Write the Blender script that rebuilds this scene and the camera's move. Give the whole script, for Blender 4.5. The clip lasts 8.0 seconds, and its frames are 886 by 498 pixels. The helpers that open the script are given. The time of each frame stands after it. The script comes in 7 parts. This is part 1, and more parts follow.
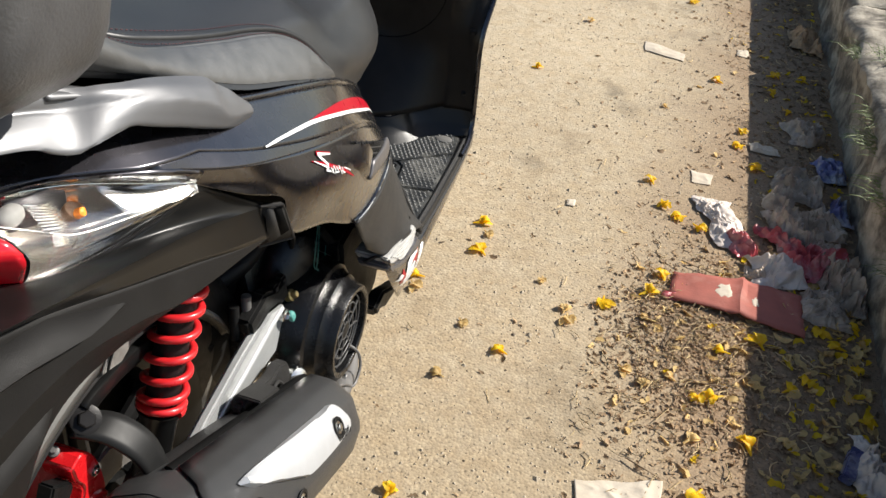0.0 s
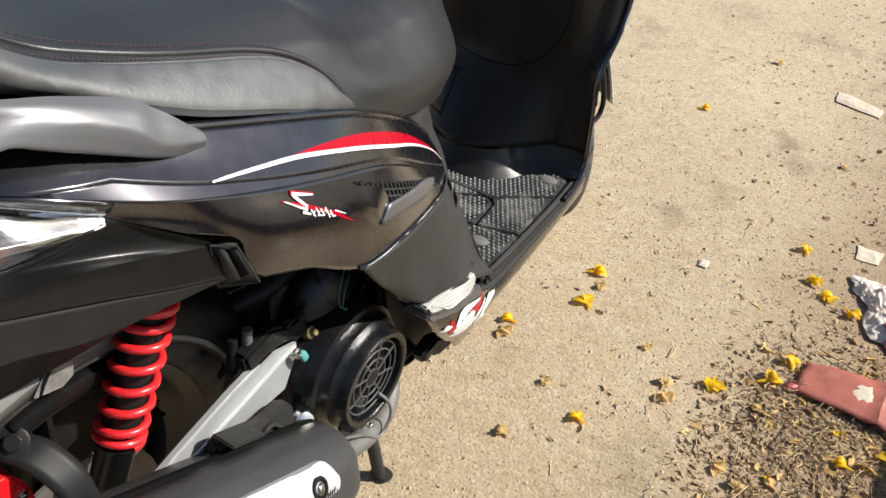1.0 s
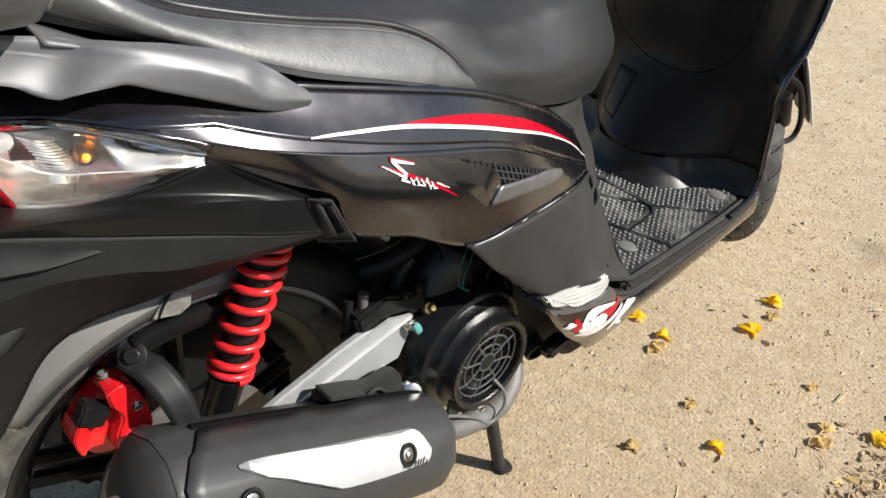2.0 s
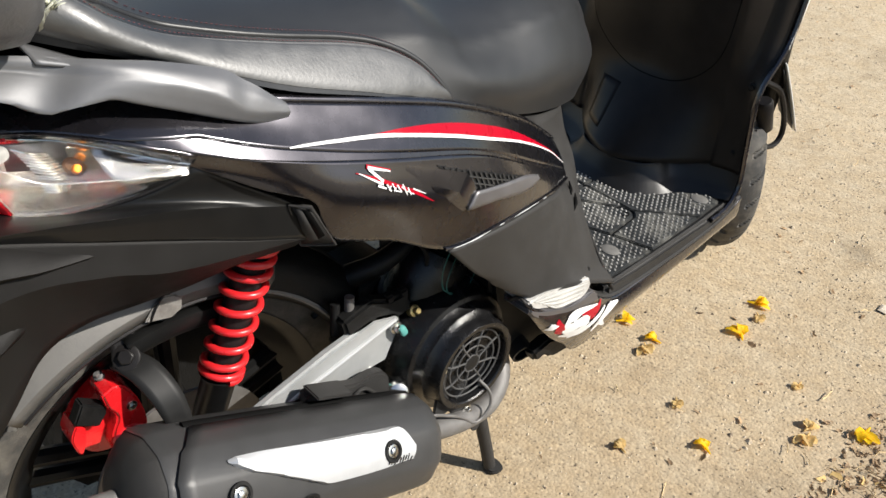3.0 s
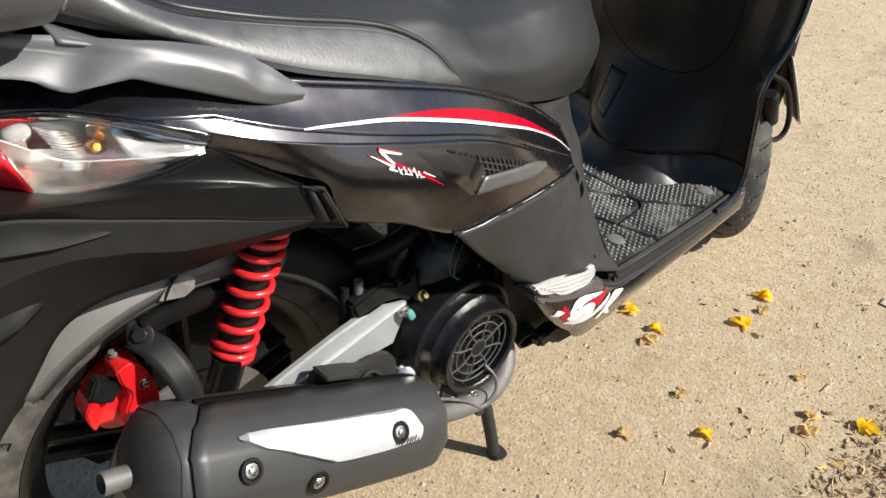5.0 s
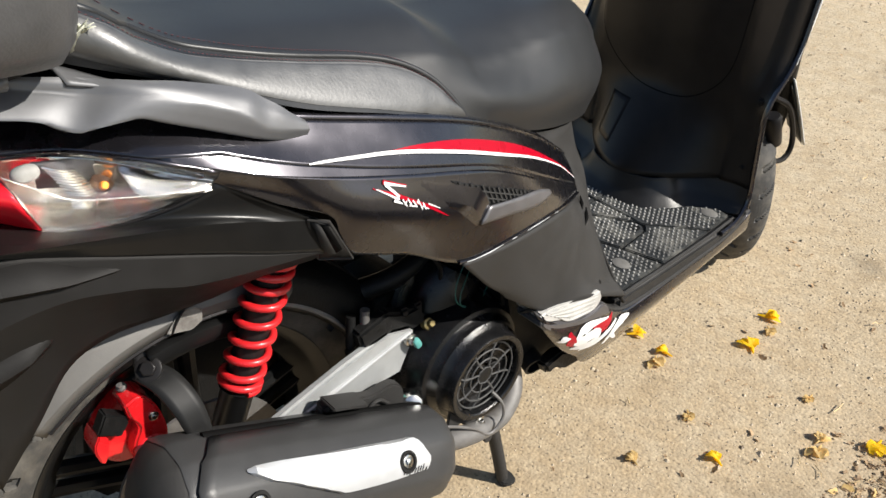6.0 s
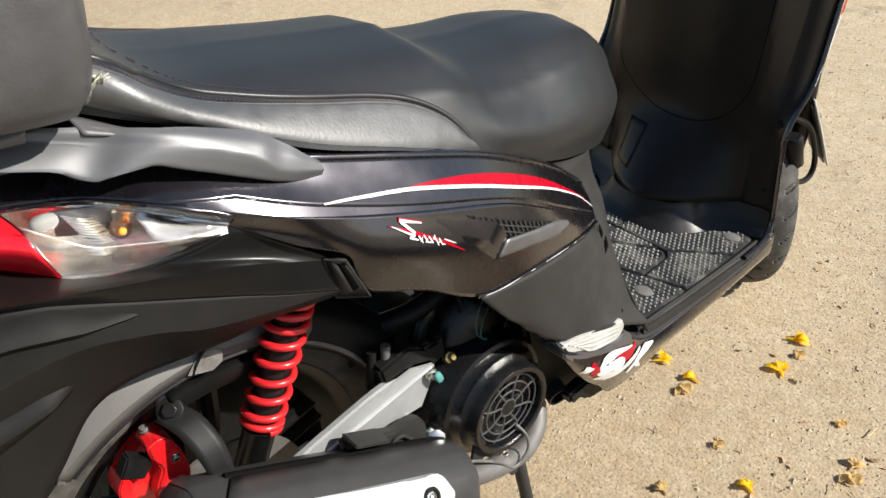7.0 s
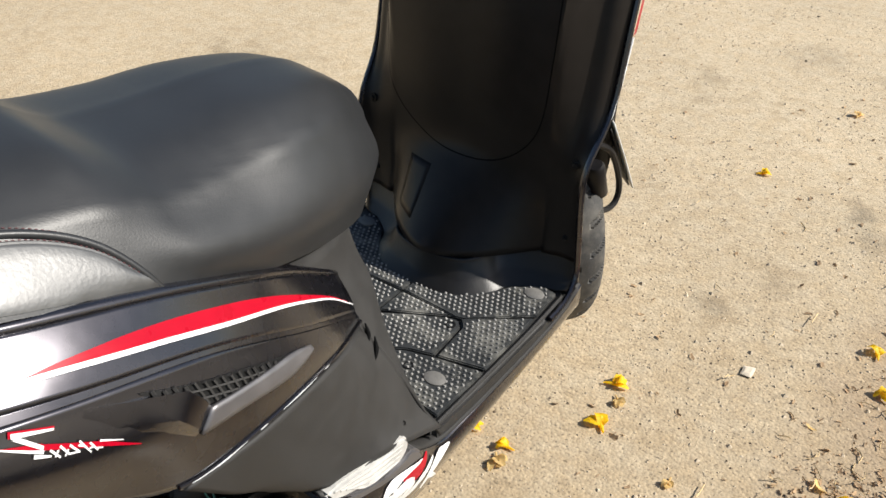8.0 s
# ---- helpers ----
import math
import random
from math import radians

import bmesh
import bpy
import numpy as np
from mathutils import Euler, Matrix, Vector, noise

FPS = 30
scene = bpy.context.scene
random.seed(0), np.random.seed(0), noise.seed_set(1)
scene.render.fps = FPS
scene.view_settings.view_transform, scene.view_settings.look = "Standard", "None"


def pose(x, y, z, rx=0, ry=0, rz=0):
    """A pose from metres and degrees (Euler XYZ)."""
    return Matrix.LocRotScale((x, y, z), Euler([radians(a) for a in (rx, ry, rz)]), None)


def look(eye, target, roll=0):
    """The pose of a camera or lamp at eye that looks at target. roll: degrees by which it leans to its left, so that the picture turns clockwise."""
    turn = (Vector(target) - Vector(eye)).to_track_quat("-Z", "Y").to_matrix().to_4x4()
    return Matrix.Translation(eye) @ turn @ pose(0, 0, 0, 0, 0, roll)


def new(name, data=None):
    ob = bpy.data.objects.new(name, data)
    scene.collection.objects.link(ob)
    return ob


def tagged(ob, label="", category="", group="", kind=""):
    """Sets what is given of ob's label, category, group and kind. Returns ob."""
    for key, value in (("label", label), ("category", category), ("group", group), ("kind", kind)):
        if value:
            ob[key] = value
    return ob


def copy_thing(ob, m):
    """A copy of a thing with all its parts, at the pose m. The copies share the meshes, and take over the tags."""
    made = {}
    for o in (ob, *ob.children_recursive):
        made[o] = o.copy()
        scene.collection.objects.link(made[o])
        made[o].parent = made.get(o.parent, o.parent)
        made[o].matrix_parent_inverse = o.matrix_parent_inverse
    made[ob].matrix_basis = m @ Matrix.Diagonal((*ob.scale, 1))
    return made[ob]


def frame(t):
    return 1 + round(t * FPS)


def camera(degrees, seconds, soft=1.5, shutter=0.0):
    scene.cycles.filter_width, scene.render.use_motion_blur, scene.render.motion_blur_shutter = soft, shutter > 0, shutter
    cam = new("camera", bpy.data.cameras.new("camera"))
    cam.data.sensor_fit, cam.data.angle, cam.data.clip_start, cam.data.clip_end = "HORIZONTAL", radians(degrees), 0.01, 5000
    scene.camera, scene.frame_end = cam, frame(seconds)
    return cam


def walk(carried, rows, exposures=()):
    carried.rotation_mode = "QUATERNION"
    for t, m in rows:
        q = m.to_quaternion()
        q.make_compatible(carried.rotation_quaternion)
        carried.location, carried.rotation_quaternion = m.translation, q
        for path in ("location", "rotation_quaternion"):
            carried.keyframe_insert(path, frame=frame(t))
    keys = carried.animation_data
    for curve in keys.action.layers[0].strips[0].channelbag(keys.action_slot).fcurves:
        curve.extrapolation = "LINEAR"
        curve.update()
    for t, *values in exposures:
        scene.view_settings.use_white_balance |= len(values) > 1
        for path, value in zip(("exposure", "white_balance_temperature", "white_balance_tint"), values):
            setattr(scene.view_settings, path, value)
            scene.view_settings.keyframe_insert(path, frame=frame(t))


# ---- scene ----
cam = camera(54.8, 8.0)
PATH = [
    (0, (0.477, -0.446, 1.092), (0.128, 1.113, -0.111), 6.7),
    (0.5, (0.553, -0.369, 1.074), (-0.075, 1.103, -0.127), 6.6),
    (1, (0.597, -0.266, 1.076), (-0.167, 1.13, -0.136), 5.1),
    (1.5, (0.653, -0.22, 1.066), (-0.363, 0.977, -0.173), 3.4),
    (1.7, (0.675, -0.218, 1.058), (-0.428, 0.901, -0.179), 2.7),
    (2.8, (0.741, -0.216, 1.084), (-0.473, 0.853, -0.092), -0.0),
    (3, (0.748, -0.22, 1.079), (-0.446, 0.862, -0.106), -0.2),
    (3.5, (0.763, -0.225, 1.082), (-0.42, 0.874, -0.099), -0.4),
    (4, (0.766, -0.233, 1.08), (-0.42, 0.856, -0.106), -0.4),
    (4.5, (0.761, -0.238, 1.073), (-0.429, 0.83, -0.129), 0.2),
    (6, (0.757, -0.234, 1.089), (-0.468, 0.845, -0.068), -0.8),
    (6.5, (0.765, -0.235, 1.088), (-0.491, 0.827, -0.049), -2.1),
    (7, (0.758, -0.223, 1.096), (-0.531, 0.834, -0.01), -3.4),
    (7.5, (0.709, -0.121, 1.082), (-0.424, 1.094, -0.032), -0.6),
    (8, (0.629, 0.053, 1.066), (-0.358, 1.349, -0.095), -0.6),
]
walk(cam, [(t, look(eye, target, roll)) for t, eye, target, roll in PATH])

# ---- world and sun ----
SUN_AZ, SUN_EL = 58.0, 38.0   # degrees from +y towards +x, and above the horizon
world = bpy.data.worlds.new("daylight")
scene.world = world
world.use_nodes = True
wn = world.node_tree.nodes
sky = wn.new("ShaderNodeTexSky")
sky.sky_type = "NISHITA"
sky.sun_disc = False
sky.sun_elevation, sky.sun_rotation = radians(SUN_EL), radians(SUN_AZ)
world.node_tree.links.new(sky.outputs["Color"], wn["Background"].inputs["Color"])
wn["Background"].inputs["Strength"].default_value = 0.074
sun_data = bpy.data.lights.new("sun", "SUN")
sun_data.energy, sun_data.angle, sun_data.color = 4.95, radians(0.6), (1.0, 0.95, 0.87)
sun = new("sun", sun_data)
sun_from = Vector((math.sin(radians(SUN_AZ)) * math.cos(radians(SUN_EL)), math.cos(radians(SUN_AZ)) * math.cos(radians(SUN_EL)), math.sin(radians(SUN_EL))))
sun.matrix_world = look(sun_from * 8, (0, 0, 0))
scene.view_settings.exposure = 0.55

# ---- materials ----
def mat(name, base, rough=0.5, metal=0.0, vary=0.25, scale=30.0, bump=0.0, bump_scale=200.0, coat=0.0, second=None, mix_at=(0.45, 0.6), spec=0.5, isle=0.0, big=4.0, rv=0.06):
    """A surface with two scales of colour variation, an optional second colour in patches, fine relief and coat."""
    m = bpy.data.materials.new(name)
    m.use_nodes = True
    n, l = m.node_tree.nodes, m.node_tree.links
    b = n["Principled BSDF"]
    co = n.new("ShaderNodeTexCoord").outputs["Object"]
    fine = n.new("ShaderNodeTexNoise")
    fine.inputs["Scale"].default_value, fine.inputs["Detail"].default_value = scale, 6
    wide = n.new("ShaderNodeTexNoise")
    wide.inputs["Scale"].default_value, wide.inputs["Detail"].default_value = big, 4
    for t in (fine, wide):
        l.new(co, t.inputs["Vector"])
    add = n.new("ShaderNodeMath")
    add.operation = "ADD"
    l.new(fine.outputs["Fac"], add.inputs[0])
    l.new(wide.outputs["Fac"], add.inputs[1])
    ramp = n.new("ShaderNodeMapRange")
    ramp.inputs["From Min"].default_value, ramp.inputs["From Max"].default_value = 0.7, 1.3
    ramp.inputs["To Min"].default_value, ramp.inputs["To Max"].default_value = 1 - vary, 1 + vary
    l.new(add.outputs[0], ramp.inputs["Value"])
    src = ramp.outputs["Result"]
    if isle:
        geo = n.new("ShaderNodeNewGeometry")
        info = n.new("ShaderNodeObjectInfo")
        both = n.new("ShaderNodeMath")
        both.operation = "ADD"
        l.new(geo.outputs["Random Per Island"], both.inputs[0])
        l.new(info.outputs["Random"], both.inputs[1])
        r2 = n.new("ShaderNodeMapRange")
        r2.inputs["From Max"].default_value = 2
        r2.inputs["To Min"].default_value, r2.inputs["To Max"].default_value = 1 - isle, 1 + isle
        l.new(both.outputs[0], r2.inputs["Value"])
        mul = n.new("ShaderNodeMath")
        mul.operation = "MULTIPLY"
        l.new(src, mul.inputs[0])
        l.new(r2.outputs["Result"], mul.inputs[1])
        src = mul.outputs[0]
    colour = n.new("ShaderNodeMix")
    colour.data_type = "RGBA"
    colour.inputs[6].default_value = (*base, 1)
    colour.inputs[7].default_value = (*(second or base), 1)
    if second:
        patch = n.new("ShaderNodeTexNoise")
        patch.inputs["Scale"].default_value, patch.inputs["Detail"].default_value = scale * 0.35, 8
        patch.inputs["Roughness"].default_value = 0.65
        l.new(co, patch.inputs["Vector"])
        cut = n.new("ShaderNodeMapRange")
        cut.inputs["From Min"].default_value, cut.inputs["From Max"].default_value = mix_at
        l.new(patch.outputs["Fac"], cut.inputs["Value"])
        l.new(cut.outputs["Result"], colour.inputs[0])
    else:
        colour.inputs[0].default_value = 0
    scaled = n.new("ShaderNodeVectorMath")
    scaled.operation = "SCALE"
    l.new(colour.outputs[2], scaled.inputs[0])
    l.new(src, scaled.inputs["Scale"])
    l.new(scaled.outputs[0], b.inputs["Base Color"])
    rr = n.new("ShaderNodeMapRange")
    rr.inputs["From Min"].default_value, rr.inputs["From Max"].default_value = 0.3, 0.7
    rr.inputs["To Min"].default_value, rr.inputs["To Max"].default_value = max(rough - rv, 0.0), min(rough + rv, 1)
    l.new(fine.outputs["Fac"], rr.inputs["Value"])
    l.new(rr.outputs["Result"], b.inputs["Roughness"])
    b.inputs["Metallic"].default_value = metal
    b.inputs["Specular IOR Level"].default_value = spec
    b.inputs["Coat Weight"].default_value = coat
    b.inputs["Coat Roughness"].default_value = 0.06
    if bump:
        tex = n.new("ShaderNodeTexNoise")
        tex.inputs["Scale"].default_value, tex.inputs["Detail"].default_value = bump_scale, 5
        l.new(co, tex.inputs["Vector"])
        bp = n.new("ShaderNodeBump")
        bp.inputs["Strength"].default_value, bp.inputs["Distance"].default_value = bump, 0.002
        l.new(tex.outputs["Fac"], bp.inputs["Height"])
        l.new(bp.outputs["Normal"], b.inputs["Normal"])
    return m


PAINT = mat("dark metallic paint", (0.036, 0.034, 0.041), 0.27, 0.85, 0.12, 60, 0.0, 200, 1.0, big=6, rv=0.02)
BLACK = mat("satin black plastic", (0.013, 0.012, 0.012), 0.40, 0, 0.25, 40, 0.12, 900, spec=0.20)
GLOSSBLACK = mat("glossy black plastic", (0.008, 0.008, 0.008), 0.32, 0, 0.2, 40, spec=0.3, rv=0.03)
TAIL = mat("matt black tail plastic", (0.0125, 0.0118, 0.0113), 0.58, 0, 0.2, 35, 0.2, 1200, spec=0.18)
MATTE = mat("matt grey-black plastic", (0.028, 0.027, 0.026), 0.58, 0, 0.2, 35, 0.25, 1200, spec=0.32)
VINYL = mat("black vinyl", (0.021, 0.022, 0.0235), 0.41, 0, 0.10, 50, 0.07, 620, spec=0.5, rv=0.015)
VINYL_SIDE = mat("worn black vinyl", (0.058, 0.059, 0.059), 0.44, 0, 0.25, 50, 0.12, 300, spec=1.0, rv=0.06)
CUSHION = mat("grained dark grey vinyl", (0.066, 0.066, 0.068), 0.44, 0, 0.15, 60, 0.2, 420, spec=0.7)
THREAD = mat("dark red thread", (0.095, 0.03, 0.034), 0.8)
RAIL = mat("silver-grey painted alloy", (0.15, 0.152, 0.158), 0.42, 0.40, 0.05, 90, 0.03, 900, rv=0.02)
SILVER = mat("silver paint", (0.58, 0.59, 0.60), 0.40, 0.45, 0.05, 60, 0.1, 500, rv=0.02)
WHITE = mat("white decal", (0.75, 0.75, 0.74), 0.4, 0, 0.06, 80)
RED = mat("red decal", (0.36, 0.001, 0.014), 0.3, 0, 0.08, 60, spec=0.18)
SPRING = mat("red enamel", (0.62, 0.018, 0.022), 0.32, 0, 0.12, 80, coat=0.4)
CALIPER = mat("red caliper paint", (0.62, 0.012, 0.016), 0.28, 0, 0.12, 60, coat=0.5)
RUBBER = mat("tyre rubber", (0.042, 0.041, 0.039), 0.75, 0, 0.3, 60, 0.3, 400, second=(0.13, 0.119, 0.10), mix_at=(0.44, 0.70))
CAST = mat("grey cast alloy paint", (0.40, 0.41, 0.41), 0.42, 0.3, 0.08, 60, 0.1, 500, rv=0.02)
ENGINE = mat("black engine casing", (0.007, 0.007, 0.0075), 0.24, 0.1, 0.3, 60, 0.3, 500)
DARK = mat("oily black metal", (0.008, 0.008, 0.008), 0.5, 0, 0.4, 70, 0.3, 300, spec=0.25)
PIPE = mat("heat-greyed steel", (0.15, 0.145, 0.14), 0.58, 0.4, 0.25, 60, 0.2, 400)
MUFFLER = mat("matt black heat paint", (0.044, 0.044, 0.0445), 0.42, 0.1, 0.08, 50, 0.12, 1100, rv=0.025)
CHROME = mat("bright steel", (0.6, 0.6, 0.58), 0.22, 1.0, 0.15, 90)
MAT = mat("rubber floor mat", (0.026, 0.028, 0.029), 0.55, 0, 0.3, 60, 0.3, 500, second=(0.19, 0.185, 0.165), mix_at=(0.47, 0.72))
DUSTY = mat("dusty grey plastic", (0.16, 0.155, 0.145), 0.7, 0, 0.25, 40, 0.2, 400)
DUSTYWHITE = mat("pale frayed foam", (0.52, 0.53, 0.44), 0.8, 0, 0.2, 90)
TEAL = mat("teal marking paint", (0.10, 0.33, 0.30), 0.5)
LENS = mat("clear lens plastic", (0.97, 0.97, 0.97), 0.02, 0, 0.01, rv=0.0)
REDLENS = mat("red lens plastic", (0.80, 0.014, 0.028), 0.12, coat=1.0, rv=0.0)
AMBER = mat("amber bulb", (0.75, 0.24, 0.03), 0.2)
REFLECT = mat("bright reflector", (0.86, 0.83, 0.77), 0.20, 0.9, 0.12, 60, 0.15, 70, rv=0.05)
HOLDER = mat("brown tinted plastic", (0.20, 0.11, 0.065), 0.25, 0.2, 0.2, 90, spec=0.6)
PEG = mat("white-silver scuffed plastic", (0.50, 0.49, 0.465), 0.45, 0.1, 0.2, 60, 0.4, 150)
DUSTKNOB = mat("worn grey rubber", (0.27, 0.265, 0.25), 0.7, 0, 0.5, 40)
SHIELD = mat("dull black plastic", (0.016, 0.0132, 0.0112), 0.34, 0, 0.2, 40, 0.1, 900, spec=0.24, rv=0.03)
RAMP = mat("glossy black plastic floor ramp", (0.008, 0.0075, 0.0072), 0.42, 0, 0.2, 40, 0.1, 900, spec=0.5)
WORN = mat("pale worn plastic", (0.21, 0.20, 0.185), 0.6, 0, 0.35, 60, 0.3, 300, second=(0.12, 0.11, 0.10), mix_at=(0.5, 0.65))
# near-black for gaps; also stands in for deep shade inside the body
GAP_SHADE = mat("near-black of gaps and shaded insides", (0.003, 0.003, 0.003), 0.8, 0, 0.1, spec=0.1)
GUARD = mat("dusty grey-black plastic", (0.095, 0.093, 0.089), 0.48, 0, 0.12, 14, 0.1, 500, second=(0.17, 0.16, 0.147), mix_at=(0.45, 0.75))
STRAP = mat("satin black rubber", (0.012, 0.012, 0.012), 0.48, 0, 0.15, 40, spec=0.25)
GREYMET = mat("grey metallic plastic", (0.17, 0.165, 0.17), 0.42, 0.6, 0.12, 60)
GRILLE = mat("grey plastic grille", (0.06, 0.06, 0.06), 0.5, 0, 0.2, 60)
WIRE = mat("teal wire", (0.03, 0.14, 0.12), 0.5)
PLATE = mat("white enamel plate", (0.6, 0.6, 0.57), 0.4, 0, 0.1)
LENS.node_tree.nodes["Principled BSDF"].inputs["Coat Weight"].default_value = 0.5
LENS.node_tree.nodes["Principled BSDF"].inputs["Coat Roughness"].default_value = 0.10
LENS.node_tree.nodes["Principled BSDF"].inputs["Coat IOR"].default_value = 1.7
PAINT.node_tree.nodes["Principled BSDF"].inputs["Coat Roughness"].default_value = 0.16
VINYL_SIDE.node_tree.nodes["Principled BSDF"].inputs["Coat Weight"].default_value = 0.3
VINYL_SIDE.node_tree.nodes["Principled BSDF"].inputs["Coat Roughness"].default_value = 0.36
PAINT.node_tree.nodes["Principled BSDF"].inputs["Coat IOR"].default_value = 1.58
for m, w in ((LENS, 1.0), (REDLENS, 0.1)):
    m.node_tree.nodes["Principled BSDF"].inputs["Transmission Weight"].default_value = w


# ---- shaping helpers ----
def curve(points, n):
    """n points along a smooth curve through the given ones, evenly spaced."""
    p = np.array(points, float)
    if len(p) == 2:
        return p[0] + (p[1] - p[0]) * np.linspace(0, 1, n)[:, None]
    ext = np.vstack([2 * p[0] - p[1], p, 2 * p[-1] - p[-2]])
    out = []
    for i in range(len(p) - 1):
        a, b, c, d = ext[i:i + 4]
        for t in np.linspace(0, 1, 24, endpoint=False):
            out.append(0.5 * (2 * b + (c - a) * t + (2 * a - 5 * b + 4 * c - d) * t * t + (3 * b - a - 3 * c + d) * t ** 3))
    out.append(p[-1])
    out = np.array(out)
    s = np.concatenate([[0], np.cumsum(np.linalg.norm(np.diff(out, axis=0), axis=1))])
    return np.stack([np.interp(np.linspace(0, s[-1], n), s, out[:, k]) for k in range(p.shape[1])], 1)


def loft(curves, nu, nv, smooth=True):
    """A grid of nv rows by nu columns through curves that run side by side."""
    rows = np.array([curve(c, nu) for c in curves])
    if smooth:
        return np.stack([curve(rows[:, i], nv) for i in range(nu)], 1)
    out = []
    for k in range(len(rows) - 1):
        for t in np.linspace(0, 1, max(2, nv // (len(rows) - 1)), endpoint=k == len(rows) - 2):
            out.append(rows[k] + (rows[k + 1] - rows[k]) * t)
    return np.array(out)


def mirrored(grid):
    g = np.array(grid).copy()
    g[..., 0] *= -1
    return g[:, ::-1]


def grid_mesh(grid, wrap=False, caps=False, keep=None):
    bm = bmesh.new()
    vs = [[bm.verts.new(p) for p in row] for row in grid]
    m, n = len(vs), len(vs[0])
    for i in range(m - 1):
        for j in range(n if wrap else n - 1):
            if keep and not keep(i, j):
                continue
            try:
                bm.faces.new((vs[i][j], vs[i][(j + 1) % n], vs[i + 1][(j + 1) % n], vs[i + 1][j]))
            except ValueError:
                pass
    if caps:
        bm.faces.new(vs[0][::-1])
        bm.faces.new(vs[-1])
    return bm


def tube(path, radius, n=10, samples=0, flat=1.0, up=(0, 0, 1)):
    """A round bar along a path; radius one number or one for each point; flat squeezes it along up."""
    p = curve(path, samples) if samples else np.array(path, float)
    r = np.interp(np.linspace(0, 1, len(p)), np.linspace(0, 1, len(radius)), radius) if np.ndim(radius) else np.full(len(p), radius)
    rings, side = [], None
    for i in range(len(p)):
        t = Vector(p[min(i + 1, len(p) - 1)] - p[max(i - 1, 0)]).normalized()
        u = Vector(up)
        if side is None:
            if abs(t.dot(u)) > 0.95:
                u = Vector((1, 0, 0))
            side = t.cross(u).normalized()
        side = (side - t * side.dot(t)).normalized()
        v = side.cross(t).normalized()
        rings.append([tuple(Vector(p[i]) + side * math.cos(a) * r[i] + v * math.sin(a) * r[i] * flat) for a in np.linspace(0, 2 * math.pi, n, endpoint=False)])
    bm = grid_mesh(rings, True, True)
    bmesh.ops.recalc_face_normals(bm, faces=bm.faces)
    return bm


def lathe(profile, m=None, n=32, closed=False):
    """A turned body: (radius, height) pairs about local z, laid by m."""
    rings = [[(r * math.cos(a), r * math.sin(a), h) for a in np.linspace(0, 2 * math.pi, n, endpoint=False)] for r, h in profile]
    if closed:
        rings.append(rings[0])
    bm = grid_mesh(rings, True, not closed)
    if closed:
        bmesh.ops.remove_doubles(bm, verts=bm.verts, dist=1e-6)
    bmesh.ops.recalc_face_normals(bm, faces=bm.faces)
    if m is not None:
        bm.transform(m)
    return bm


def slab(outline, depth, m=None, bevel=0.0, segs=2):
    """A flat polygon in local x, y, thickened along z, edges rounded."""
    bm = bmesh.new()
    lo = [bm.verts.new((a, b, -depth / 2)) for a, b in outline]
    hi = [bm.verts.new((a, b, depth / 2)) for a, b in outline]
    bm.faces.new(lo[::-1])
    bm.faces.new(hi)
    for i in range(len(lo)):
        j = (i + 1) % len(lo)
        bm.faces.new((lo[i], lo[j], hi[j], hi[i]))
    bmesh.ops.recalc_face_normals(bm, faces=bm.faces)
    if bevel:
        bmesh.ops.bevel(bm, geom=bm.edges[:], offset=bevel, segments=segs, affect="EDGES", clamp_overlap=True)
    if m is not None:
        bm.transform(m)
    return bm


def rounded(outline, n=40):
    """A closed outline with its corners turned softly."""
    return [tuple(p) for p in curve(list(outline) + [outline[0]], n + 1)[:-1]]


def block(sx, sy, sz, m=None, bevel=0.004):
    return slab([(-sx / 2, -sy / 2), (sx / 2, -sy / 2), (sx / 2, sy / 2), (-sx / 2, sy / 2)], sz, m, bevel)


def join(*bms):
    out = bmesh.new()
    for b in bms:
        me = bpy.data.meshes.new("tmp")
        b.to_mesh(me)
        b.free()
        out.from_mesh(me)
        bpy.data.meshes.remove(me)
    return out


def part(name, bm, material, parent=None, label="", sharp=40, thick=0.0, category="", group="", kind=""):
    """Links a bmesh as one mesh object, under a thing or part if parent is given."""
    me = bpy.data.meshes.new(name)
    bm.to_mesh(me)
    bm.free()
    for f in me.polygons:
        f.use_smooth = True
    me.set_sharp_from_angle(angle=radians(sharp))
    me.materials.append(material)
    ob = new(name, me)
    if parent is not None:
        ob.parent = parent
    if thick:
        s = ob.modifiers.new("thickness", "SOLIDIFY")
        s.thickness, s.offset = abs(thick), 0.0
    return tagged(ob, label, category, group, kind)


def cushion(w, d, h, m, n=24, k=9, power=3.2):
    rings = []
    for z in np.linspace(-1, 1, k * 2 + 1):
        s = max(1e-3, 1 - abs(z) ** power) ** (1 / power)
        ring = []
        for a in np.linspace(0, 2 * math.pi, n * 2, endpoint=False):
            c, q = math.cos(a), math.sin(a)
            e = (abs(c) ** power + abs(q) ** power) ** (-1 / power)
            ring.append(m @ Vector((c * e * w * s, q * e * d * s, z * h)))
        rings.append(ring)
    bm = grid_mesh(rings, True, True)
    bmesh.ops.recalc_face_normals(bm, faces=bm.faces)
    return bm


SIDE = Matrix(((0, 0, 1, 0), (1, 0, 0, 0), (0, 1, 0, 0), (0, 0, 0, 1)))   # local x, y, z to world y, z, x


def side_at(x):
    return Matrix.Translation((x, 0, 0)) @ SIDE


def axle(x, y, z):
    """Local z along world x, at a place."""
    return Matrix.Translation((x, y, z)) @ Matrix.Rotation(radians(90), 4, "Y")


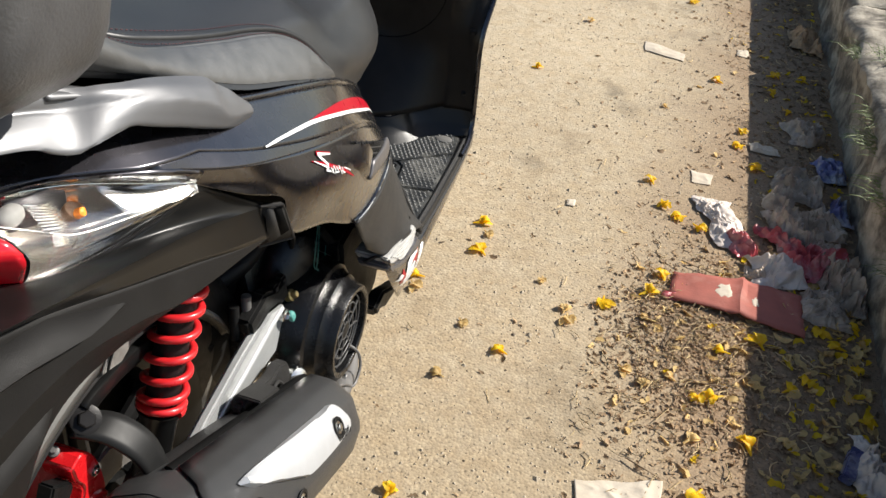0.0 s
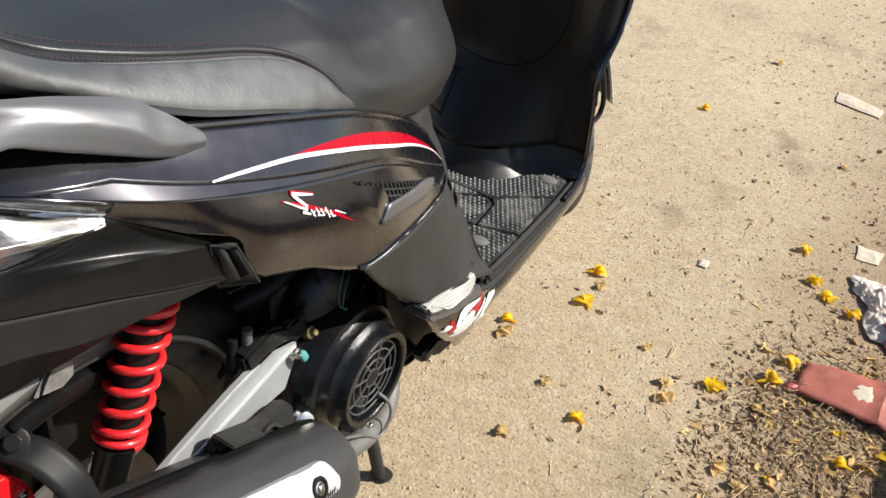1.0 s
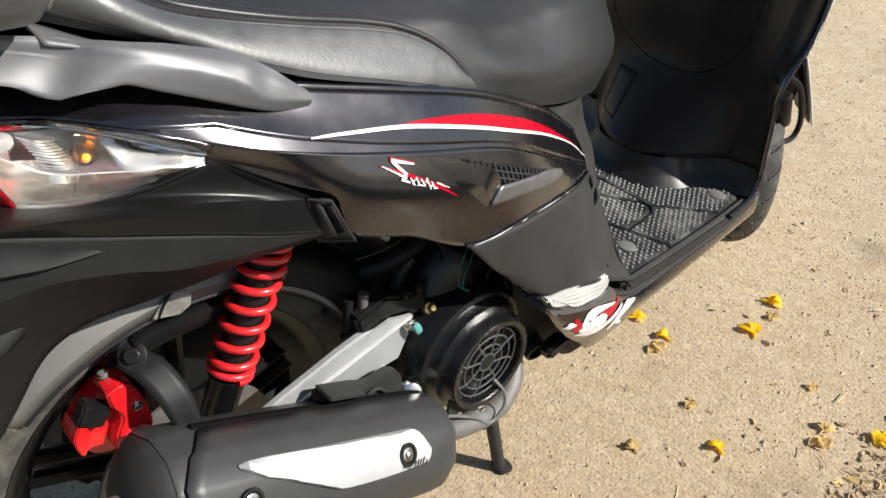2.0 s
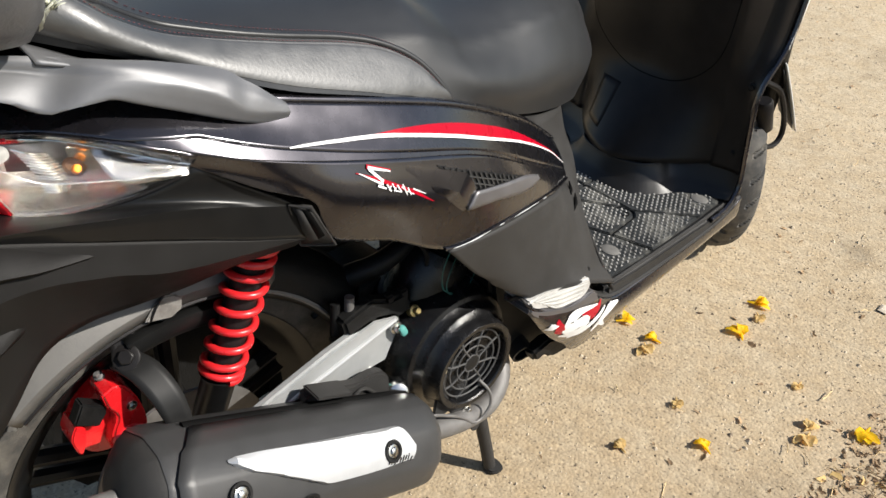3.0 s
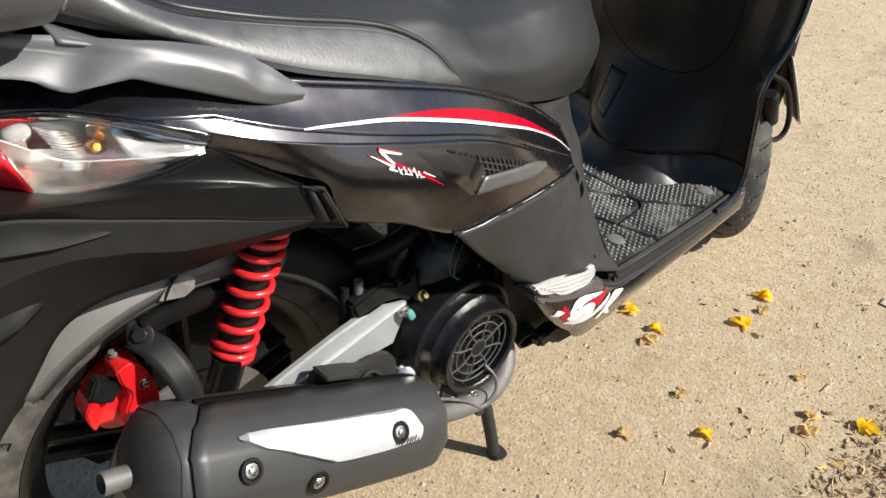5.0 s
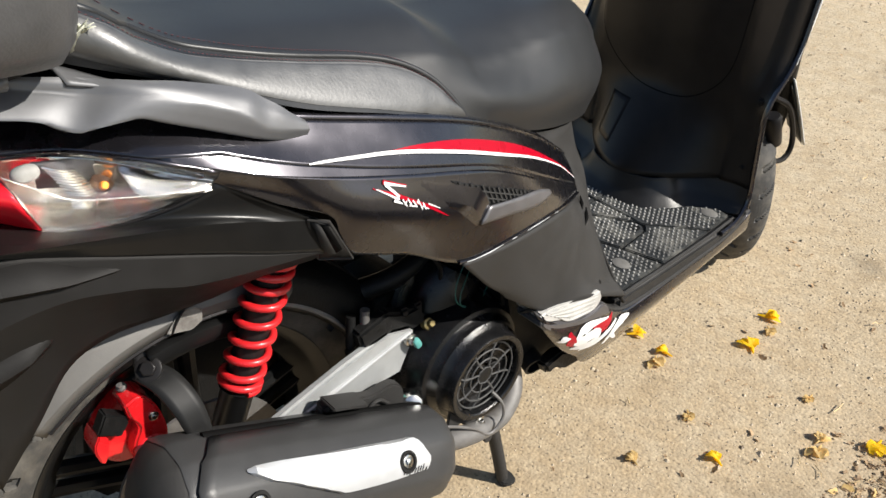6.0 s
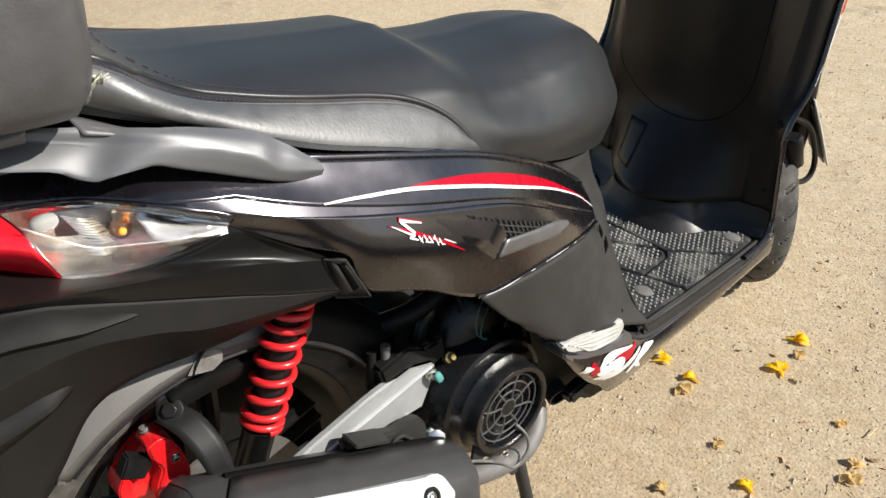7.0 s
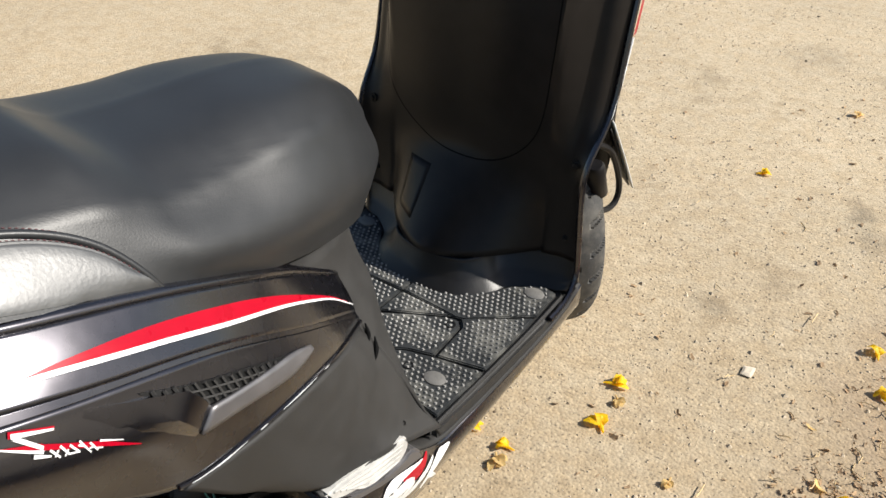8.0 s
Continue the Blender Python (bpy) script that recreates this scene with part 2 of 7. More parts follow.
# ---- ground, kerb and verge ----
def ground_material():
    """Worn asphalt: pale stones in dusty binder, dark pits, broad stains."""
    m = mat("dusty asphalt", (0.445, 0.352, 0.232), 0.92, 0, 0.13, 55, 0, 260, second=(0.485, 0.405, 0.29), mix_at=(0.38, 0.66), big=1.3)
    n, l = m.node_tree.nodes, m.node_tree.links
    b = n["Principled BSDF"]
    co = n.new("ShaderNodeTexCoord").outputs["Object"]
    scaled = b.inputs["Base Color"].links[0].from_socket
    stone = n.new("ShaderNodeTexVoronoi")
    stone.inputs["Scale"].default_value = 185
    stone.inputs["Randomness"].default_value = 1.0
    l.new(co, stone.inputs["Vector"])
    tone = n.new("ShaderNodeSeparateColor")
    l.new(stone.outputs["Color"], tone.inputs["Color"])
    shade = n.new("ShaderNodeMapRange")
    shade.inputs["To Min"].default_value, shade.inputs["To Max"].default_value = 0.86, 1.11
    l.new(tone.outputs["Red"], shade.inputs["Value"])
    pit = n.new("ShaderNodeTexNoise")
    pit.inputs["Scale"].default_value, pit.inputs["Detail"].default_value = 190, 2.5
    l.new(co, pit.inputs["Vector"])
    pits = n.new("ShaderNodeMapRange")
    pits.inputs["From Min"].default_value, pits.inputs["From Max"].default_value = 0.335, 0.395
    pits.inputs["To Min"].default_value, pits.inputs["To Max"].default_value = 0.46, 1.0
    l.new(pit.outputs["Fac"], pits.inputs["Value"])
    chips = n.new("ShaderNodeMapRange")
    chips.inputs["From Min"].default_value, chips.inputs["From Max"].default_value = 0.60, 0.66
    chips.inputs["To Min"].default_value, chips.inputs["To Max"].default_value = 1.0, 1.16
    l.new(pit.outputs["Fac"], chips.inputs["Value"])
    pit_wide = n.new("ShaderNodeTexNoise")
    pit_wide.inputs["Scale"].default_value, pit_wide.inputs["Detail"].default_value = 14, 6
    l.new(co, pit_wide.inputs["Vector"])
    stain = n.new("ShaderNodeTexNoise")
    stain.inputs["Scale"].default_value, stain.inputs["Detail"].default_value, stain.inputs["Roughness"].default_value = 2.4, 9, 0.66
    l.new(co, stain.inputs["Vector"])
    stains = n.new("ShaderNodeMapRange")
    stains.inputs["From Min"].default_value, stains.inputs["From Max"].default_value = 0.30, 0.42
    stains.inputs["To Min"].default_value, stains.inputs["To Max"].default_value = 0.70, 1.02
    l.new(stain.outputs["Fac"], stains.inputs["Value"])
    k = shade.outputs["Result"]
    spots = []
    for sx, sy, sr, deep in ((0.26, 1.40, 0.05, 0.72), (0.45, 1.83, 0.07, 0.70), (0.40, 1.92, 0.05, 0.66), (0.33, 2.7, 0.12, 0.80), (0.62, 2.45, 0.10, 0.82), (-0.5, 2.2, 0.16, 0.85), (0.05, 2.75, 0.14, 0.82), (0.5, 0.6, 0.12, 0.88)):
        far = n.new("ShaderNodeVectorMath")
        far.operation = "DISTANCE"
        far.inputs[1].default_value = (sx, sy, 0)
        l.new(co, far.inputs[0])
        rough_edge = n.new("ShaderNodeMath")
        rough_edge.operation = "MULTIPLY_ADD"
        rough_edge.inputs[1].default_value = sr * 2.6
        l.new(pit_wide.outputs["Fac"], rough_edge.inputs[0])
        l.new(far.outputs["Value"], rough_edge.inputs[2])
        spot = n.new("ShaderNodeMapRange")
        spot.inputs["From Min"].default_value, spot.inputs["From Max"].default_value = sr * 1.4, sr * 2.3
        spot.inputs["To Min"].default_value, spot.inputs["To Max"].default_value = deep, 1.0
        l.new(rough_edge.outputs[0], spot.inputs["Value"])
        spots.append(spot.outputs["Result"])
    for o in (pits.outputs["Result"], chips.outputs["Result"], stains.outputs["Result"], *spots):
        mul = n.new("ShaderNodeMath")
        mul.operation = "MULTIPLY"
        l.new(k, mul.inputs[0])
        l.new(o, mul.inputs[1])
        k = mul.outputs[0]
    # brown dirt gathered along the kerb and in one heap beside it
    sep = n.new("ShaderNodeSeparateXYZ")
    l.new(co, sep.inputs[0])
    edge = n.new("ShaderNodeMapRange")
    edge.inputs["From Min"].default_value, edge.inputs["From Max"].default_value = 0.35, 0.95
    l.new(sep.outputs["X"], edge.inputs["Value"])
    away = n.new("ShaderNodeVectorMath")
    away.operation = "DISTANCE"
    away.inputs[1].default_value = (0.72, 0.78, 0)
    l.new(co, away.inputs[0])
    heap = n.new("ShaderNodeMapRange")
    heap.inputs["From Min"].default_value, heap.inputs["From Max"].default_value = 0.42, 0.05
    heap.inputs["To Max"].default_value = 0.55
    l.new(away.outputs["Value"], heap.inputs["Value"])
    top = n.new("ShaderNodeMath")
    top.operation = "MAXIMUM"
    l.new(edge.outputs["Result"], top.inputs[0])
    l.new(heap.outputs["Result"], top.inputs[1])
    ragged = n.new("ShaderNodeMath")
    ragged.operation = "MULTIPLY_ADD"
    ragged.inputs[1].default_value = 1.3
    l.new(stain.outputs["Fac"], ragged.inputs[0])
    l.new(top.outputs[0], ragged.inputs[2])
    dirt = n.new("ShaderNodeMapRange")
    dirt.inputs["From Min"].default_value, dirt.inputs["From Max"].default_value = 0.88, 1.45
    dirt.inputs["To Max"].default_value = 0.85
    l.new(ragged.outputs[0], dirt.inputs["Value"])
    # the road is browner with washed-out dirt towards the kerb's near end, paler and greyer further on
    along = n.new("ShaderNodeMath")
    along.operation = "MULTIPLY_ADD"
    along.inputs[1].default_value = 1.6
    l.new(stain.outputs["Fac"], along.inputs[0])
    l.new(sep.outputs["Y"], along.inputs[2])
    dusty = n.new("ShaderNodeMapRange")
    dusty.inputs["From Min"].default_value, dusty.inputs["From Max"].default_value = 1.3, 3.0
    l.new(along.outputs[0], dusty.inputs["Value"])
    tint = n.new("ShaderNodeMix")
    tint.data_type = "RGBA"
    tint.inputs[6].default_value = (0.86, 0.83, 0.78, 1)
    tint.inputs[7].default_value = (1.02, 1.02, 1.0, 1)
    l.new(dusty.outputs["Result"], tint.inputs[0])
    toned = n.new("ShaderNodeVectorMath")
    toned.operation = "MULTIPLY"
    l.new(scaled, toned.inputs[0])
    l.new(tint.outputs[2], toned.inputs[1])
    scaled = toned.outputs[0]
    soil = n.new("ShaderNodeMix")
    soil.data_type = "RGBA"
    soil.inputs[7].default_value = (0.25, 0.165, 0.095, 1)
    l.new(dirt.outputs["Result"], soil.inputs[0])
    l.new(scaled, soil.inputs[6])
    scaled = soil.outputs[2]
    vm = n.new("ShaderNodeVectorMath")
    vm.operation = "SCALE"
    l.new(scaled, vm.inputs[0])
    l.new(k, vm.inputs["Scale"])
    l.new(vm.outputs[0], b.inputs["Base Color"])
    hill = n.new("ShaderNodeMath")
    hill.operation = "SUBTRACT"
    hill.inputs[0].default_value = 1.0
    l.new(stone.outputs["Distance"], hill.inputs[1])
    bp = n.new("ShaderNodeBump")
    bp.inputs["Strength"].default_value, bp.inputs["Distance"].default_value = 0.45, 0.0022
    l.new(hill.outputs[0], bp.inputs["Height"])
    l.new(bp.outputs["Normal"], b.inputs["Normal"])
    return m


GROUND = ground_material()
KERB = mat("weathered concrete", (0.40, 0.355, 0.28), 0.9, 0, 0.3, 40, 1.0, 130, second=(0.115, 0.098, 0.075), mix_at=(0.40, 0.60))
SOIL = mat("dry soil", (0.30, 0.25, 0.18), 0.95, 0, 0.3, 40, 1.0, 60, second=(0.16, 0.13, 0.08), mix_at=(0.4, 0.6))
GRASS = mat("dry green grass", (0.12, 0.16, 0.04), 0.6, 0, 0.3, 60, isle=0.5)

xs = np.concatenate([np.linspace(-60, -4, 12), np.linspace(-3, 3, 40), np.linspace(4, 60, 12)])
ys = np.concatenate([np.linspace(-60, -4, 12), np.linspace(-3, 5, 50), np.linspace(6, 60, 12)])
part("ground", grid_mesh([[(x, y, 0.0012 * noise.noise((x * 6, y * 6, 1)) if abs(x) < 2.5 and -2.5 < y < 4.5 else 0.0) for x in xs] for y in ys]), GROUND, label="dusty worn asphalt with fine stones", category="ground", kind="structure")


def kerb_stone(y0, y1, seed, parent):
    """One rough concrete kerb block with worn, uneven faces."""
    ring = curve([(1.045, -0.03), (1.038, 0.09), (1.028, 0.200), (1.040, 0.228), (1.080, 0.236), (1.17, 0.240), (1.25, 0.236), (1.27, 0.18), (1.28, -0.03)], 46)
    rows = []
    ny = 90
    for j in range(ny):
        y = y0 + (y1 - y0) * j / (ny - 1)
        e = min(j, ny - 1 - j)
        dip = 0.010 if e == 0 else 0.003 if e == 1 else 0
        row = []
        for x, z in ring:
            d = 0.020 * noise.noise((x * 5 + seed, y * 5, z * 5)) + 0.010 * noise.noise((x * 14 + seed, y * 14, z * 14)) - 0.010 * max(0.0, noise.noise((x * 38 + seed, y * 38, z * 38)) - 0.15)
            row.append((x + d + dip, y, z + d * 0.8 - dip))
        rows.append(row)
    bm = grid_mesh(rows)
    bm.faces.new([v for v in bm.verts[:] if abs(v.co.y - y0) < 1e-5])
    bm.faces.new([v for v in bm.verts[:] if abs(v.co.y - y1) < 1e-5])
    bmesh.ops.recalc_face_normals(bm, faces=bm.faces)
    return part("kerb_stone", bm, KERB, parent, sharp=50)


kerb = tagged(new("kerb"), "rough weathered concrete kerb stones beside the road", "kerb", kind="structure")
for k, (y0, y1) in enumerate([(j - 0.6, j + 0.388) for j in range(-8, 16)]):
    kerb_stone(y0, y1, k * 7.3, kerb)
part("verge", grid_mesh([[(x, y, 0.212 + 0.018 * noise.noise((x * 5, y * 5, 3)) + 0.006 * noise.noise((x * 25, y * 25, 3))) for x in np.concatenate([np.linspace(1.24, 4.5, 50), np.linspace(6, 60, 10)])] for y in np.concatenate([np.linspace(-60, -5, 10), np.linspace(-4, 10, 120), np.linspace(12, 60, 10)])]), SOIL, label="dry bare soil verge behind the kerb", category="verge", kind="structure")
# ---- scooter ----
from mathutils.bvhtree import BVHTree

scooter = tagged(new("scooter"), "dark grey scooter with black seat, parked on its centre stand", "scooter")


def ray_tree(bm):
    bm.normal_update()
    return BVHTree.FromBMesh(bm)


def from_right(tree, y, z, lift=0.0015, start=0.5):
    """The place on a surface met by a line that comes from the right at height z, lifted off along the normal."""
    hit, nor, _, _ = tree.ray_cast(Vector((start, y, z)), Vector((-1, 0, 0)))
    if hit is None:
        hit, nor, _, _ = tree.find_nearest(Vector((0.2, y, z)))
    if nor.x < 0:
        nor = -nor
    return hit + nor * lift


def drape(tree, upper, lower, nu, nv, lift=0.0015):
    """A thin sheet between two (y, z) curves, laid on a surface."""
    a, b = curve(upper, nu), curve(lower, nu)
    return grid_mesh([[from_right(tree, *(a[i] + (b[i] - a[i]) * t), lift) for i in range(nu)] for t in np.linspace(0, 1, nv)])


def both_sides(name, grid, material, parent, label="", thick=0.004, sharp=40, skin=False):
    """The sheet and its mirror image; a skin keeps its outer face where the grid lies and thickens inwards."""
    bm = grid_mesh(grid)
    bm.normal_update()
    turned = skin and sum(f.normal.x * f.calc_area() for f in bm.faces) < 0
    if turned:
        bmesh.ops.reverse_faces(bm, faces=bm.faces)
    left = grid_mesh(mirrored(grid))
    if turned:
        bmesh.ops.reverse_faces(left, faces=left.faces)
    r = part(name, bm, material, parent, label, sharp, thick)
    l = part(name, left, material, parent, label, sharp, thick)
    if skin:
        r.modifiers[0].offset = l.modifiers[0].offset = -1.0
    return r


def bolt(parent, place, normal, radius=0.008, height=0.006, material=None, name="bolt", label=""):
    m = Matrix.Translation(place) @ Vector(normal).to_track_quat("Z", "Y").to_matrix().to_4x4()
    hexagon = lathe([(radius * 0.62, height * 0.3), (radius * 0.6, height * 1.3), (radius * 0.5, height * 1.5)], m, 6)
    washer = lathe([(radius, -height), (radius, height * 0.3), (radius * 0.85, height * 0.45)], m, 16)
    return part(name, join(washer, hexagon), material or CHROME, parent, label)


# seat: rows across, from tail to nose: y, top, seam x and z, widest x, lower edge z and x
SEAT = [(-0.075, 0.902, 0.090, 0.895, 0.096, 0.845, 0.096), (-0.02, 0.874, 0.123, 0.868, 0.134, 0.825, 0.127), (0.02, 0.841, 0.130, 0.833, 0.1425, 0.808, 0.139),
        (0.065, 0.826, 0.133, 0.812, 0.1445, 0.788, 0.156), (0.134, 0.815, 0.136, 0.791, 0.149, 0.755, 0.166), (0.225, 0.800, 0.140, 0.762, 0.1535, 0.722, 0.172),
        (0.30, 0.789, 0.142, 0.744, 0.156, 0.690, 0.171), (0.318, 0.784, 0.142, 0.738, 0.158, 0.680, 0.169), (0.345, 0.764, 0.140, 0.728, 0.161, 0.667, 0.165), (0.37, 0.752, 0.137, 0.718, 0.163, 0.655, 0.160), (0.44, 0.744, 0.128, 0.704, 0.157, 0.618, 0.145),
        (0.52, 0.739, 0.118, 0.698, 0.144, 0.588, 0.125), (0.60, 0.724, 0.092, 0.684, 0.116, 0.568, 0.10), (0.65, 0.694, 0.062, 0.662, 0.085, 0.560, 0.066), (0.69, 0.662, 0.036, 0.634, 0.053, 0.560, 0.038),
        (0.712, 0.625, 0.012, 0.602, 0.022, 0.572, 0.012)]
seat_rows = curve(SEAT, 90)


def seat_ring(row):
    y, zt, xs, zs, xm, zl, xl = row
    zm = zs + (zl - zs) * 0.52
    half = curve([(0, zt), (xs * 0.6, zt - (zt - zs) * 0.22), (xs * 0.93, zs + (zt - zs) * 0.2), (xs, zs - 0.003), (xm, zm), (xl, zl)], 30)
    right = [(x, y, z) for x, z in half]
    left = [(-x, y, z) for x, z in half[::-1]]
    return right + left[:-1]


bm = grid_mesh([seat_ring(r) for r in seat_rows], True, True)
bmesh.ops.recalc_face_normals(bm, faces=bm.faces)
seat_tree = ray_tree(bm)
seat = part("seat", bm, VINYL, scooter, "black vinyl two-level seat", 60)
SEAM = [(-0.058, 0.886), (-0.016, 0.862), (0.009, 0.841), (0.040, 0.822), (0.076, 0.808), (0.146, 0.786), (0.214, 0.766), (0.255, 0.750), (0.286, 0.729), (0.306, 0.704), (0.322, 0.672)]
seam = [from_right(seat_tree, y, z - 0.001, 0.0) for y, z in curve(SEAM, 60)]
LOWEDGE = [(-0.058, 0.848), (-0.012, 0.828), (0.052, 0.798), (0.134, 0.759), (0.208, 0.731), (0.27, 0.706), (0.318, 0.684)]
up_c, lo_c = curve(SEAM[:-1], 50), curve(LOWEDGE, 50)
cover = np.array([[from_right(seat_tree, *(up_c[i] + (lo_c[i] - up_c[i]) * t), lift) for i in range(50)] for t, lift in ((0, 0.0005), (0.04, 0.0022), (0.10, 0.0032), (0.3, 0.0042), (0.5, 0.0048), (0.7, 0.0044), (0.85, 0.0032), (0.95, 0.0018), (1, 0.0005))])
for g in (cover, mirrored(cover)):
    part("side_cover", grid_mesh(g), VINYL_SIDE, seat, "worn glossy black vinyl side cover", 60)
welt = [from_right(seat_tree, y + 0.001, z + 0.0045, 0.0) for y, z in curve(SEAM, 60)]
for flip in (1, -1):
    part("seam", tube([(p.x * flip, p.y, p.z) for p in seam], 0.0022 if flip > 0 else 0.0012, 8), VINYL_SIDE, seat, "raised black seam")
    part("welt", tube([(p.x * flip, p.y, p.z) for p in welt], 0.0032, 10), VINYL, seat, "raised glossy black welt")
    for row, lift in ((0.0082, 0.0005), (0.0012, 0.0020)):
        line = [from_right(seat_tree, y, z + row, lift) for y, z in curve(SEAM, 230)]
        stitches = []
        for k in range(0, 228, 2):
            a, b = line[k], line[k] + (line[k + 1] - line[k]) * 0.9
            stitches.append(tube([(a.x * flip, a.y, a.z), (b.x * flip, b.y, b.z)], 0.00040, 5))
        part("stitching", join(*stitches), THREAD, seat, "dark red stitching")

# shoulder and side panels
TOP = [(0.06, -0.20, 0.790), (0.095, -0.09, 0.796), (0.145, 0.0, 0.789), (0.172, 0.10, 0.760), (0.178, 0.15, 0.744), (0.180, 0.22, 0.720), (0.176, 0.31, 0.685), (0.162, 0.40, 0.638), (0.142, 0.47, 0.594), (0.118, 0.545, 0.536)]
MIDTOP = [(0.075, -0.20, 0.790), (0.110, -0.09, 0.789), (0.162, -0.006, 0.7765), (0.186, 0.085, 0.7455), (0.1955, 0.178, 0.7135), (0.195, 0.262, 0.682), (0.183, 0.364, 0.6345), (0.1605, 0.459, 0.5765), (0.138, 0.540, 0.519)]
CREASE = [(0.085, -0.20, 0.783), (0.125, -0.09, 0.780), (0.178, -0.012, 0.764), (0.204, 0.06, 0.735), (0.213, 0.136, 0.707), (0.213, 0.213, 0.679), (0.203, 0.328, 0.634), (0.178, 0.448, 0.561), (0.150, 0.535, 0.505)]
BULGE = [(0.171, 0.010, 0.739), (0.197, 0.0915, 0.698), (0.2155, 0.15, 0.664), (0.221, 0.22, 0.633), (0.218, 0.30, 0.605), (0.206, 0.38, 0.575), (0.185, 0.46, 0.536), (0.150, 0.538, 0.499)]
LOW = [(0.174, 0.024, 0.730), (0.192, 0.075, 0.694), (0.203, 0.119, 0.667), (0.2025, 0.127, 0.640), (0.203, 0.141, 0.614), (0.210, 0.199, 0.589), (0.215, 0.27, 0.547), (0.213, 0.348, 0.540), (0.188, 0.46, 0.520), (0.149, 0.540, 0.492)]


def narrowed(line):
    """The line drawn in towards the middle where the tail is narrow."""
    w = [float(np.interp(p[1], (-0.2, -0.1, 0.14, 0.27), (0.4, 1, 1, 0))) for p in line]
    return [(x - 0.010 * k, y + 0.0027 * k, z - 0.0045 * k) for (x, y, z), k in zip(line, w)]


TOP, MIDTOP, CREASE = narrowed(TOP), narrowed(MIDTOP), narrowed(CREASE)
shoulder = loft([TOP, MIDTOP, CREASE], 70, 14)
side = loft([CREASE[2:], BULGE, LOW], 70, 24)


def crease_width(y):
    return float(np.interp(y, (-0.3, -0.014, 0.012, 0.035, 0.06, 0.10, 0.16, 0.25, 0.4), (0.0004, 0.0010, 0.007, 0.0145, 0.0130, 0.009, 0.006, 0.0035, 0.003)))


def shorten(column, w):
    """A column of points, its first w metres cut off, evenly spaced again."""
    s = np.concatenate([[0], np.cumsum(np.linalg.norm(np.diff(column, axis=0), axis=1))])
    u = np.linspace(min(w, s[-1] * 0.4), s[-1], len(column))
    return np.stack([np.interp(u, s, column[:, k]) for k in range(3)], 1)


# the crease between shoulder and side is rounded, widest behind
sharp_edge = side[0].copy()
shoulder = np.stack([shorten(shoulder[::-1, j], crease_width(shoulder[-1, j, 1]))[::-1] for j in range(70)], 1)
side = np.stack([shorten(side[:, j], crease_width(side[0, j, 1]) * 0.38) for j in range(70)], 1)
upper_edge = np.stack([np.interp(sharp_edge[:, 1], shoulder[-1, :, 1], shoulder[-1, :, k]) for k in range(3)], 1)
crease_strip = np.array([(upper_edge * (1 - t) ** 2 + sharp_edge * 2 * t * (1 - t) + side[0] * t * t) * 0.05 + (upper_edge * (1 - t) + side[0] * t) * 0.95 for t in np.linspace(0, 1, 9)])
shoulder_tree, side_tree = ray_tree(grid_mesh(shoulder)), ray_tree(grid_mesh(side))
shoulder_right = both_sides("shoulder_panel", shoulder, PAINT, scooter, "glossy dark metallic shoulder panel", skin=True)
both_sides("crease_edge", crease_strip, PAINT, scooter, "rounded glossy crease", sharp=60, skin=True)
side_right = both_sides("side_panel", side, PAINT, scooter, "glossy dark metallic side panel", skin=True)
low_bead = [(x + 0.0005, y, z) for x, y, z in curve(LOW, 120) if y > 0.262 and z < 0.56]
for flip in (1, -1):
    part("panel_edge", tube([(x * flip, y, z) for x, y, z in low_bead], 0.0022, 8), PAINT, scooter, "rounded glossy panel edge")
# dark strip under the seat
both_sides("under_seat_trim", loft([[(x, y, z) for x, y, z in TOP], [(x - 0.012, y, z + 0.004) for x, y, z in TOP], [(x - 0.035, y, z - 0.015) for x, y, z in TOP]], 50, 8), PAINT, scooter, "glossy dark strip under the seat", 0.003)
# inner block whose near-black colour carries the shade inside the bodywork
part("inner_body", grid_mesh([[(sx * w, y, z) for sx, z in ((-1, zb), (1, zb), (1, zt), (-1, zt))] for y, w, zb, zt in ((-0.24, 0.045, 0.66, 0.78), (-0.05, 0.075, 0.62, 0.78), (0.03, 0.11, 0.61, 0.75), (0.15, 0.14, 0.60, 0.70), (0.35, 0.14, 0.53, 0.62), (0.52, 0.10, 0.45, 0.53))], True, True), GAP_SHADE, scooter, "inner frame and storage box, near-black for deep shade", 30)

# matt lower panel in front of the engine, and the wall under the seat's nose
lower = loft([[(0.217, 0.268, 0.546), (0.215, 0.348, 0.538), (0.190, 0.46, 0.518), (0.150, 0.533, 0.490)], [(0.209, 0.312, 0.492), (0.209, 0.385, 0.468), (0.196, 0.47, 0.46), (0.166, 0.562, 0.43)],
              [(0.203, 0.342, 0.462), (0.207, 0.405, 0.420), (0.202, 0.49, 0.400), (0.186, 0.588, 0.352)], [(0.200, 0.355, 0.445), (0.206, 0.422, 0.391), (0.213, 0.513, 0.366), (0.206, 0.600, 0.318)]], 40, 20)
both_sides("lower_panel", lower, MATTE, scooter, "matt black plastic lower panel")
def wide(*half):
    """A row across the scooter from its right half, outermost point first."""
    return [(-x, y, z) for x, y, z in half] + [(x, y, z) for x, y, z in half[-2::-1]]


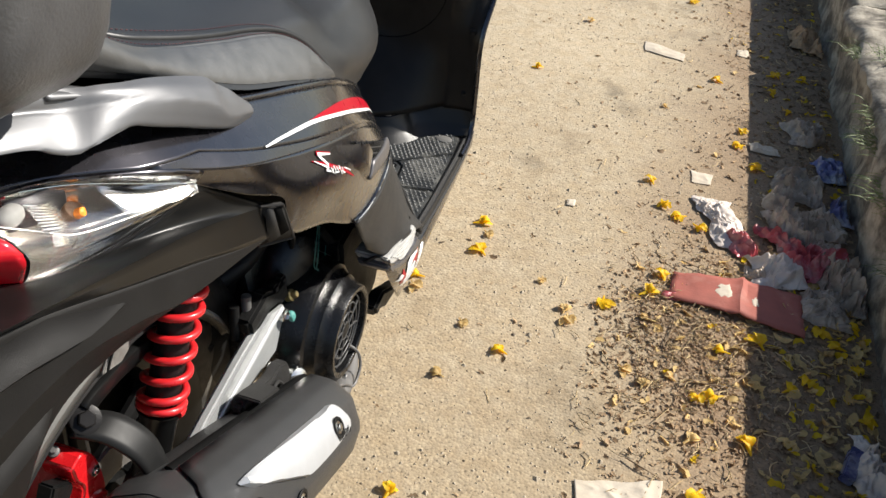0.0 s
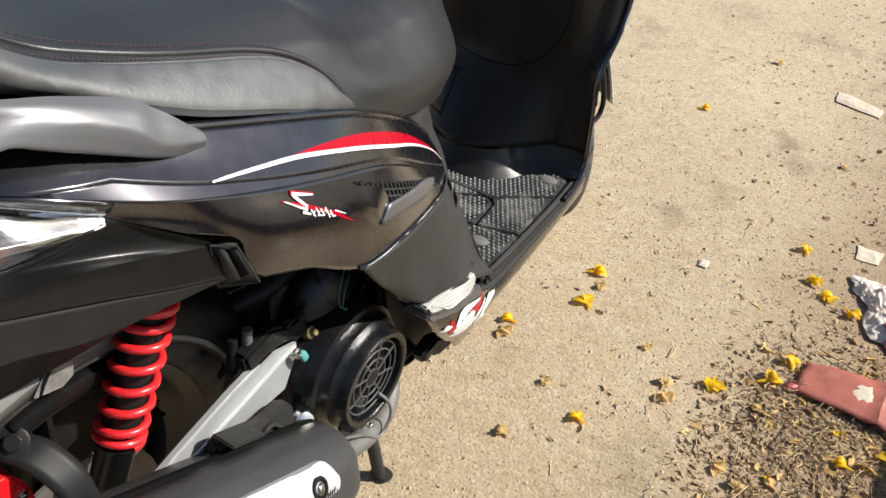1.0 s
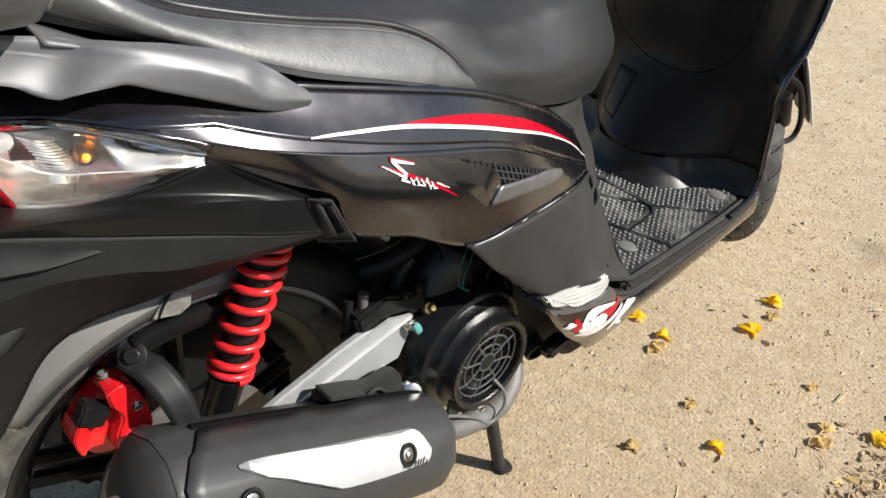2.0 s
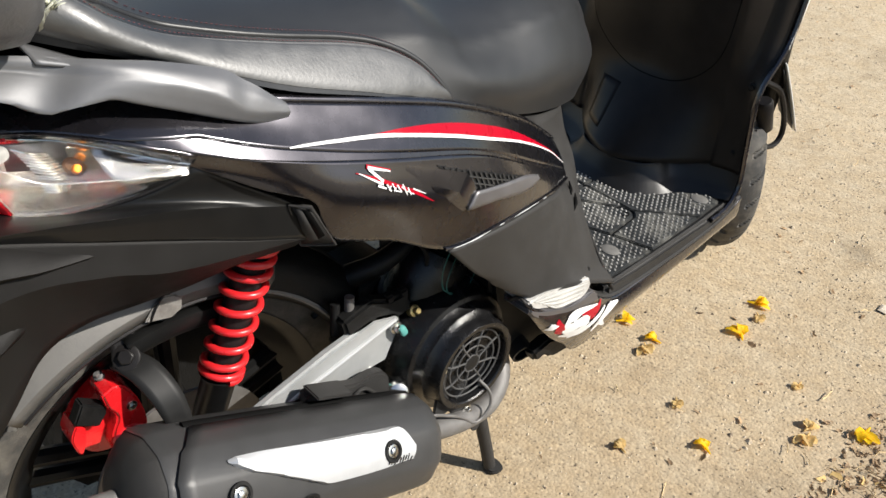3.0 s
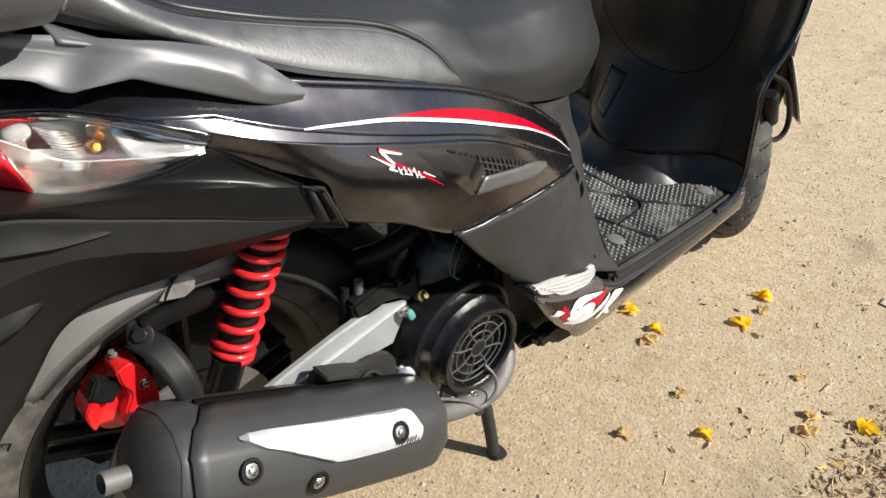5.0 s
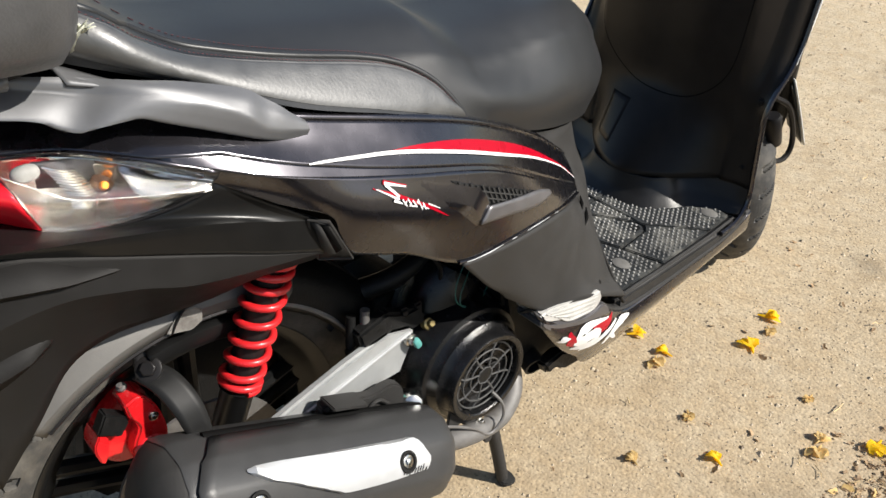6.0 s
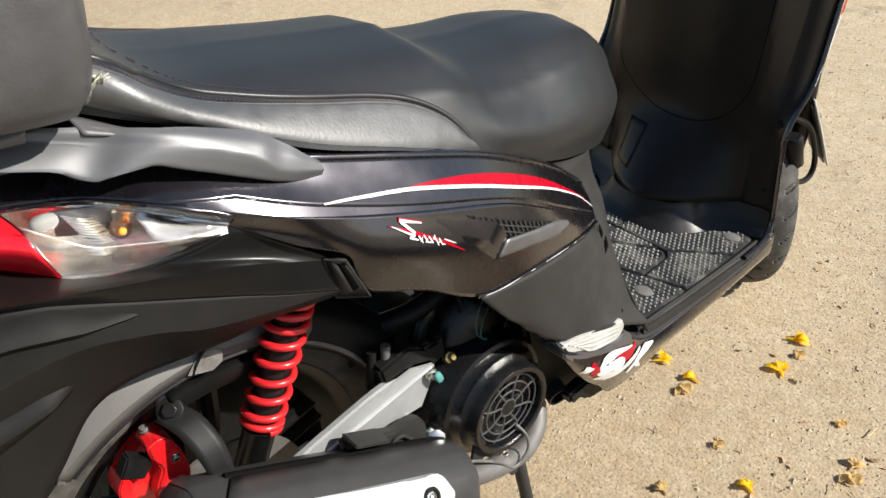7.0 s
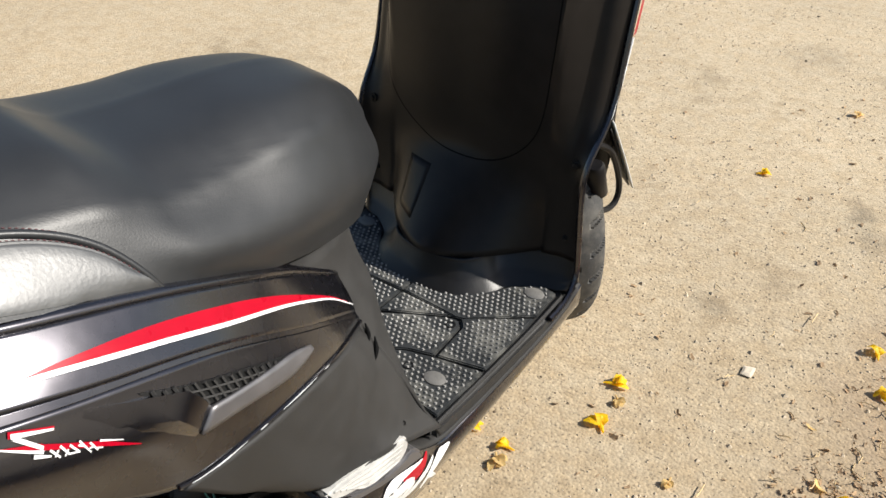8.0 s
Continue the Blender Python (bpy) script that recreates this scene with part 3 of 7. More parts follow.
front_wall = loft([wide((0.130, 0.46, 0.604), (0.116, 0.518, 0.580), (0.088, 0.582, 0.562), (0.05, 0.622, 0.560), (0, 0.637, 0.560)), wide((0.141, 0.472, 0.588), (0.122, 0.530, 0.536), (0.090, 0.594, 0.525), (0.05, 0.63, 0.522), (0, 0.644, 0.522)),
                   wide((0.150, 0.531, 0.490), (0.10, 0.61, 0.478), (0.05, 0.64, 0.475), (0, 0.65, 0.475)), wide((0.168, 0.562, 0.425), (0.10, 0.622, 0.42), (0, 0.655, 0.42)), wide((0.206, 0.600, 0.305), (0.11, 0.638, 0.305), (0, 0.68, 0.305))], 50, 24)
part("front_wall", grid_mesh(front_wall), MATTE, scooter, "matt black plastic wall under the seat", 40, 0.004)

# black tail fairing in three facets
T_TOP = [(0.174, 0.030, 0.727), (0.158, -0.007, 0.710), (0.141, -0.042, 0.702), (0.126, -0.0705, 0.699), (0.117, -0.098, 0.706), (0.098, -0.13, 0.720), (0.078, -0.20, 0.740)]
T_RIDGE = [(0.188, 0.117, 0.657), (0.181, 0.02, 0.692), (0.172, -0.05, 0.708), (0.156, -0.15, 0.728), (0.13, -0.25, 0.743)]
T_FOLD = [(0.189, 0.117, 0.622), (0.183, 0.065, 0.641), (0.177, 0.02, 0.660), (0.167, -0.05, 0.687), (0.148, -0.15, 0.722), (0.122, -0.25, 0.735)]
T_FACE = [(0.188, 0.118, 0.622), (0.178, 0.0, 0.640), (0.171, -0.06, 0.660), (0.162, -0.13, 0.670), (0.14, -0.25, 0.64)]
T_LOW = [(0.149, 0.126, 0.588), (0.128, 0.075, 0.580), (0.118, 0.024, 0.574), (0.115, -0.03, 0.578), (0.115, -0.065, 0.582), (0.115, -0.095, 0.578), (0.115, -0.12, 0.564), (0.113, -0.152, 0.524), (0.11, -0.20, 0.47)]
both_sides("tail_panel", loft([T_TOP, T_RIDGE, T_FOLD], 44, 16, False), GLOSSBLACK, scooter, "satin black lower tail panel", sharp=15)
both_sides("tail_fairing", loft([T_FOLD, T_FACE, T_LOW], 44, 16, False), TAIL, scooter, "matt black plastic tail fairing", sharp=10)
fairing_tree = ray_tree(grid_mesh(loft([T_FOLD, T_FACE, T_LOW], 44, 16, False)))


def moulding(lines, lifts, label):
    """A raised fold moulded on the tail fairing: curves side by side, each lifted by its own amount, flat at the ends."""
    cs = [curve(c, 24) for c in lines]
    grid = np.array([[from_right(fairing_tree, *c[i], 0.0006 + h * min(1, (23 - i) / 6)) for i in range(24)] for c, h in zip(cs, lifts)])
    both_sides("moulding", grid, TAIL, scooter, label, 0.001, 15)


moulding([[(-0.24, 0.722), (-0.155, 0.715), (-0.122, 0.712), (-0.094, 0.697), (-0.058, 0.681)], [(-0.24, 0.690), (-0.165, 0.694), (-0.124, 0.689), (-0.095, 0.684), (-0.058, 0.679)], [(-0.24, 0.680), (-0.165, 0.686), (-0.124, 0.683), (-0.095, 0.680), (-0.058, 0.677)]], (0.0, 0.010, 0.0), "matt black moulded fold")
moulding([[(-0.22, 0.622), (-0.176, 0.628), (-0.151, 0.632), (-0.120, 0.632)], [(-0.22, 0.601), (-0.176, 0.612), (-0.151, 0.618), (-0.120, 0.626)], [(-0.22, 0.575), (-0.176, 0.590), (-0.151, 0.600), (-0.120, 0.618)]], (0.0, 0.009, 0.0), "matt black moulded ridge")
part("tail_end", grid_mesh(loft([[(-0.12, -0.25, 0.80), (0, -0.27, 0.80), (0.12, -0.25, 0.80)], [(-0.13, -0.26, 0.70), (0, -0.28, 0.70), (0.13, -0.26, 0.70)], [(-0.13, -0.225, 0.50), (0, -0.25, 0.49), (0.13, -0.225, 0.50)]], 16, 12)), MATTE, scooter, "", 40, 0.004)

both_sides("light_surround", loft([narrowed([(0.191, 0.030, 0.745), (0.178, -0.012, 0.764), (0.152, -0.05, 0.7745), (0.125, -0.09, 0.780), (0.085, -0.20, 0.783)]), [(0.183, 0.030, 0.738), (0.169, -0.007, 0.7535), (0.149, -0.040, 0.7655), (0.119, -0.084, 0.774), (0.081, -0.18, 0.779)], [(0.180, 0.028, 0.732), (0.160, 0.0, 0.741), (0.142, -0.028, 0.7525), (0.126, -0.0525, 0.761), (0.108, -0.081, 0.766), (0.07, -0.16, 0.773)]], 40, 8), PAINT, scooter, "glossy dark panel above the tail light", skin=True)
# wall added to hide the lit ground behind; its near-black stands for shade
part("bay_wall", block(0.17, 0.012, 0.22, Matrix.Translation((-0.01, 0.560, 0.34)), 0.003), GAP_SHADE, scooter, "front wall of the engine bay, near-black to block the view")
# tail light: reflector bowl, divider, bulb, clear lens and red outer lens
LIGHT_TOP = [(0.178, 0.026, 0.731), (0.160, 0.0, 0.740), (0.142, -0.028, 0.7515), (0.126, -0.0525, 0.760), (0.108, -0.081, 0.765), (0.090, -0.115, 0.770), (0.070, -0.16, 0.772), (0.050, -0.20, 0.772)]
LIGHT_MID = [(0.181, 0.022, 0.726), (0.176, -0.006, 0.730), (0.168, -0.040, 0.7375), (0.158, -0.075, 0.7435), (0.143, -0.105, 0.750), (0.120, -0.135, 0.758), (0.090, -0.175, 0.760), (0.060, -0.21, 0.760)]
LIGHT_LOW = [(0.176, 0.022, 0.725), (0.160, -0.007, 0.712), (0.143, -0.042, 0.704), (0.128, -0.0705, 0.701), (0.119, -0.098, 0.708), (0.100, -0.13, 0.722), (0.080, -0.17, 0.735), (0.060, -0.20, 0.742)]
def inset(line, d, dz=0.0):
    return [(x - d, y + d * 0.3, z + dz) for x, y, z in line]


for flip in (1, -1):
    light = tagged(new("tail_light"), "clear and red wrap-around tail light")
    light.parent = scooter
    def laid(g, keep=None):
        if flip == 1:
            return grid_mesh(g, keep=keep)
        w = g.shape[1] - 2
        return grid_mesh(mirrored(g), keep=keep and (lambda i, j: keep(i, w - j)))
    full = loft([LIGHT_TOP, LIGHT_MID, LIGHT_LOW], 60, 15)
    split = [np.interp(0.125 - 0.027 * i / 14, -full[i][:, 1], np.arange(60)) for i in range(15)]

    def stretch(i, j0, j1, n):
        return np.stack([np.interp(np.linspace(j0, j1, n), np.arange(60), full[i][:, k]) for k in range(3)], 1)
    part("lens", laid(np.array([stretch(i, 0, split[i], 44) for i in range(15)])), LENS, light, "clear lens", 60, 0.0015).visible_shadow = False
    part("red_lens", laid(np.array([stretch(i, split[i], 59, 24) for i in range(15)])), REDLENS, light, "red lens", 60, 0.002)
    deep = (0.003, 0.007, 0.034, 0.044, 0.045, 0.050, 0.050, 0.050)
    middle = [(x - d, y + d * 0.3, z - 0.002) for (x, y, z), d in zip(LIGHT_MID, deep)]
    sill = [(x - d * 0.7, y + d * 0.2, z + 0.004) for (x, y, z), d in zip(LIGHT_LOW, deep)]
    bowl = loft([inset(LIGHT_TOP, 0.004, -0.002), middle, sill, inset(LIGHT_LOW, 0.003, 0.002)], 50, 19, False)
    crest = ((0.170, 0.014, 0.7310, 0.03), (0.163, 0.003, 0.7340, 0.34), (0.155, -0.008, 0.738, 0.60), (0.148, -0.018, 0.7425, 0.62), (0.142, -0.028, 0.7475, 0.30), (0.138, -0.034, 0.750, 0.05))
    part("upper_reflector", laid(loft([[(x, y, z) for x, y, z, f in crest], [(x + 0.0168 * f, y - 0.0181 * f, z - 0.0207 * f) for x, y, z, f in crest]], 20, 5)), REFLECT, light, "bright upper reflector wedge", 60, 0.001)
    part("reflector", laid(bowl), REFLECT, light, "bright reflector bowl", 20, 0.001)
    ribs = [tube([(x * flip, y, z) for x, y, z in ((0.122, -0.085 + k * 0.00143, 0.7637 - k * 0.0033), (0.127, -0.073 + k * 0.00147, 0.7572 - k * 0.0030), (0.122, -0.0616 + k * 0.00151, 0.7511 - k * 0.0027))], 0.0009, 6, 8) for k in range(10)]
    part("rib_backing", grid_mesh([[(x * flip, y, z) for x, y, z in row] for row in (((0.124, -0.046, 0.756), (0.113, -0.090, 0.766)), ((0.121, -0.046, 0.732), (0.110, -0.090, 0.742)))]), GREYMET, light, "brownish grey panel behind the ribs", 60, 0.002)
    part("bulb_holder", lathe([(0.004, -0.008), (0.0105, -0.006), (0.0115, 0.0), (0.0095, 0.004), (0.004, 0.006)], Matrix.Translation((0.122 * flip, -0.043, 0.736)) @ Matrix.Rotation(radians(60 * flip), 4, "Y") @ Matrix.Scale(0.9, 4), 20), HOLDER, light, "brown tinted bulb holder")
    part("side_cap", cushion(0.007, 0.011, 0.007, Matrix.Translation((0.122 * flip, -0.098, 0.763)), 12, 5, 2.4), DUSTKNOB, light, "rounded grey-green cap")
    part("lens_ribs", join(*ribs), REFLECT, light, "ribbed inner lens")
    flutes = [tube([(x * flip, y, z) for x, y, z in ((0.128, -0.0735, 0.7332 - k * 0.0017), (0.131, -0.0640, 0.7280 - k * 0.0013), (0.128, -0.0552 - k * 0.0004, 0.7227 - k * 0.0009))], 0.0008, 6, 8) for k in range(7)]
    part("lower_flutes", join(*flutes), REFLECT, light, "bright fluted lower reflector")
    for edge in (((0.130, -0.0834, 0.7168), (0.131, -0.0747, 0.7233)), ((0.132, -0.0535, 0.7282), (0.134, -0.0570, 0.7200), (0.130, -0.0594, 0.7118)), ((0.132, -0.0431, 0.7248), (0.135, -0.0450, 0.7160), (0.130, -0.0484, 0.7074))):
        part("reflector_edge", tube([(x * flip, y, z) for x, y, z in edge], 0.0008, 6, 8), REFLECT, light, "bright moulded edge")
    part("bulb", lathe([(0.001, 0.006), (0.003, 0.005), (0.0038, 0.001), (0.0034, -0.004), (0.002, -0.006)], Matrix.Translation((0.1285 * flip, -0.0455, 0.734)) @ Matrix.Rotation(radians(60 * flip), 4, "Y"), 16), AMBER, light, "amber bulb")
    part("divider", tube([(x * flip, y, z) for x, y, z in ((0.130, -0.116, 0.770), (0.140, -0.097, 0.757), (0.150, -0.077, 0.744), (0.162, -0.038, 0.735), (0.170, -0.008, 0.730), (0.175, 0.018, 0.727))], [0.0006, 0.0010, 0.0010, 0.0009, 0.0008, 0.0006], 6, 24, 0.6), REFLECT, light, "bright dividing bar")
    part("red_trim", tube([(p[0] * flip * 1.0, p[1], p[2] - 0.001) for p in full[0][30:58:2]], 0.0025, 8), REDLENS, light, "red upper edge")
    part("bezel", tube([(p[0] * flip, p[1], p[2] - 0.0015) for p in full[-1][0:50:2]], 0.0018, 8), BLACK, light, "black lower bezel")
    part("lens_edge", tube([(p[0] * flip, p[1], p[2] + 0.0005) for p in full[0][0:30:2]], 0.0008, 8), REFLECT, light, "bright upper edge")

# grab rail: a crest runs along it between a flat top and a slanted outer face, widening to a flat foot at the rear
RAIL_TOP = [(0.1715, 0.1215, 0.7505), (0.171, 0.1175, 0.7560), (0.170, 0.1087, 0.7645), (0.166, 0.0959, 0.7762), (0.160, 0.0797, 0.7886), (0.156, 0.0622, 0.7968), (0.153, 0.0399, 0.8052), (0.150, 0.0185, 0.8128), (0.146, -0.0020, 0.8178), (0.138, -0.0202, 0.8217), (0.126, -0.045, 0.827), (0.105, -0.10, 0.838), (0.06, -0.15, 0.842), (0, -0.16, 0.842)]
RAIL_LOW = [(0.1730, 0.1215, 0.7360), (0.1725, 0.1148, 0.7355), (0.173, 0.0976, 0.7403), (0.174, 0.0707, 0.7526), (0.172, 0.0471, 0.764), (0.168, 0.0258, 0.7752), (0.164, 0.0053, 0.7848), (0.160, -0.0152, 0.7955), (0.1585, -0.021, 0.7955), (0.155, -0.035, 0.7944), (0.151, -0.052, 0.7925), (0.149, -0.057, 0.7928), (0.145, -0.070, 0.800), (0.136, -0.084, 0.807), (0.12, -0.13, 0.82), (0.07, -0.18, 0.83), (0, -0.19, 0.83)]
CREST = [(0.1765, 0.1240, 0.7430), (0.178, 0.108, 0.7490), (0.178, 0.0831, 0.7598), (0.1775, 0.0716, 0.7719), (0.1745, 0.0591, 0.7812), (0.171, 0.0422, 0.7906), (0.167, 0.0259, 0.7979), (0.162, 0.0104, 0.8037), (0.155, -0.0083, 0.8092), (0.145, -0.0256, 0.8123), (0.132, -0.0430, 0.8145), (0.122, -0.070, 0.822), (0.105, -0.11, 0.832), (0.07, -0.165, 0.840), (0, -0.175, 0.841)]
rt, rl = np.array(RAIL_TOP), np.array(RAIL_LOW)
depth = np.clip(np.linspace(0, 1, 80) * 14, 0.5, 1)[:, None]
rt, rl, rc = curve(rt, 80), curve(rl, 80), curve(CREST, 80)


def fair(edge, span):
    """The edge again, with the face between it and the crest turned smoothly."""
    d = edge - rc
    ln = np.linalg.norm(d, axis=1)[:, None]
    u = np.vstack([np.repeat((d / ln)[:1], span, 0), d / ln, np.repeat((d / ln)[-1:], span, 0)])
    u = np.array([u[i:i + 2 * span + 1].mean(axis=0) for i in range(80)])
    flat = np.clip((-0.012 - rc[:, 1]) / 0.018, 0, 1)[:, None] * np.clip((rc[:, 0] - 0.12) / 0.05, 0, 1)[:, None]
    u = u * (1 - flat) + (u * flat).sum(axis=0) / max(flat.sum(), 1e-6) * flat
    return rc + u / np.linalg.norm(u, axis=1)[:, None] * ln


rl, rt = fair(rl, 5), fair(rt, 4)
rows = np.array([rt, rt * 0.5 + rc * 0.5 + depth * np.array((0.001, 0, 0.002)), rt * 0.08 + rc * 0.92 + depth * np.array((0.0004, 0, 0.0008)), rc, rl * 0.08 + rc * 0.92 + depth * np.array((0.0008, 0, 0.0004)),
                 rl * 0.55 + rc * 0.45 + depth * np.array((0.0015, 0, 0.0006)), rl, rl + np.array((-0.012, 0, 0.006)) * depth, rt + np.array((-0.006, 0, -0.012)) * depth])
for flip in (1, -1):
    rings = [[(x * flip, y, z) for x, y, z in curve(np.vstack([rows[:, i], rows[:1, i]]), 45)[:-1]] for i in range(80)]
    bm = grid_mesh(rings, True, True)
    bmesh.ops.recalc_face_normals(bm, faces=bm.faces)
    rail = part("grab_rail", bm, RAIL, scooter, "silver-grey alloy grab rail", 75)
    part("rail_mount", tube([(0.157 * flip, 0.074, 0.764), (0.160 * flip, 0.084, 0.732)], 0.012, 12), BLACK, rail, "black rubber mount")

# backrest: padded cushion on a grey bracket
tuft_bm = bmesh.new()
tuft_rng = random.Random(5)
for k in range(9):
    a = tuft_rng.uniform(-0.9, 0.9)
    tip = Vector((0.010, 0.012 * a, 0.016 + 0.008 * tuft_rng.random()))
    base = Vector((0.126, -0.040 + 0.0016 * k, 0.846 + 0.0012 * k))
    side_v = Vector((0, 0.0022, 0.0010))
    pts = [tuft_bm.verts.new(base - side_v), tuft_bm.verts.new(base + side_v), tuft_bm.verts.new(base + tip * 0.6 + side_v * 0.8), tuft_bm.verts.new(base + tip * 0.6 - side_v * 0.8), tuft_bm.verts.new(base + tip + Vector((0.004, 0, -0.004)))]
    tuft_bm.faces.new(pts[:4])
    tuft_bm.faces.new((pts[3], pts[2], pts[4]))
part("torn_foam", tuft_bm, DUSTYWHITE, seat, "frayed pale foam at the seat's rear edge", 60, 0.0006)
backrest = tagged(new("backrest"), "padded black vinyl backrest on a grey bracket")
backrest.parent = scooter
part("cushion", cushion(0.192, 0.064, 0.140, Matrix.Translation((0, -0.088, 0.981)) @ Matrix.Rotation(radians(-6), 4, "X"), power=5.5), CUSHION, backrest, "", 70)
for flip in (1, -1):
    bracket_rows = loft([[(0.128, -0.090, 0.848), (0.122, -0.114, 0.846), (0.10, -0.15, 0.85)], [(0.137, -0.092, 0.841), (0.130, -0.118, 0.839), (0.10, -0.16, 0.842)], [(0.130, -0.093, 0.834), (0.122, -0.118, 0.834), (0.10, -0.16, 0.836)]], 20, 9)
    part("bracket", grid_mesh(bracket_rows if flip > 0 else mirrored(bracket_rows)), RAIL, backrest, "grey painted bracket", 60, 0.004)
    web = loft([[(0.130, -0.052, 0.824), (0.138, -0.027, 0.817), (0.146, -0.006, 0.811), (0.152, 0.020, 0.803)], [(0.112, -0.056, 0.836), (0.118, -0.034, 0.824), (0.128, -0.012, 0.813), (0.140, 0.010, 0.805)]], 20, 5, False)
    part("rail_web", grid_mesh(web if flip > 0 else mirrored(web)), RAIL, scooter, "grey inner web of the grab rail", 40, 0.003)
    part("post", tube([(0.10 * flip, -0.085, 0.835), (0.10 * flip, -0.088, 0.90)], 0.02, 14), BLACK, backrest, "black post")

# rear wheel: tyre with cut tread, rim, twin spokes, hub, disc
def tyre_mesh(place, turn, R=0.266, n=750):
    prof = [(0.188, -0.036), (0.197, -0.046), (0.215, -0.053), (0.232, -0.055), (0.246, -0.050), (0.255, -0.042), (0.261, -0.032), (0.2645, -0.020), (0.266, -0.007), (0.266, 0.007), (0.2645, 0.020), (0.261, 0.032), (0.255, 0.042), (0.246, 0.050), (0.232, 0.055), (0.215, 0.053), (0.197, 0.046), (0.188, 0.036)]
    prof = curve(prof, 44)
    rings = []
    for i in range(n):
        a = 2 * math.pi * i / n
        ring = []
        for r, h in prof:
            u = (i / n * 25 + abs(h) * 8 + (0.266 - r) * 9 + (0.5 if h < 0 else 0)) % 1.0
            cut = 0.006 if (u < 0.20 and 0.009 < abs(h) and r > 0.224) else 0.0
            cut = max(cut, 0.003 if abs(h) < 0.0025 else 0.0)
            if cut == 0.006 and r < 0.256:
                h *= 0.91
            rr = (r - cut) * R / 0.266
            ring.append((rr * math.cos(a), rr * math.sin(a), h))
        rings.append(ring)
    rings.append(rings[0])
    bm = grid_mesh(rings)
    bmesh.ops.remove_doubles(bm, verts=bm.verts, dist=1e-6)
    bmesh.ops.recalc_face_normals(bm, faces=bm.faces)
    bm.transform(Matrix.Translation(place) @ turn @ Matrix.Rotation(radians(90), 4, "Y"))
    return bm


def wheel(name, place, turn, label):
    m = Matrix.Translation(place) @ turn @ Matrix.Rotation(radians(90), 4, "Y")
    w = tagged(new(name), label)
    w.parent = scooter
    part("tyre", tyre_mesh(place, turn), RUBBER, w, "dusty treaded black tyre", 30)
    part("rim", lathe([(0.194, -0.046), (0.198, -0.048), (0.198, -0.040), (0.186, -0.034), (0.170, -0.016), (0.168, 0.0), (0.170, 0.016), (0.186, 0.034), (0.198, 0.040), (0.198, 0.048), (0.194, 0.046), (0.184, 0.041), (0.180, 0.034), (0.160, 0.016), (0.158, 0), (0.160, -0.016), (0.180, -0.034), (0.184, -0.041)], m, 72, True), GLOSSBLACK, w, "glossy black rim")
    part("hub", lathe([(0.02, -0.07), (0.05, -0.06), (0.055, -0.03), (0.055, 0.03), (0.05, 0.055), (0.02, 0.07)], m, 28), DARK, w)
    for k in range(5):
        a = k * 2 * math.pi / 5 + 0.5236
        for d in (-0.0135, 0.0135):
            p0 = m @ Vector((0.045 * math.cos(a) - d * math.sin(a), 0.045 * math.sin(a) + d * math.cos(a), 0.014))
            p1 = m @ Vector((0.166 * math.cos(a) - d * math.sin(a), 0.166 * math.sin(a) + d * math.cos(a), 0.008))
            part("spoke", tube([p0, (p0 + p1) / 2, p1], [0.0125, 0.0105, 0.0115], 8, 6, 0.9), GLOSSBLACK, w, "glossy black spoke")
    return w, m


rear_wheel, wm = wheel("rear_wheel", (0, 0, 0.285), Matrix(), "black rear wheel with dusty tyre")
disc = lathe([(0.070, 0.062), (0.108, 0.062), (0.108, 0.058), (0.070, 0.058)], wm, 64, True)
part("brake_disc", disc, PIPE, rear_wheel, "steel brake disc")
front_wheel, _ = wheel("front_wheel", (-0.018, 1.23, 0.201), Matrix.Rotation(radians(48), 4, "Z") @ Matrix.Scale(0.756, 4), "black front wheel turned to one side")

# red caliper
caliper = part("brake_caliper", slab(rounded([(-0.074, 0.474), (-0.056, 0.478), (-0.044, 0.458), (-0.039, 0.430), (-0.041, 0.408), (-0.056, 0.392), (-0.072, 0.392), (-0.080, 0.404), (-0.074, 0.424), (-0.066, 0.440), (-0.072, 0.456)], 44), 0.034, side_at(0.078), 0.008, 3), CALIPER, scooter, "glossy red brake caliper", 50)
part("caliper_back", slab(rounded([(-0.060, 0.462), (-0.045, 0.440), (-0.048, 0.405), (-0.070, 0.387), (-0.092, 0.392), (-0.104, 0.412), (-0.096, 0.436), (-0.080, 0.450)], 36), 0.040, side_at(0.058), 0.006, 3), CALIPER, caliper, "glossy red rear half", 50)
part("piston_cover", lathe([(0.0195, -0.02), (0.0195, 0.010), (0.0180, 0.015), (0.0140, 0.0175), (0.003, 0.018)], axle(0.082, -0.060, 0.405), 32), CALIPER, caliper, "round red piston cover", 60)
part("mount_lug", slab(rounded([(-0.104, 0.450), (-0.096, 0.440), (-0.103, 0.416), (-0.109, 0.412), (-0.112, 0.434)], 24), 0.030, side_at(0.074), 0.004), CALIPER, caliper, "red mounting lug", 50)
part("pad_block", slab([(-0.093, 0.474), (-0.073, 0.457), (-0.072, 0.450), (-0.084, 0.436), (-0.106, 0.452)], 0.016, side_at(0.083), 0.002), DARK, caliper, "black brake pad holder")
bolt(caliper, (0.096, -0.050, 0.447), (1, 0, 0), 0.0055, 0.002, CHROME)
bolt(caliper, (0.072, -0.066, 0.481), (0.3, -0.4, 0.9), 0.005, 0.004, PIPE)

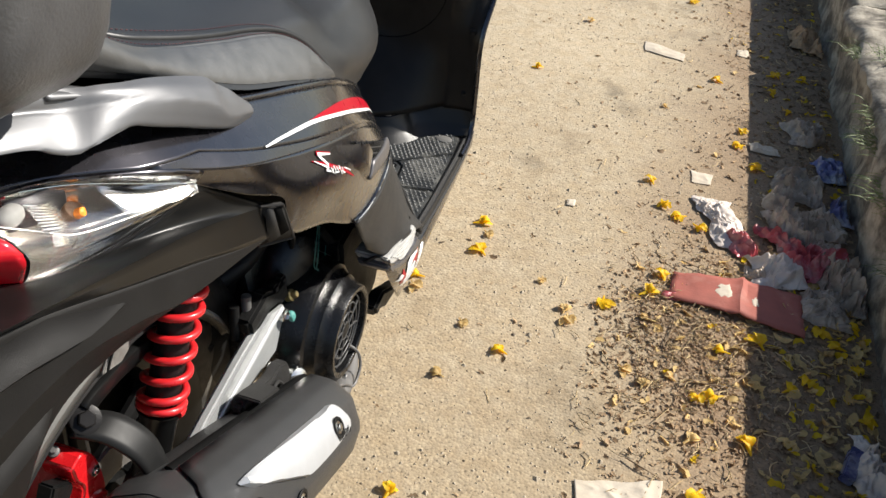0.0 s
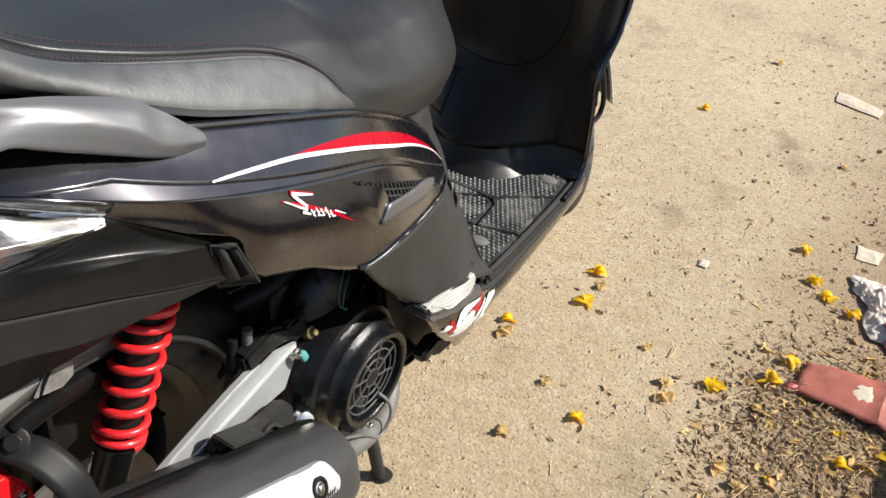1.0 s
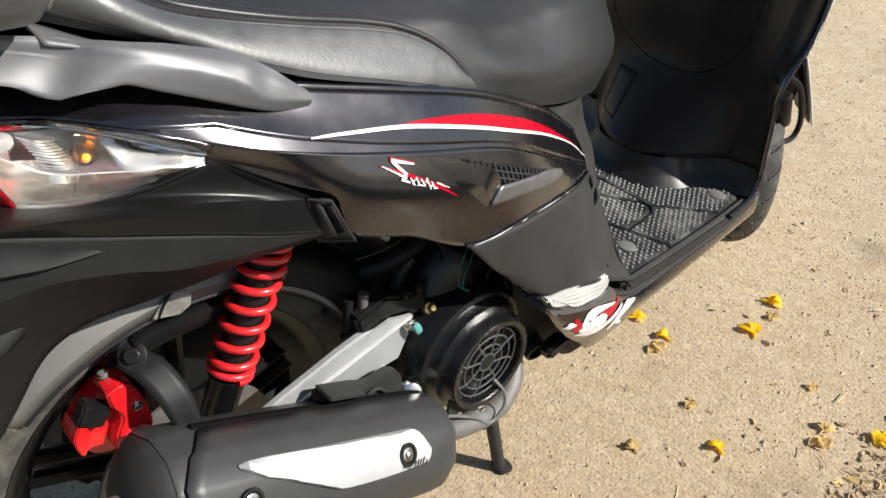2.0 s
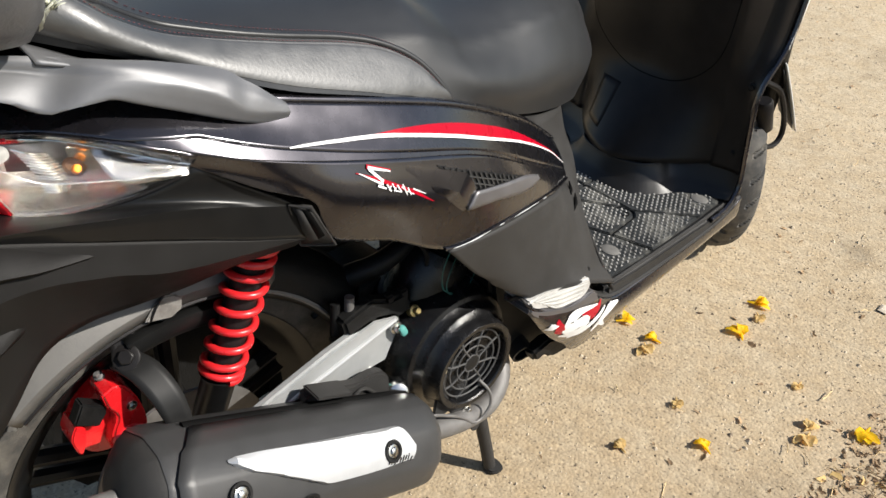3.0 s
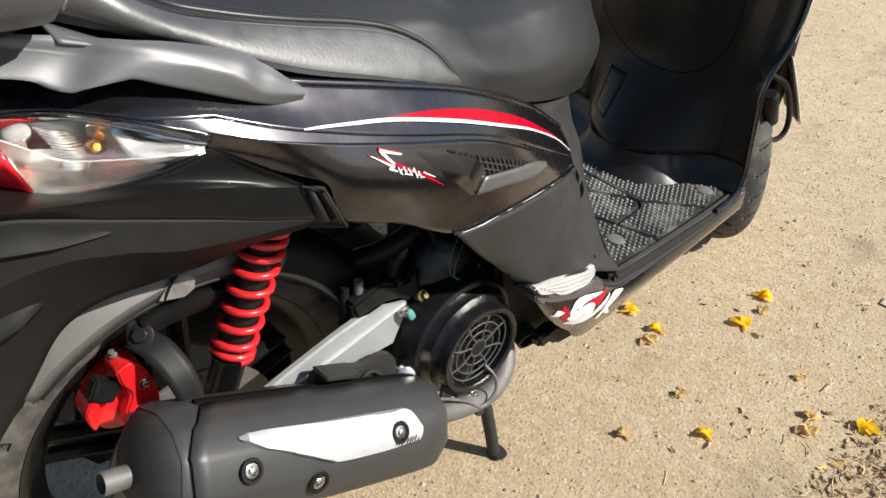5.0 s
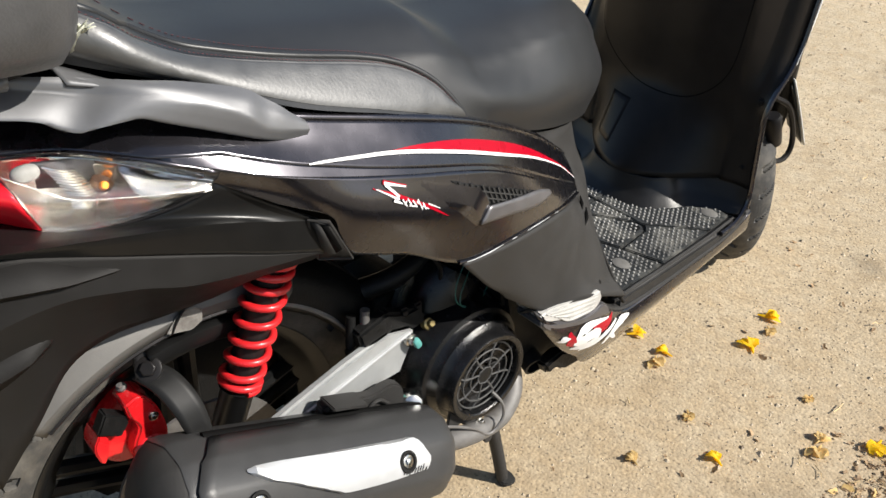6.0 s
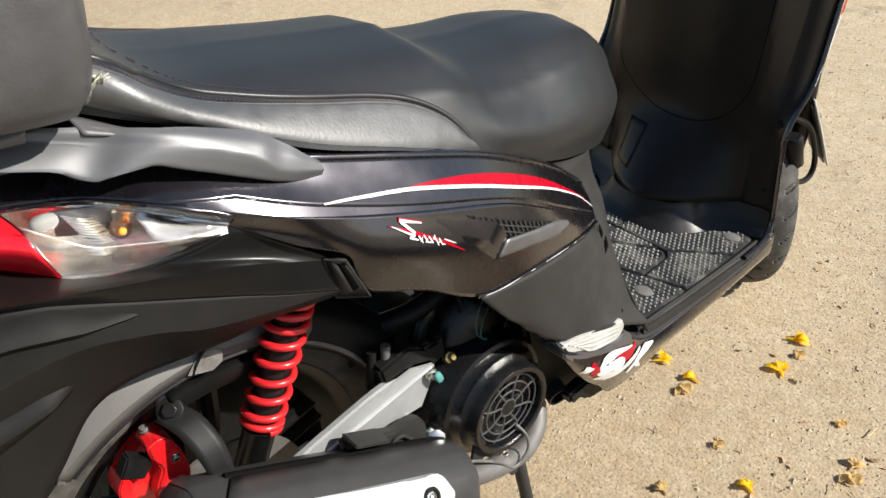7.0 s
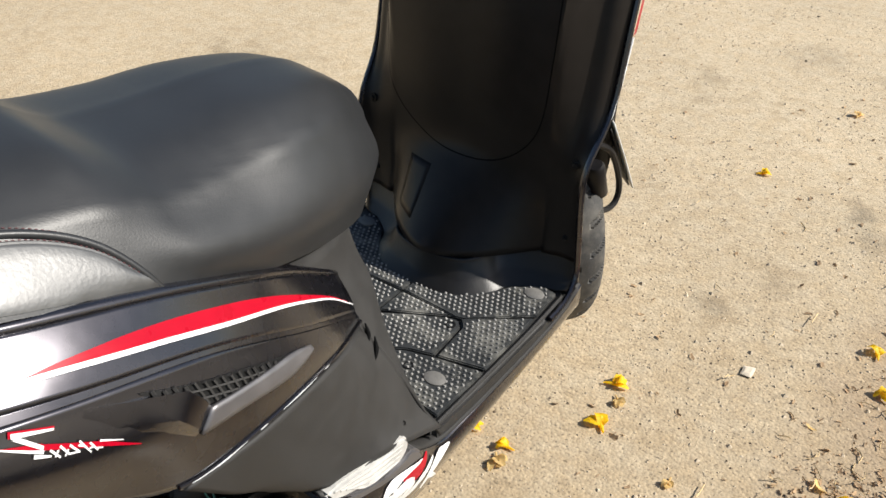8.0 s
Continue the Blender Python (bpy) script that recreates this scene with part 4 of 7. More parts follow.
# mudguard over the rear wheel: arched dusty lip and inner guard
def arch(r0, r1, x0, x1, a0, a1, n=28, cy=0.0, cz=0.285):
    """A curved sheet about the rear axle from (radius, x) to (radius, x)."""
    return [[(x0 + (x1 - x0) * t, cy + (r0 + (r1 - r0) * t) * math.cos(a), cz + (r0 + (r1 - r0) * t) * math.sin(a)) for a in np.linspace(radians(a0), radians(a1), n)] for t in (0, 0.25, 0.5, 0.75, 1)]


part("mudguard", grid_mesh([[(x, r * math.cos(a), 0.285 + r * math.sin(a)) for a in np.linspace(radians(60), radians(127), 30)] for r, x in ((0.312, 0.020), (0.302, 0.052), (0.284, 0.078), (0.260, 0.091), (0.246, 0.088))]), GUARD, scooter, "dusty grey-black mudguard lip", 40, 0.003)
part("inner_guard", grid_mesh(arch(0.292, 0.292, -0.075, 0.05, 25, 135)), DARK, scooter, "black inner mudguard", 40, 0.004)
part("guard_edge", tube([(0.088, 0.245 * math.cos(a), 0.285 + 0.245 * math.sin(a)) for a in np.linspace(radians(62), radians(126), 30)], 0.003, 6), BLACK, scooter, "black mudguard edge")
guard_bar = [[(x, r * math.cos(a), 0.285 + r * math.sin(a)) for a in np.linspace(radians(66), radians(99), 20)] for r, x in ((0.206, 0.070), (0.209, 0.083), (0.219, 0.088), (0.229, 0.087), (0.233, 0.078))]
part("guard_bar", grid_mesh(guard_bar), GLOSSBLACK, scooter, "glossy black bar under the mudguard", 50, 0.003)
part("worn_tab", slab([(-0.0156, 0.5345), (-0.0026, 0.5491), (0.0086, 0.5546), (0.0181, 0.5517), (0.0256, 0.5452), (0.0229, 0.5316), (0.0105, 0.5265)], 0.003, side_at(0.094), 0.001), WORN, scooter, "pale worn tab on the mudguard")
part("tab_line", tube([(0.096, -0.010, 0.5345), (0.097, -0.005, 0.544), (0.097, 0.002, 0.5525), (0.096, 0.008, 0.557)], 0.0012, 6, 14), DARK, scooter, "black cable clip over the worn tab")
hugger = part("hugger", grid_mesh([[(x, r * math.cos(a), 0.285 + r * math.sin(a)) for a in np.linspace(radians(25), radians(64), 24)] for r, x in ((0.230, 0.076), (0.236, 0.083), (0.250, 0.086), (0.268, 0.080), (0.290, 0.055))]), DARK, scooter, "black inner guard over the tyre", 40, 0.003)
part("hugger_edge", tube([(0.085, r * math.cos(a), 0.285 + r * math.sin(a)) for a, r in zip(np.linspace(radians(25), radians(64), 24), np.linspace(0.234, 0.242, 24))], [0.0012, 0.0030, 0.0030, 0.0022], 6), DUSTY, hugger, "dusty grey edge")
# ---- engine side ----
# muffler: rounded many-sided shell, dark end cap, tail pipe, bright guard plate
mu_a, mu_b = Vector((0.186, 0.236, 0.272)), Vector((0.176, -0.072, 0.420))
mu_dir = (mu_b - mu_a).normalized()
mu_up = (Vector((0, 0, 1)) - mu_dir * mu_dir.z).normalized()
mu_out = mu_up.cross(mu_dir).normalized()
if mu_out.x < 0:
    mu_out = -mu_out
MU_SHAPE = [(-0.055, 0.030), (-0.018, 0.047), (0.018, 0.048), (0.048, 0.034), (0.067, 0.0), (0.064, -0.035), (0.034, -0.064), (-0.02, -0.066), (-0.058, -0.040), (-0.064, 0.0)]


def mu_ring(s, k, shrink=0.0):
    shape = np.array(MU_SHAPE)
    ring = []
    for a, b in zip(shape, np.roll(shape, -1, axis=0)):
        ring += [a + (b - a) * t for t in (0.10, 0.5, 0.90)]
    c = mu_a + mu_dir * s
    return [c + mu_out * u * k + mu_up * v * k for u, v in ring]


MU_PROFILE = [(0.004, 0.30), (0.0, 0.80), (0.004, 0.90), (0.014, 0.96), (0.04, 0.99), (0.12, 1.02), (0.22, 1.04), (0.30, 1.05), (0.342, 1.045), (0.353, 1.02), (0.357, 0.98), (0.353, 0.9)]
smooth_ring = curve(MU_SHAPE + MU_SHAPE[:1], 41)[:-1]
bm = grid_mesh([[mu_a + mu_dir * s + mu_out * u * k + mu_up * v * k for u, v in smooth_ring] for s, k in MU_PROFILE], True, True)
bmesh.ops.recalc_face_normals(bm, faces=bm.faces)
mu_tree = ray_tree(bm)
bm = grid_mesh([mu_ring(s, k - 0.06) for s, k in MU_PROFILE], True, True)
bmesh.ops.recalc_face_normals(bm, faces=bm.faces)
muffler = part("muffler", bm, MUFFLER, scooter, "matt black muffler with a silver guard plate", 35)
# outer heat shield: open at the back, with a curved rear edge and a gap along its upper rim
COVER = [(-0.016, 0.0468), (0.018, 0.048), (0.048, 0.034), (0.067, 0.0), (0.064, -0.035), (0.034, -0.064), (-0.02, -0.066)]
around = []
for a, b in zip(COVER, COVER[1:]):
    around += [np.array(a) + (np.array(b) - np.array(a)) * t for t in (0.10, 0.5, 0.90)]
cover_rows = []
for i, (u, v) in enumerate(around):
    q = i / (len(around) - 1)
    reach = float(np.interp(q, (0, 0.14, 0.3, 0.5, 0.75, 1.0), (0.312, 0.334, 0.352, 0.346, 0.340, 0.338)))
    row = []
    for t in np.concatenate([[0.0, 0.004, 0.012], np.linspace(0.035, 1.0, 20)]):
        d = 0.002 + t * (reach - 0.002)
        k = float(np.interp(d, [p[0] for p in MU_PROFILE[1:9]], [p[1] for p in MU_PROFILE[1:9]]))
        row.append(mu_a + mu_dir * d + mu_out * (u * k) + mu_up * (v * k))
    cover_rows.append(row)
part("heat_shield", grid_mesh(cover_rows), MUFFLER, muffler, "matt black heat shield over the muffler", 28, 0.002)
bm = grid_mesh([mu_ring(s, k) for s, k in ((0.325, 0.985), (0.345, 0.965), (0.356, 0.91), (0.366, 0.80), (0.373, 0.64), (0.378, 0.42), (0.380, 0.15))], True, True)
bmesh.ops.recalc_face_normals(bm, faces=bm.faces)
part("end_cap", bm, MATTE, muffler, "black domed end cap", 50)
end = mu_a + mu_dir * 0.374 - mu_up * 0.012 + mu_out * 0.0
part("tail_pipe", lathe([(0.0115, -0.02), (0.0115, 0.032), (0.0098, 0.032), (0.0098, -0.01)], Matrix.Translation(end) @ (mu_dir - mu_up * 0.1 + mu_out * 0.05).to_track_quat("Z", "Y").to_matrix().to_4x4(), 24), PIPE, muffler, "grey steel tail pipe", 50)


def on_muffler(s, v, lift):
    """A place on the muffler's outer face: s along it from the front, v up across it."""
    o = mu_a + mu_dir * s + mu_up * v + mu_out * 0.3
    hit, nor, _, _ = mu_tree.ray_cast(o, -mu_out)
    return hit + nor * lift, nor
rim_gap = []
for d in np.linspace(0.012, 0.315, 24):
    k = float(np.interp(d, [p[0] for p in MU_PROFILE[1:9]], [p[1] for p in MU_PROFILE[1:9]]))
    rim_gap.append(mu_a + mu_dir * d + mu_out * (-0.021 * k) + mu_up * (0.0435 * k))
part("rim_gap", tube(rim_gap, 0.0045, 8, 0, 0.5), GAP_SHADE, muffler, "black gap beside the heat shield")
# guard plate and bolts on the muffler
PLATE_UP = [(0.2975, 0.0440), (0.2575, 0.0446), (0.1704, 0.0436), (0.10, 0.0425), (0.074, 0.0416), (0.064, 0.0337), (0.0530, 0.0220)]
PLATE_LOW = [(0.2970, 0.0425), (0.2797, 0.0361), (0.2445, 0.0275), (0.198, 0.0141), (0.1789, 0.0095), (0.1135, 0.0100), (0.0580, 0.0140)]
up_line, low_line = curve(PLATE_UP, 40), curve(PLATE_LOW, 40)
rows = []
for t, lift in ((0, 0.0), (0.06, 0.006), (0.35, 0.0075), (0.65, 0.0075), (0.94, 0.006), (1, 0.0)):
    rows.append([on_muffler(*(up_line[i] + (low_line[i] - up_line[i]) * t), 0.0005 if i in (0, 39) else lift)[0] for i in range(40)])
part("guard_plate", grid_mesh(rows), SILVER, muffler, "scuffed silver guard plate", 25)
for s, v in ((0.2896, 0.0200), (0.0960, 0.0258), (0.2051, -0.0065)):
    place, nor = on_muffler(s, v, 0.007 if v > 0.025 else 0.001)
    m = Matrix.Translation(place) @ nor.to_track_quat("Z", "Y").to_matrix().to_4x4()
    part("bolt_recess", lathe([(0.013, 0.0008), (0.0125, 0.0018), (0.0095, 0.0018), (0.009, 0.0008)], m, 20), DARK, muffler, "black bolt recess")
    bolt(muffler, place, nor, 0.0078, 0.0025, CHROME)

for k in range(9):
    s0, v0 = 0.070 + 0.0042 * k, 0.0135 + 0.0008 * (k % 3)
    a, b = on_muffler(s0, v0, 0.0076)[0], on_muffler(s0 - 0.003, v0 + 0.004 + 0.002 * (k % 2), 0.0076)[0]
    part("scuff", tube([a, b], 0.0006, 5), DARK, muffler, "dark scuff mark")

# decals on the shoulder: white line with a red swoosh above
WHITE_LINE = [(0.108, 0.7205), (0.148, 0.7112), (0.212, 0.695), (0.270, 0.674), (0.335, 0.6445), (0.420, 0.600), (0.495, 0.551), (0.535, 0.515)]
RED_TOP = [(0.1965, 0.7010), (0.233, 0.6942), (0.276, 0.682), (0.324, 0.663), (0.383, 0.633), (0.436, 0.599), (0.500, 0.550), (0.534, 0.517)]
wl = curve(WHITE_LINE, 40)
ww = 0.0005 + 0.0012 * np.sin(np.linspace(0, 1, 40) ** 0.7 * math.pi) ** 0.8
upper, lower_l = [(y, z + w) for (y, z), w in zip(wl, ww)], [(y, z - w) for (y, z), w in zip(wl, ww)]
part("stripe", drape(shoulder_tree, upper, lower_l, 60, 3, 0.0014), WHITE, shoulder_right, "white curved stripe", 60)
red_low = [(y, z + 0.001) for y, z in wl[13:]]
part("swoosh", drape(shoulder_tree, RED_TOP, red_low, 50, 6, 0.0012), RED, shoulder_right, "red curved swoosh", 60)

# emblem: plain slanted strokes
def stroke(a, b, w0, w1, lift, material, name, label):
    a, b = (Vector((0.203 + (q[0] - 0.203) * 0.9, 0.654 + (q[1] - 0.656) * 0.9, 0)) for q in (a, b))
    w0, w1 = w0 * 0.8, w1 * 0.8
    n = Vector((-(b - a).y, (b - a).x, 0)).normalized()
    up = [((a + n * w0).x, (a + n * w0).y), ((b + n * w1).x, (b + n * w1).y)]
    lo = [((a - n * w0).x, (a - n * w0).y), ((b - n * w1).x, (b - n * w1).y)]
    part(name, drape(side_tree, up, lo, 8, 2, lift), material, side_right, label, 60)


for a, b, w0, w1 in (((0.157, 0.687), (0.186, 0.669), 0.0005, 0.0024), ((0.184, 0.670), (0.222, 0.643), 0.0022, 0.0022), ((0.220, 0.645), (0.250, 0.619), 0.0024, 0.0005), ((0.171, 0.6885), (0.199, 0.6745), 0.0026, 0.0012)):
    stroke(a, b, w0, w1, 0.0011, RED, "emblem_outline", "red edge of the emblem")
for a, b, w0, w1 in (((0.172, 0.687), (0.198, 0.674), 0.0020, 0.0008), ((0.173, 0.685), (0.186, 0.668), 0.0018, 0.0016), ((0.160, 0.6855), (0.185, 0.6655), 0.0005, 0.0014), ((0.178, 0.667), (0.188, 0.660), 0.0016, 0.0008), ((0.189, 0.664), (0.193, 0.655), 0.0010, 0.0008), ((0.196, 0.662), (0.199, 0.653), 0.0010, 0.0008),
                     ((0.202, 0.658), (0.206, 0.649), 0.0010, 0.0008), ((0.209, 0.656), (0.213, 0.643), 0.0010, 0.0006), ((0.215, 0.650), (0.218, 0.641), 0.0010, 0.0008), ((0.190, 0.6575), (0.194, 0.6605), 0.0008, 0.0008), ((0.196, 0.6535), (0.200, 0.6565), 0.0007, 0.0007), ((0.199, 0.653), (0.206, 0.6495), 0.0008, 0.0006), ((0.207, 0.6540), (0.211, 0.6500), 0.0009, 0.0006), ((0.213, 0.6465), (0.217, 0.6455), 0.0008, 0.0008), ((0.217, 0.6435), (0.222, 0.6400), 0.0008, 0.0006), ((0.222, 0.646), (0.238, 0.634), 0.0009, 0.0004)):
    stroke(a, b, w0, w1, 0.0016, WHITE, "emblem_stroke", "white stroke of the emblem")

# air vent: dark mesh in a triangle, raised cheek and flange
vent = part("vent", drape(side_tree, [(0.258, 0.652), (0.30, 0.629), (0.345, 0.606), (0.396, 0.578)], [(0.259, 0.650), (0.283, 0.628), (0.305, 0.607), (0.35, 0.592), (0.395, 0.577)], 30, 8, 0.0010), DARK, side_right, "triangular black mesh air vent", 60)
bars = []
A, B, C = (np.array(p) for p in ((0.258, 0.652), (0.396, 0.578), (0.306, 0.606)))


def in_vent(p):
    def cr(a, b):
        return (b[0] - a[0]) * (p[1] - a[1]) - (b[1] - a[1]) * (p[0] - a[0])
    return cr(A, B) < 0 and cr(C, B) > 0 and cr(A, C) > 0


ab = (B - A) / np.linalg.norm(B - A)
for k in range(17):
    q = A + ab * k * 0.0092
    for way in (np.array([0.25, -1.0]),):
        line = [q + way * t for t in np.linspace(0, 0.06, 50)]
        line = [p for p in line if in_vent(p)]
        if len(line) > 2:
            bars.append(tube([from_right(side_tree, *line[0], 0.0020), from_right(side_tree, *line[-1], 0.0020)], 0.0017, 5))
for k in range(1, 7):
    q = A + np.array([0.25, -1.0]) * k * 0.0078
    line = [p for p in (q + ab * t for t in np.linspace(0, 0.2, 120)) if in_vent(p)]
    if len(line) > 2:
        bars.append(tube([from_right(side_tree, *p, 0.0022) for p in line[::max(1, len(line) // 6)]], 0.0012, 5))
part("mesh", join(*bars), MATTE, vent, "black wire mesh")
part("flange", drape(side_tree, [(0.304, 0.6055), (0.35, 0.592), (0.398, 0.5765), (0.428, 0.561)], [(0.290, 0.590), (0.34, 0.578), (0.39, 0.562), (0.43, 0.556)], 24, 5, 0.0030), GREYMET, vent, "grey metallic flange", 30, 0.004)
CHEEK = [[(0.222, 0.667, -0.001), (0.2466, 0.6534, -0.001), (0.258, 0.648, -0.001), (0.289, 0.632, -0.001), (0.300, 0.618, -0.001), (0.3055, 0.606, -0.001)],
         [(0.222, 0.667, 0.0), (0.2466, 0.6534, 0.002), (0.258, 0.648, 0.005), (0.288, 0.632, 0.008), (0.298, 0.619, 0.006), (0.3045, 0.606, 0.003)],
         [(0.2172, 0.6637, 0.0), (0.238, 0.645, 0.001), (0.252, 0.633, 0.003), (0.2738, 0.620, 0.007), (0.281, 0.610, 0.006), (0.2917, 0.593, 0.003)],
         [(0.214, 0.659, -0.0005), (0.233, 0.639, -0.0005), (0.248, 0.626, -0.0005), (0.267, 0.609, -0.0005), (0.276, 0.599, -0.0005), (0.287, 0.587, -0.0005)]]
part("cheek", grid_mesh([[from_right(side_tree, *p) for p in row] for row in CHEEK]), PAINT, vent, "raised glossy cheek", 22)
# broken silver segments on the panel's lower edge: wear plus a painted highlight
glint_line = [p for p in low_bead if p[1] > 0.272]
for k0, k1 in ((0.0, 0.22), (0.26, 0.31), (0.36, 0.58), (0.60, 0.66)):
    piece = glint_line[int(k0 * len(glint_line)):int(k1 * len(glint_line))]
    part("worn_glint", tube([(x + 0.0017, y, z + 0.0006) for x, y, z in piece], [0.0004, 0.0009, 0.0008, 0.0003], 6), SILVER, side_right, "pale worn edge with a painted glint")

# small inlet at the rear corner of the side panel
inlet = tagged(new("inlet"), "black framed air inlet")
inlet.parent = scooter
SURROUND = [(0.1880, 0.1040, 0.6640), (0.2030, 0.1173, 0.6625), (0.2020, 0.1400, 0.6110), (0.1780, 0.1170, 0.6085)]
HOLE = [(0.1945, 0.1120, 0.6590), (0.2010, 0.1165, 0.6580), (0.2020, 0.1290, 0.6270), (0.1940, 0.1260, 0.6200)]
INNER = [(0.1895, 0.1075, 0.6600), HOLE[0], HOLE[3], (0.1845, 0.1190, 0.6140)]
part("inlet_plate", grid_mesh([[SURROUND[0], SURROUND[1]], [SURROUND[3], SURROUND[2]]]), MATTE, inlet, "satin black surround", 60, 0.003)
part("inlet_cheek", grid_mesh([[(x + 0.0035, y - 0.0015, z + 0.001) for x, y, z in (INNER[0], INNER[1])], [(x + 0.0035, y - 0.0015, z + 0.001) for x, y, z in (INNER[3], INNER[2])]]), MATTE, inlet, "grey-black slanted cheek", 60, 0.002)
part("inlet_hole", grid_mesh([[(x + 0.0032, y - 0.0022, z + 0.001) for x, y, z in HOLE[:2]], [(x + 0.0032, y - 0.0022, z + 0.001) for x, y, z in HOLE[:1:-1]]]), GAP_SHADE, inlet, "black opening", 60, 0.001)
part("inlet_rim", join(*[tube([tuple(np.array(p) + (0.0025, -0.002, 0.0005)) for p in (SURROUND[k], SURROUND[(k + 1) % 4])], 0.0011, 6) for k in range(4)]), MATTE, inlet, "grey-black rim")
# fan cowl with its ring, grille and ears
cowl = part("fan_cowl", lathe([(0.05, -0.05), (0.092, -0.045), (0.096, -0.03), (0.096, 0.02), (0.092, 0.045), (0.0865, 0.058), (0.0845, 0.063), (0.0790, 0.0655), (0.0750, 0.071), (0.0735, 0.078), (0.0690, 0.082), (0.0660, 0.088), (0.0645, 0.0975), (0.0632, 0.0995), (0.0575, 0.0992), (0.0558, 0.0975), (0.0548, 0.082), (0.03, 0.078)], axle(0.09, 0.343, 0.310), 64), ENGINE, scooter, "black plastic engine fan cowl", 28)
part("duct", tube([(0.085, 0.34, 0.355), (0.09, 0.35, 0.395), (0.088, 0.37, 0.42)], [0.07, 0.055, 0.05], 20, 10, 0.8), ENGINE, cowl, "black air duct")
gx, gy, gz = 0.181, 0.343, 0.310
for r in (0.013, 0.026, 0.039, 0.050):
    ring = [(gx, gy + r * math.cos(a), gz + r * math.sin(a)) for a in np.linspace(0, 2 * math.pi, 9 if r < 0.02 else 33)]
    part("grille_ring", tube(ring, 0.0012, 6), GRILLE, cowl, "grey grille ring")
for k in range(8):
    a = k * math.pi / 4 + 0.3
    part("grille_spoke", tube([(gx, gy + 0.013 * math.cos(a), gz + 0.013 * math.sin(a)), (gx, gy + 0.039 * math.cos(a + 0.12), gz + 0.039 * math.sin(a + 0.12)), (gx - 0.002, gy + 0.0545 * math.cos(a), gz + 0.0545 * math.sin(a))], 0.0014, 6, 6), GRILLE, cowl, "grey grille spoke")
part("fan_hub", lathe([(0.013, 0), (0.013, 0.004), (0.009, 0.005)], axle(gx - 0.004, gy, gz), 8), DARK, cowl)
for k in range(9):
    a = k * 2 * math.pi / 9
    part("fan_blade", slab([(0.014, -0.003), (0.052, -0.010), (0.052, 0.004), (0.014, 0.003)], 0.002, axle(0.169, gy, gz) @ Matrix.Rotation(a, 4, "Z") @ Matrix.Rotation(0.5, 4, "X")), DARK, cowl)
part("stay", slab(rounded([(0.284, 0.340), (0.298, 0.340), (0.301, 0.318), (0.299, 0.298), (0.305, 0.270), (0.326, 0.243), (0.342, 0.238), (0.340, 0.224), (0.322, 0.228), (0.300, 0.250), (0.290, 0.238), (0.276, 0.240), (0.277, 0.256), (0.283, 0.290)], 50), 0.005, side_at(0.178), 0.0015), MATTE, cowl, "grey-black metal stay")
for k, (y, z, y1, z1) in enumerate(((0.392, 0.362, 0.386, 0.352), (0.286, 0.345, 0.294, 0.335))):
    part("clip_ear", tube([(0.150, y, z), (0.168, (y + y1) / 2, (z + z1) / 2), (0.186, y1, z1)], 0.0045, 8, 8), ENGINE, cowl, "black clip ear")
bolt(cowl, (0.181, 0.292, 0.331), (1, 0, 0), 0.006, 0.004)
bolt(cowl, (0.181, 0.334, 0.232), (1, 0, 0), 0.008, 0.005)
bolt(scooter, (0.126, 0.295, 0.391), (0.9, 0.1, 0.5), 0.008, 0.006, mat("brass-toned bolt", (0.35, 0.27, 0.12), 0.35, 0.8), label="brassy bolt")

# engine, cylinder, covers and mounts
engine = tagged(new("engine"), "oily black engine with casings and mounts")
engine.parent = scooter
part("crankcase", lathe([(0.05, -0.08), (0.085, -0.07), (0.09, 0.05), (0.07, 0.062), (0.02, 0.065)], axle(0.0, 0.30, 0.305), 36), DARK, engine)
part("transmission_case", slab([(-0.115, 0.25), (-0.08, 0.19), (0.0, 0.17), (0.30, 0.20), (0.38, 0.26), (0.36, 0.38), (0.2, 0.41), (0.0, 0.40), (-0.09, 0.36)], 0.07, side_at(-0.085), 0.015), DARK, engine)
part("cylinder", block(0.13, 0.15, 0.10, Matrix.Translation((0.0, 0.44, 0.30)), 0.012), DARK, engine)
for k in range(5):
    part("fin", block(0.15, 0.005, 0.12, Matrix.Translation((0.0, 0.40 + k * 0.02, 0.30)), 0.001), DARK, engine)
part("airbox", cushion(0.075, 0.14, 0.055, Matrix.Translation((-0.03, 0.22, 0.50))), DARK, engine, "black air box")
part("intake", tube([(0.05, 0.24, 0.425), (0.07, 0.285, 0.437), (0.075, 0.335, 0.452)], [0.016, 0.014, 0.013], 14, 10), DARK, engine, "black intake pipe")
part("mount_plate", slab([(0.19, 0.43), (0.235, 0.44), (0.262, 0.425), (0.285, 0.425), (0.295, 0.395), (0.262, 0.390), (0.235, 0.400), (0.195, 0.405)], 0.02, side_at(0.115), 0.004), DARK, engine, "black mount plate")
part("stud", tube([(0.112, 0.205, 0.402), (0.110, 0.212, 0.450)], 0.006, 10), PIPE, engine, "grey steel stud")
part("stud", tube([(0.105, 0.190, 0.402), (0.103, 0.196, 0.445)], 0.006, 10), DARK, engine)
part("clip", block(0.012, 0.014, 0.022, Matrix.Translation((0.118, 0.262, 0.420)), 0.003), BLACK, engine)
part("clip", block(0.012, 0.014, 0.022, Matrix.Translation((0.118, 0.283, 0.418)), 0.003), BLACK, engine)
